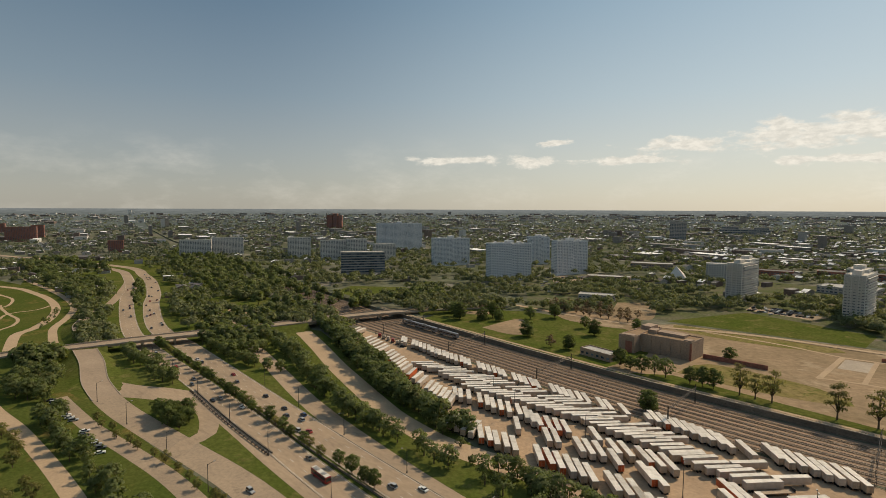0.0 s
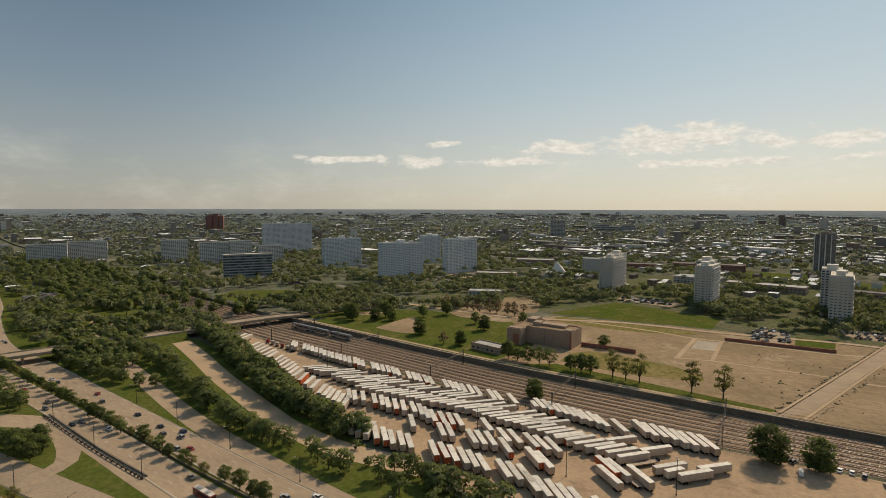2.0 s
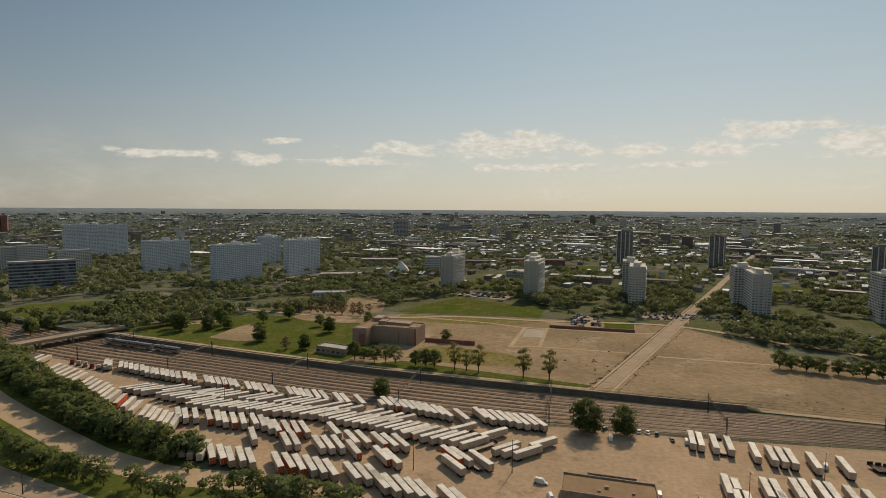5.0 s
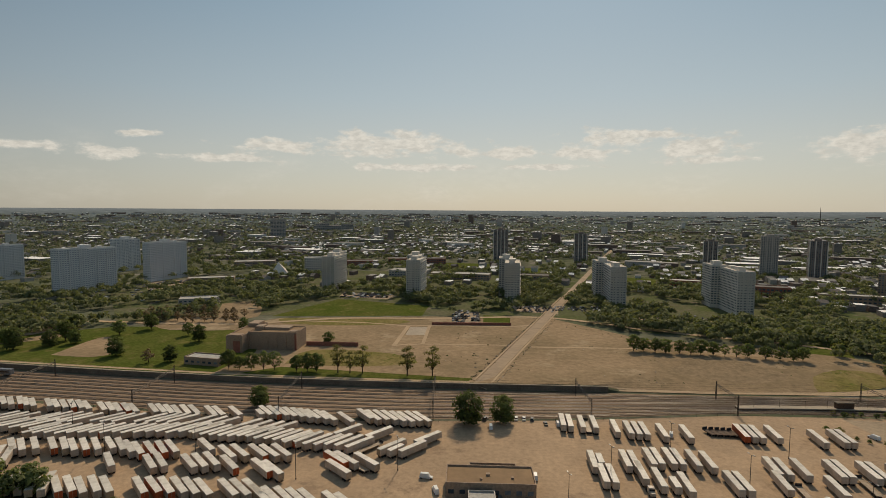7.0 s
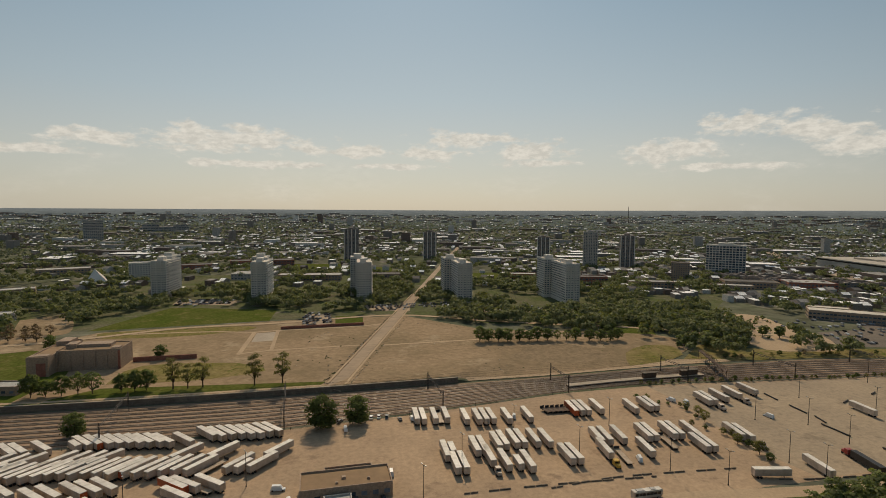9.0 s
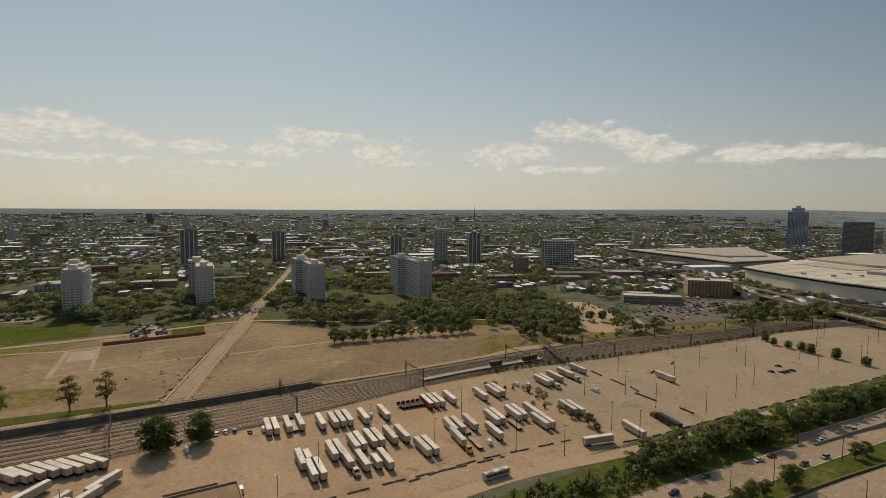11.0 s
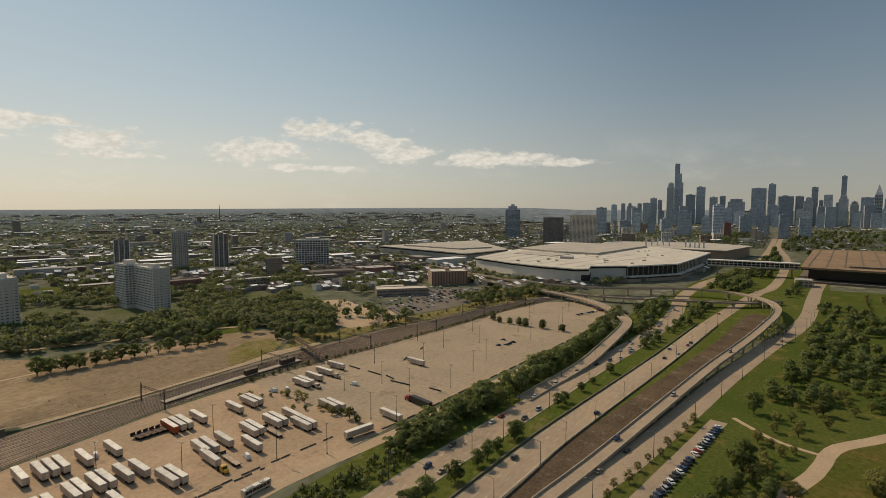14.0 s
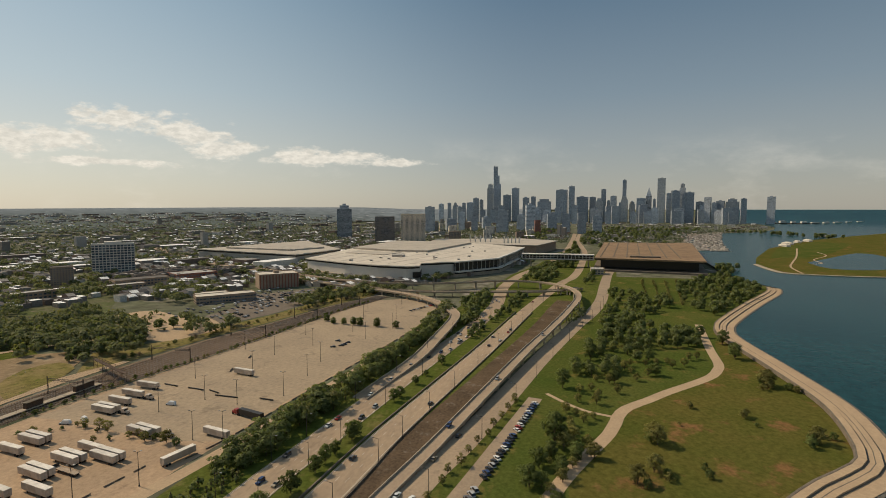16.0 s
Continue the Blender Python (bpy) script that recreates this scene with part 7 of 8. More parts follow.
# moored boats, too many to count
bv, bf = [], []
for _ in range(900):
    u, v = rng.random(), rng.random()
    x = 1420 + 1120 * u
    y = (-322 - 170 * u ** 1.2) - v * (70 + 110 * u) - 8
    L, w, h = rng.uniform(7, 14), rng.uniform(2.4, 4), rng.uniform(1.2, 2.6)
    a = rng.choice([0.1, 1.67]) + rng.uniform(-0.1, 0.1)
    c, s = math.cos(a), math.sin(a)
    b = len(bv)
    for p, q, z in ((-L / 2, -w / 2, 0.3), (L / 3, -w / 2, 0.3), (L / 2, 0, 0.3), (L / 3, w / 2, 0.3), (-L / 2, w / 2, 0.3), (-L / 2, -w / 2, h), (L / 3, -w / 2, h), (L / 2, 0, h), (L / 3, w / 2, h), (-L / 2, w / 2, h)):
        bv.append((x + p * c - q * s, y + p * s + q * c, z))
    bf.extend([(b + k, b + (k + 1) % 5, b + 5 + (k + 1) % 5, b + 5 + k) for k in range(5)] + [tuple(b + 5 + k for k in range(5))])
me = bpy.data.meshes.new("moored_boats")
me.from_pydata(bv, [], bf)
tagged(part("moored_boats", me, M_WHITE), "white boats moored in the harbour", "boats", kind="stuff")
pier_far = empty("breakwater", None, "long low breakwater with white pavilions", "breakwater", "", "structure")
part("mole", boxes((4020, 4040, -1980, -1350, 0.2, 6)), M_DKCONC, pier_far)
for k in range(9):
    y = -1380 - k * 66
    part("pavilion", boxes((4005, 4035, y - rng.uniform(12, 30), y + rng.uniform(8, 20), 5.8, rng.uniform(12, 24))), M_TOWERW, pier_far)

# ---------------------------------------------------------------- railway things
def gantry(x, label):
    y0, y1 = at_x(FENCE, x) - 0.5, at_x(WALL, x) - 8
    g = empty("catenary_gantry", pose(x, y0, 0), label, "gantry", "catenary gantries")
    w = y1 - y0
    for y in (0, w):
        bm = bmesh.new()
        for a in (-0.25, 0.25):
            for b in (-0.25, 0.25):
                rod(bm, (a, y + b, 0), (a * 0.7, y + b * 0.7, 11), 0.10, 0.08, 4)
        for k in range(9):
            box(bm, -0.25, 0.25, y - 0.25, y + 0.25, 0.6 + k * 1.2, 0.72 + k * 1.2)
        part("post", bm, M_DKSTEEL, g)
    bm = bmesh.new()
    for a in (-0.3, 0.3):
        for z in (8.6, 9.6):
            rod(bm, (a, 0, z), (a, w, z), 0.09, n=4)
    n = max(4, int(w / 2.2))
    for k in range(n):
        for a in (-0.3, 0.3):
            rod(bm, (a, w * k / n, 8.6 if k % 2 else 9.6), (a, w * (k + 1) / n, 9.6 if k % 2 else 8.6), 0.05, n=4)
    part("truss", bm, M_DKSTEEL, g)
    for k in range(4):
        bm = bmesh.new()
        y = w * (0.16 + 0.22 * k)
        rod(bm, (0, y, 8.6), (0, y, 6.6), 0.05, n=4)
        rod(bm, (0, y - 1.2, 7.0), (0, y, 8.4), 0.04, n=4)
        part("hanger", bm, M_DKSTEEL, g)


for x in (-330, -250, -168, -87, -7, 75, 154.5, 236, 308, 384, 460, 535):
    gantry(x, "dark lattice catenary gantry spanning the tracks")
for f in (0.2, 0.42, 0.64, 0.86):
    bm = bmesh.new()
    for p, q in zip(smooth_line(mid_line(f), 40), smooth_line(mid_line(f), 40)[1:]):
        if -420 < p.x < 560:
            rod(bm, (p.x, p.y, 6.6), (q.x, q.y, 6.6), 0.035, n=3)
            rod(bm, (p.x, p.y, 7.9), (q.x, q.y, 7.9), 0.035, n=3)
    tagged(part("overhead_wire", bm, M_DKSTEEL), "thin overhead railway wire", "wire", kind="structure")

plat = empty("station_platform", None, "long narrow station platform with dark shelters", "platform")
pline = smooth_line([(159, 279.5), (190, 280), (225, 279), (256, 277)], 10)
part("slab", ribbon_mesh(bmesh.new(), pline, 2.2, -2.2, 0.75, 0.5, lambda x, y: 0.0), M_CONC, plat)
part("side_wall", ribbon_mesh(bmesh.new(), pline, 2.0, -2.0, 0.0, 0.75, lambda x, y: 0.0), M_RUST, plat, "rust-stained platform wall")
for x, L in ((217, 9), (246, 12)):
    y = at_x([(190, 280), (225, 279), (256, 277)], x)
    hut = part("shelter", boxes((x - L / 2, x + L / 2, y - 1.3, y + 1.3, 1.25, 4.4)), M_RUST, plat, "brown boarded shelter")
    part("shelter_roof", boxes((x - L / 2 - 0.5, x + L / 2 + 0.5, y - 1.7, y + 1.7, 4.4, 4.7)), M_DKCONC, hut)
for x in (168, 182, 196, 208, 230):
    bm = bmesh.new()
    rod(bm, (x, 279.4, 1.2), (x, 279.4, 5.2), 0.08)
    part("lamp_post", bm, M_DKSTEEL, plat)
fb = empty("foot_bridge", None, "rusty brown lattice footbridge with stairs over the tracks", "bridge")
FB0, FB1 = Vector((262, 264, 6.4)), Vector((283, 309, 6.4))
along = (FB1 - FB0).normalized()
across = Vector((along.y, -along.x, 0))
deck_ = bmesh.new()
for p in [FB0 + along * k * 1.0 for k in range(50)]:
    box(deck_, -1.2, 1.2, -0.5, 0.5, 0, 0.18, Matrix.Translation(p) @ Matrix.Rotation(math.atan2(across.y, across.x), 4, "Z"))
part("walkway", deck_, M_RUST, fb)
for s in (-1, 1):
    bm = bmesh.new()
    a, b = FB0 + across * s * 1.3, FB1 + across * s * 1.3
    for z in (0.0, 1.9):
        rod(bm, a + Vector((0, 0, z)), b + Vector((0, 0, z)), 0.11, n=4)
    for k in range(20):
        p, q = a.lerp(b, k / 20), a.lerp(b, (k + 1) / 20)
        rod(bm, p, p + Vector((0, 0, 1.9)), 0.05, n=4)
        rod(bm, p, q + Vector((0, 0, 1.9)), 0.05, n=4)
    part("truss", bm, M_RUST, fb)
for u in (0.02, 0.32, 0.66, 0.98):
    p = FB0.lerp(FB1, u)
    bm = bmesh.new()
    for s in (-1, 1):
        rod(bm, (p.x + across.x * s * 1.2, p.y + across.y * s * 1.2, 0), (p.x + across.x * s * 1.2, p.y + across.y * s * 1.2, 6.4), 0.14, n=4)
        rod(bm, (p.x + across.x * s * 1.2, p.y + across.y * s * 1.2, 0.4), (p.x - across.x * s * 1.2, p.y - across.y * s * 1.2, 6.0), 0.07, n=4)
    part("leg", bm, M_RUST, fb)
for p, way in ((FB0, -1), (FB1, 1), (FB0.lerp(FB1, 0.32), -1)):
    bm = bmesh.new()
    for k in range(20):
        c = p + across * way * (1.6 + k * 0.42)
        box(bm, -0.9, 0.9, -0.22, 0.22, 0, 0.07, Matrix.Translation((c.x, c.y, 6.3 - k * 0.31)) @ Matrix.Rotation(math.atan2(along.y, along.x), 4, "Z"))
    for s in (-1, 1):
        q0, q1 = p + across * way * 1.4 + along * s * 0.9, p + across * way * 10.0 + along * s * 0.9
        rod(bm, (q0.x, q0.y, 7.3), (q1.x, q1.y, 1.2), 0.06, n=4)
        rod(bm, (q0.x, q0.y, 6.3), (q1.x, q1.y, 0.2), 0.09, n=4)
    part("stair", bm, M_RUST, fb)

M_SILVER = mat("stainless_coach", (0.34, 0.34, 0.35), (0.28, 0.28, 0.29), rough=0.4, metal=0.6, big=0.2)


def coach(m, label):
    c = empty("train_coach", m, label, "train", "train coaches")
    bm = bmesh.new()
    box(bm, -12.5, 12.5, -1.5, 1.5, 1.0, 4.6)
    bmesh.ops.bevel(bm, geom=bm.edges[:], offset=0.25, segments=2, affect="EDGES")
    part("body", bm, M_SILVER, c)
    for s in (-1, 1):
        part("window_band", boxes((-11.5, 11.5, s * 1.52 - 0.03, s * 1.52 + 0.03, 2.5, 3.5)), M_GLASSD, c)
        part("bogie", boxes((s * 8.5 - 1.4, s * 8.5 + 1.4, -1.1, 1.1, 0.25, 1.0)), M_FRAME, c)
    part("roof_unit", boxes((-6, -2, -0.8, 0.8, 4.6, 4.9)), M_HUB, c)
    return c


tl = smooth_line(mid_line(0.10 + 0.107 * 6), 5)
for x in (-342, -316, -290):
    p = min(tl, key=lambda q: abs(q.x - x))
    q = min(tl, key=lambda r_: abs(r_.x - x - 10))
    coach(pose(p.x, p.y, 0.35, 0, 0, math.degrees(math.atan2(q.y - p.y, q.x - p.x))), "stainless commuter train coach on the tracks")

# ---------------------------------------------------------------- lamps, barriers, markings
def lamp_proto(name, h, arm, label, arms=1):
    t = empty(name, None, label, "street lamp", name.replace("_", " ") + "s")
    bm = bmesh.new()
    rod(bm, (0, 0, 0), (0, 0, h), 0.16, 0.09, 6)
    rod(bm, (0, 0, 0), (0, 0, 0.6), 0.28, 0.24, 6)
    part("pole", bm, M_DKSTEEL, t)
    for k in range(arms):
        s = 1 if k == 0 else -1
        bm = bmesh.new()
        rod(bm, (0, 0, h - 0.3), (0, s * arm, h + 0.3), 0.07, 0.05, 5)
        arm_ = part("arm", bm, M_DKSTEEL, t)
        part("lamp_head", boxes((-0.2, 0.2, s * arm - 0.45, s * arm + 0.45, h + 0.2, h + 0.42)), M_HUB, arm_)
    return t


LAMP = lamp_proto("highway_lamp", 11, 2.6, "dark highway lamp post with curved arm")
MASTL = lamp_proto("yard_lamp", 14, 1.2, "tall dark yard floodlight pole", 2)
for pts, off, step, x0, x1, face in ((LSD_SB, 9.2, 46, -420, 620, 180), (LSD_NB, -8.0, 46, -420, 620, 0), (LSD_SB, -9.4, 62, 60, 560, 0), ([(-363, 86), (-236, 89), (-60, 86), (60, 78), (183, 56), (286, 33), (378, 15), (483, -9), (560, -29), (760, -55)], -8, 40, -360, 640, 0)):
    line = smooth_line(pts, step)
    for (x, y) in offset_line(line, off):
        if x0 < x < x1:
            place(LAMP, x, y, face)
for x, y in ((148, 175), (163, 160), (249, 197), (206, 154), (203, 168), (265, 157), (301, 161), (247, 175), (228, 209), (348, 238), (369, 192), (332, 167), (-20, 208), (-60, 200), (66, 202), (100, 226), (118, 196), (-107, 214), (-150, 220), (280, 228), (300, 200), (340, 208), (400, 215), (420, 180), (440, 150), (400, 160), (470, 190), (480, 160), (520, 205), (530, 170), (560, 180), (150, 222), (44, 180), (-235, 250), (-180, 242)):
    place(MASTL, x, y, 20)

bars = empty("median_barrier", None, "concrete median barrier between carriageways", "barrier", "", "structure")
for pts in ([(-480, 156), (-432, 149), (-351, 142.5), (-251, 132.5), (-196, 127), (-150, 123.5), (0, 113.5), (120, 104)], [(130, 97.5), (165, 95), (228, 89.5), (300, 79.5), (400, 65.5), (540, 49)], [(-311, 123.5), (-249, 116.6), (-205, 113.5)], [(150, 80), (190, 76.5), (228, 73.5), (300, 63.5), (400, 49.5), (540, 32)]):
    part("barrier", ribbon_mesh(bmesh.new(), smooth_line(pts, 9), 0.3, -0.3, 0.0, 0.85), M_DKCONC, bars)
guard = empty("guard_rail", None, "ladder-like steel guard rail on the ramp", "guard rail", "", "structure")
gl = smooth_line([(-311, 121), (-249, 114.4), (-205, 111.4)], 4)
part("beam", ribbon_mesh(bmesh.new(), gl, 0.12, -0.12, 0.5, 0.35), M_DKSTEEL, guard)
for q in gl:
    part("post", boxes((q.x - 0.1, q.x + 0.1, q.y - 0.6, q.y + 0.6, 0.0, 0.95)), M_DKSTEEL, guard)

# kerbs along the lawns
kerbs = empty("kerb", None, "pale concrete kerb beside the lawns", "kerb", "", "structure")
for pts, off in ((LSD_SB[6:18], 7.9), (LSD_SB[6:18], -7.9), (LSD_NB[6:18], 6.9), (LSD_NB[6:18], -6.9)):
    part("kerb_stone", ribbon_mesh(bmesh.new(), smooth_line(pts, 10), off + 0.15, off - 0.15, 0.0, 0.2), M_CONC, kerbs)

# painted lines
paint = empty("lane_markings", None, "white painted lane lines on the carriageways", "markings", "", "structure")
for pts, edges, lanes in ((LSD_SB[5:19], (7.3, -7.3), (3.6, 0.0, -3.6)), (LSD_NB[5:19], (6.3, -6.3), (2.1, -2.1))):
    line = smooth_line(pts, 3.05)
    for off in edges:
        part("edge_line", ribbon_mesh(bmesh.new(), line[::3], off + 0.09, off - 0.09, 0.085), M_PAINT, paint)
    bm = bmesh.new()
    for off in lanes:
        for i in range(0, len(line) - 2, 4):
            if abs(line[i].x) < 620:
                ribbon_mesh(bm, line[i:i + 2], off + 0.09, off - 0.09, 0.085)
    part("dashes", bm, M_PAINT, paint)["kind"] = "stuff"

# concrete wheel stops and low fences in the yard
fence = empty("yard_fence", None, "low dark fence along the yard edge", "fence", "", "structure")
for pts in ([(94, 176), (127, 176.5), (177, 170)], [(60, 181), (94, 178.5), (140, 173)], [(186, 158), (213, 152.5), (270, 147.5), (375, 136.5), (498, 126)]):
    line = smooth_line(pts, 4.0)
    for i, q in enumerate(line):
        if i % 3 != 2:
            a = line[min(i + 1, len(line) - 1)] - q
            if a.length > 0.1:
                bm = bmesh.new()
                box(bm, 0.2, a.length - 0.2, -0.2, 0.2, 0.0, 0.55, Matrix.Translation((q.x, q.y, 0.05)) @ Matrix.Rotation(math.atan2(a.y, a.x), 4, "Z"))
                part("barrier_block", bm, M_DKCONC, fence)
track_fence = smooth_line([(x, at_x(FENCE, x) - 1.5) for x in (-340, -231, -138, -40, 56, 154, 225, 318, 385, 500)], 12)
tf_ = empty("track_fence", None, "thin wire fence between yard and tracks", "fence", "", "structure")
for z_ in (0.4, 1.0, 1.6):
    part("wire", ribbon_mesh(bmesh.new(), track_fence, 0.03, -0.03, z_, 0.06), M_DKSTEEL, tf_)
post_ = None
for q in track_fence:
    post_ = part("post", post_ or boxes((-0.07, 0.07, -0.07, 0.07, 0, 1.75)), M_DKSTEEL, tf_, loc=(q.x, q.y, 0)).data
for x, y, L, a in ((264.9, 233, 11, -100), (262.6, 214, 12, -98), (255.6, 188, 15, -92), (261, 200, 9, -110), (256.8, 163, 9, -96), (300, 216, 7, 20), (330, 222, 6, 20)):
    t = empty("traffic_barrier", pose(x, y, 0.05, 0, 0, a), "row of low dark barriers on the yard", "barrier", "yard barriers")
    part("beam", boxes((-L / 2, L / 2, -0.3, 0.3, 0.25, 0.8)), M_DKSTEEL, t)
    for s in (-1, 1):
        part("foot", boxes((s * L * 0.4 - 0.3, s * L * 0.4 + 0.3, -0.4, 0.4, 0, 0.25)), M_DKCONC, t)

# ---------------------------------------------------------------- cars
M_CARS = [mat("car_" + n, c, rough=0.3, spec=0.6, fine=2, fine_amount=0.04) for n, c in (("white", (0.75, 0.74, 0.71)), ("silver", (0.42, 0.42, 0.42)), ("black", (0.025, 0.025, 0.027)), ("grey", (0.12, 0.12, 0.125)), ("red", (0.35, 0.03, 0.025)), ("blue", (0.03, 0.06, 0.16)), ("tan", (0.36, 0.29, 0.20)))]
NAMES = ("white", "silver", "black", "dark grey", "red", "dark blue", "tan")
CARS = [car(m, f"{n} {'saloon car' if k % 2 == 0 else 'sport utility car'} on sunlit concrete", "sedan" if k % 2 == 0 else "suv") for k, (m, n) in enumerate(zip(M_CARS, NAMES))]
VAN = car(M_CARS[0], "white delivery van parked on the yard", "van")
MIX = [0, 0, 1, 1, 2, 2, 3, 3, 4, 5, 6]


def traffic(pts, lanes, n, x0, x1, back):
    line = [q for q in smooth_line(pts, 5) if x0 < q.x < x1]
    for _ in range(n):
        i = rng.randrange(1, len(line) - 1)
        d = line[i + 1] - line[i - 1]
        d = Vector((d.x, d.y)).normalized()
        off = rng.choice(lanes)
        place(CARS[rng.choice(MIX)], line[i].x - d.y * off, line[i].y + d.x * off, math.degrees(math.atan2(d.y, d.x)) + (180 if back else 0), 0.1)


traffic(LSD_SB, (5.4, 1.8, -1.8, -5.4), 62, -420, 640, True)
traffic(LSD_SB, (5, 1.7, -1.7, -5), 20, -940, -480, True)
traffic(LSD_NB, (4.2, 0, -4.2), 24, -420, 640, False)
traffic(LSD_NB, (3, -3), 8, -850, -480, False)
traffic([(-455, 104), (-363, 86), (-236, 89), (-60, 86), (60, 78), (183, 56), (286, 33), (378, 15), (483, -9)], (3, -3), 9, -440, 500, False)
for x, y, h in ((240, 53.5, 170), (310, 39, 170), (420, 16.5, 168), (540, -4, 168)):
    place(CARS[MIX[int(x) % 11]], x, y, h, float(np.interp(x, [172, 275, 375, 490, 590], [0.7, 3.3, 5.5, 7.5, 8.9])))
for k in range(40):
    x = 152 + k * 3.4
    if k in (12, 13, 27):
        continue
    y = at_x([(120, 47), (185, 33), (232, 24), (294, 13)], x)
    place(CARS[rng.choice(MIX)], x, y, 40 + rng.uniform(-3, 3), 0.12)
for k in range(16):
    place(CARS[rng.choice(MIX)], -352 + k * 5.2 + (14 if k > 8 else 0), 62 + 0.4 * (k % 5), 75 + rng.uniform(-4, 4), 0.1)
for x, y, h in ((36, 262, 80), (40, 262, 82), (44, 261, 78), (20, 261, 60), (56, 255, 85), (50, 256, 90), (22, 251, 88), (8, 204, 10), (36, 203, 85), (30, 186, 90), (20, 187, 88), (-8, 202, -10), (113, 240, 95)):
    place(VAN if rng.random() < 0.35 else CARS[rng.choice(MIX)], x, y, h)
for k in range(6):
    place(K_RED if k % 3 == 0 else K_WHITE, -330 + k * 7, 283 - k * 1.4, 130)
BARE = trailer("bare_chassis", M_RUST, M_RUST, "bare brown trailer chassis standing in a close row", 6.5, boxy=False)
for k in range(5):
    place(BARE, 128 + k * 2.8, 243.2 - k * 0.3, 102)
for x, y in ((369, 174.7), (387, 179), (374, 170), (378, 169.4), (384, 168.8)):
    place(CARS[2 if x > 340 else 0], x, y, 100)
for k in range(9):
    place(CARS[rng.choice(MIX)], 520 + k * 5.5, 158 - 2.2 * k + rng.uniform(-1, 1), 60)
VAN_AT = [(142, 187), (-4, 192), (108, 244), (204, 243), (210, 238)]
for x, y in VAN_AT:
    place(VAN, x, y, rng.uniform(60, 110))
BUS_A = bus(M_WHITE, "white coach parked at the yard gate")
BUS_B = bus(M_REDP, "red city bus with white roof on the highway")
place(BUS_A, 126, 161, -3)
place(BUS_B, -171, 115.5, -5, 0.1)
RV = car(M_CARS[0], "white camper van standing alone on the yard", "van")
place(RV, 238, 210, 95)

# parked cars of the far car parks, too small to pick apart
pv, pf = [], []
for _ in range(760):
    zone = rng.choice([((440, 305), (600, 345)), ((500, 330), (600, 385)), ((6, 480), (31, 528)), ((-400, 670), (-370, 735)), ((185, 490), (250, 512)), ((74, 530), (112, 562)), ((-128, 606), (-70, 640)), ((430, 300), (635, 390)), ((430, 300), (635, 390)), ((100, 540), (165, 560)), ((330, 470), (392, 500)), ((-420, 560), (-300, 700)), ((640, 430), (760, 560))])
    x, y = rng.uniform(zone[0][0], zone[1][0]), rng.uniform(zone[0][1], zone[1][1])
    x, y = round(x / 3) * 3, round(y / 9) * 9
    z, a = ground_z(x, y) + 0.12, -0.4
    c, s, b = math.cos(a), math.sin(a), len(pv)
    for L, w, z0 in ((2.2, 0.9, 0.3), (2.2, 0.9, 0.9), (1.2, 0.7, 1.45)):
        pv.extend([(x + u * w * c - v * L * s, y + u * w * s + v * L * c, z + z0) for u, v in ((-1, -1), (1, -1), (1, 1), (-1, 1))])
    for r in (0, 4):
        pf.extend([(b + r + k, b + r + (k + 1) % 4, b + r + 4 + (k + 1) % 4, b + r + 4 + k) for k in range(4)])
    pf.append((b + 8, b + 9, b + 10, b + 11))
me = bpy.data.meshes.new("car_park_rows")
me.from_pydata(pv, [], pf)
tagged(part("car_park_rows", me, island_mat("far_car_paint", [(0.6, 0.6, 0.58), (0.04, 0.04, 0.04), (0.3, 0.3, 0.3), (0.12, 0.12, 0.13), (0.2, 0.19, 0.18), (0.7, 0.69, 0.66)], rough=0.35)), "rows of parked cars in the car parks", "cars", kind="stuff")
# mast
bm = bmesh.new()
rod(bm, (0, 0, 0), (0, 0, 95), 3.0, 0.8, 6)
mast = empty("radio_mast", pose(1838 * 0.98, 2596 * 0.98, ground_z(1801, 2544)), "thin dark radio mast over the town", "mast")
part("shaft", bm, M_DKSTEEL, mast)

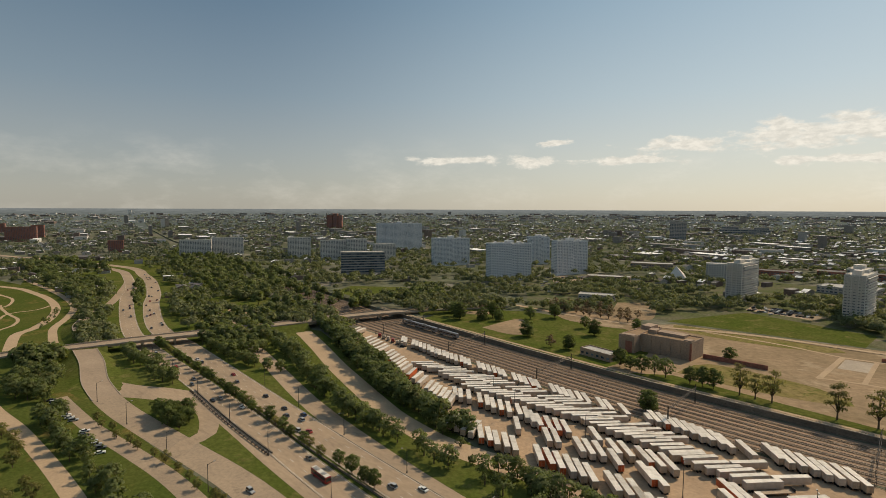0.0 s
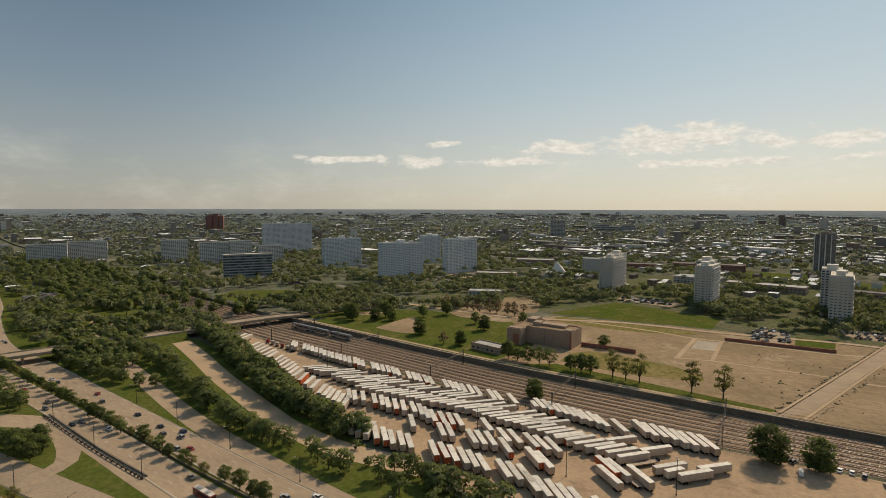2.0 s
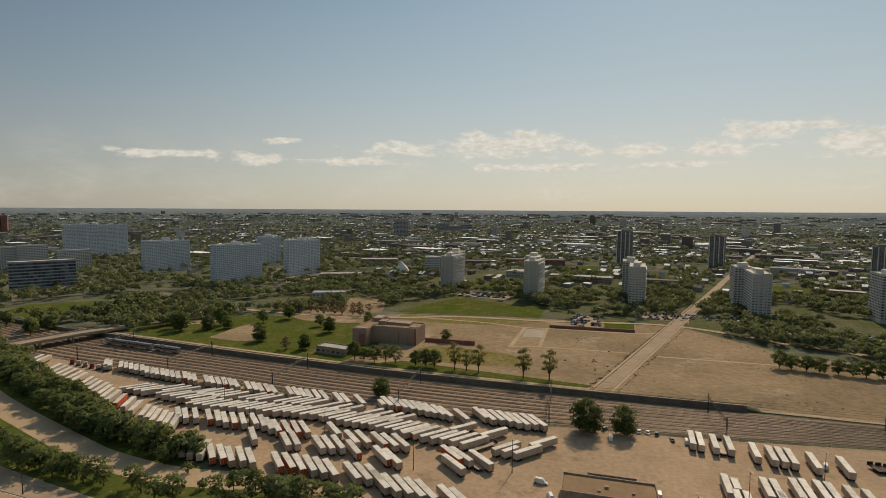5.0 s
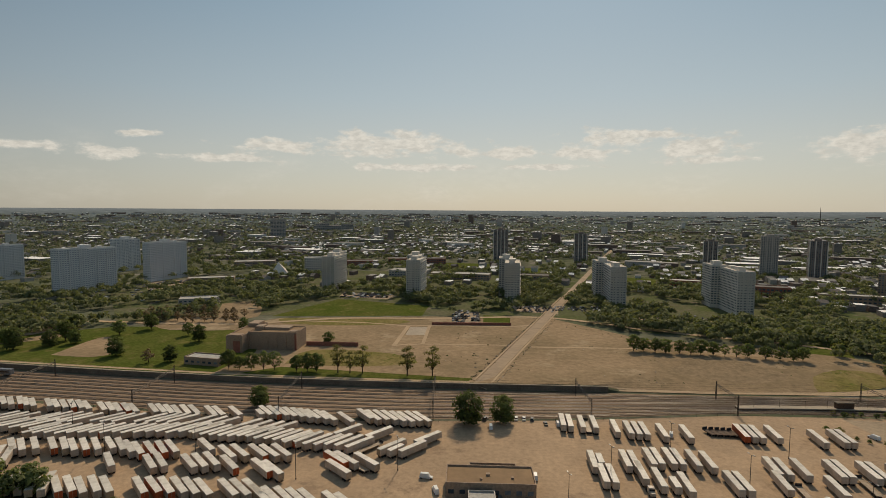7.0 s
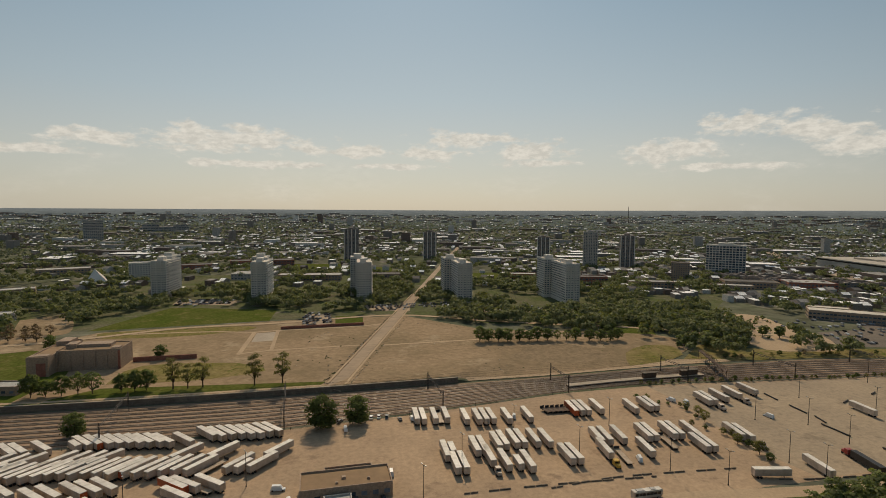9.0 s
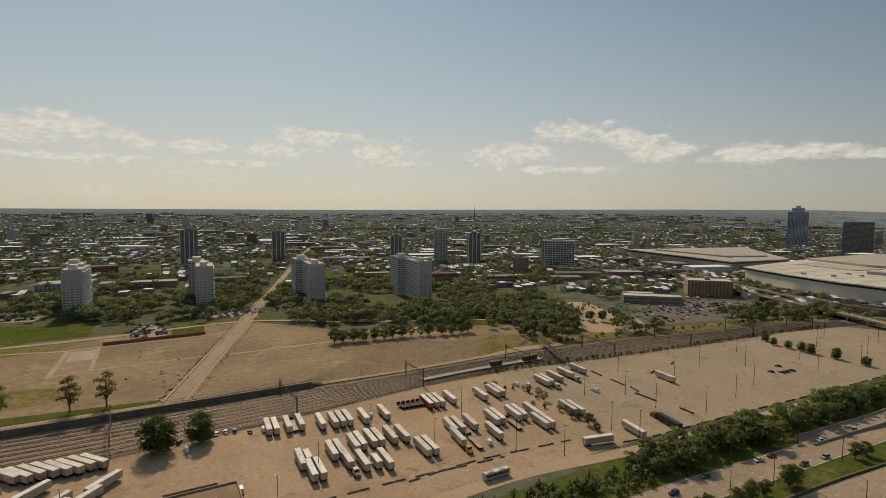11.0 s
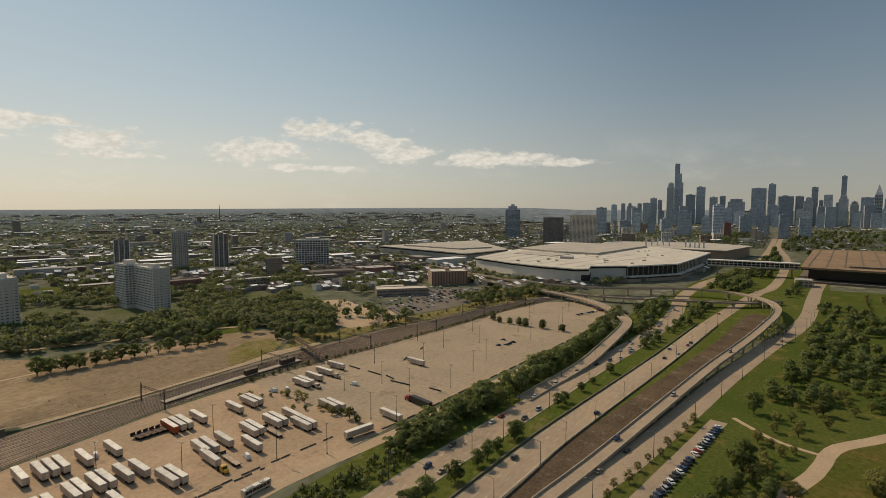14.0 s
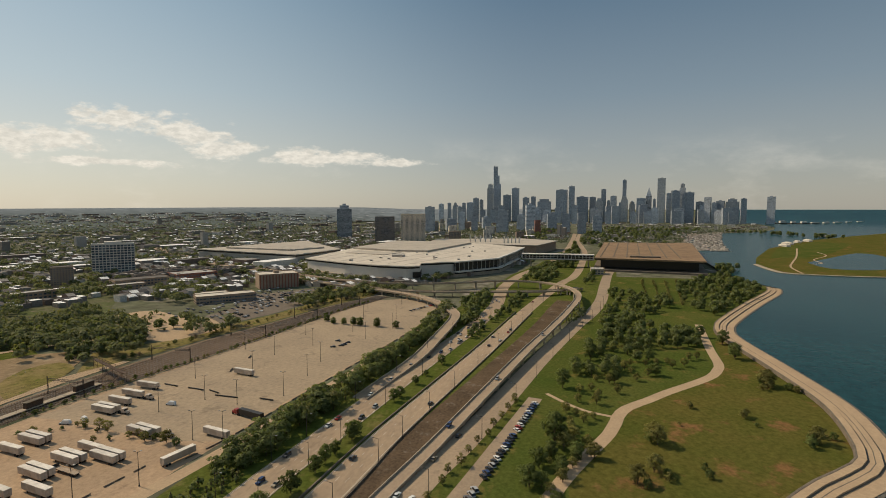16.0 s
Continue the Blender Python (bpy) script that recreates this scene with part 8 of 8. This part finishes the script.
# the plain towards the horizon, behind everything else: a glowing sheet with painted haze
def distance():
    m = bpy.data.materials.new("hazy_glow_plain")
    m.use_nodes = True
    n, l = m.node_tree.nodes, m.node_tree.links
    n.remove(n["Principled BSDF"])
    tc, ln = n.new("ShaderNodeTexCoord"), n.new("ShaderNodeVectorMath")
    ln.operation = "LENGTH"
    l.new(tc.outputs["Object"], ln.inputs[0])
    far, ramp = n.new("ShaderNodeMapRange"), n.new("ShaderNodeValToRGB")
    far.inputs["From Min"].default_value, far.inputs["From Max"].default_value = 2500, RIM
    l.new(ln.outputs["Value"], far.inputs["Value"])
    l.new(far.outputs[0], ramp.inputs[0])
    # the glow pales outwards, painting in the thickening air
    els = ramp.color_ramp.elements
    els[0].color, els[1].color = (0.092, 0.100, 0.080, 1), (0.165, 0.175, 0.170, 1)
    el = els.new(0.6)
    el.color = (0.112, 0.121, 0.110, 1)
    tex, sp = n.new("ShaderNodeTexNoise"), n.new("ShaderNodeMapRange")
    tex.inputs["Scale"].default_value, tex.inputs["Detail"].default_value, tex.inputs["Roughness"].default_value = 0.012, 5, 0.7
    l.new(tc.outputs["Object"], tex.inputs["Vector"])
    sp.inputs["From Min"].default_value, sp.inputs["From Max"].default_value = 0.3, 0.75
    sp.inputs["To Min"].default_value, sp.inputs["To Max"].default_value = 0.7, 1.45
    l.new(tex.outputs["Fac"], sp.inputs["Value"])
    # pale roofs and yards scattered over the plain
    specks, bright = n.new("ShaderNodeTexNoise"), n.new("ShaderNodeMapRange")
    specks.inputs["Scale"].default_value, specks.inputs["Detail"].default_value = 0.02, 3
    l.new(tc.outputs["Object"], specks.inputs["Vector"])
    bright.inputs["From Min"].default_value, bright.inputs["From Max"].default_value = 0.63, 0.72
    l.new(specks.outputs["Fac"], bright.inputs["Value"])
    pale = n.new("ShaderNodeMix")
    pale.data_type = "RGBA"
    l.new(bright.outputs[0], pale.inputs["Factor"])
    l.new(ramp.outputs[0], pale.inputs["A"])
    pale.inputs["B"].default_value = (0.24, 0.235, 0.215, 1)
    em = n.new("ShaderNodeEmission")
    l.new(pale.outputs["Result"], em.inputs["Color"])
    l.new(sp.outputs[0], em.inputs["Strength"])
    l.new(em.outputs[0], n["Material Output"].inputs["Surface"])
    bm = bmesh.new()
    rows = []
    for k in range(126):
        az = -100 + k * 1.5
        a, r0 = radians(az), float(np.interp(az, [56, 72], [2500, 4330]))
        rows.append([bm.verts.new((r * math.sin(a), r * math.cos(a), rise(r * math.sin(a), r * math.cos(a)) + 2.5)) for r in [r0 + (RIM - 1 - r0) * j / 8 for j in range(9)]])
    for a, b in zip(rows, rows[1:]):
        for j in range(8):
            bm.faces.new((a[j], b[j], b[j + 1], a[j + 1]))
    tagged(part("backdrop", bm, m), "backdrop plain glowing with painted blue-grey haze", "backdrop", kind="structure")


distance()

# broken concrete and dry brush scattered over the vacant lots
rv, rf = [], []
for k in range(620):
    if k < 240:
        u, s = rng.random(), rng.choice((-8.2, 8.2))
        x, y = 22 + 76 * u + s * 0.93, 311 + 192 * u - s * 0.36
    else:
        x, y = rng.uniform(-40, 280), rng.uniform(312, 470)
        if not (inside([(32, 312), (96, 309), (225, 306), (300, 340), (215, 400), (104, 480)], x, y) or inside([(-40, 330), (20, 314), (80, 470), (-30, 480)], x, y)):
            continue
        if math.sin(x / 17) + math.sin(y / 11 + x / 29) < 0.4:
            continue
    x, y = x + rng.gauss(0, 0.7), y + rng.gauss(0, 0.7)
    z, r, h = ground_z(x, y) + 0.25, rng.uniform(0.3, 1.1), rng.uniform(0.2, 0.7)
    b, a0 = len(rv), rng.uniform(0, 3)
    rv.extend([(x + r * rng.uniform(0.7, 1.2) * math.cos(a0 + j * 1.26), y + r * rng.uniform(0.7, 1.2) * math.sin(a0 + j * 1.26), z - 0.1) for j in range(5)] + [(x, y, z + h)])
    rf.extend([(b + j, b + (j + 1) % 5, b + 5) for j in range(5)])
me = bpy.data.meshes.new("rubble")
me.from_pydata(rv, [], rf)
tagged(part("rubble", me, island_mat("rubble_tones", [(0.34, 0.29, 0.23), (0.14, 0.11, 0.07), (0.10, 0.10, 0.04), (0.24, 0.19, 0.14), (0.16, 0.13, 0.07)])), "broken concrete and dry brush on the vacant lots", "rubble", kind="stuff")
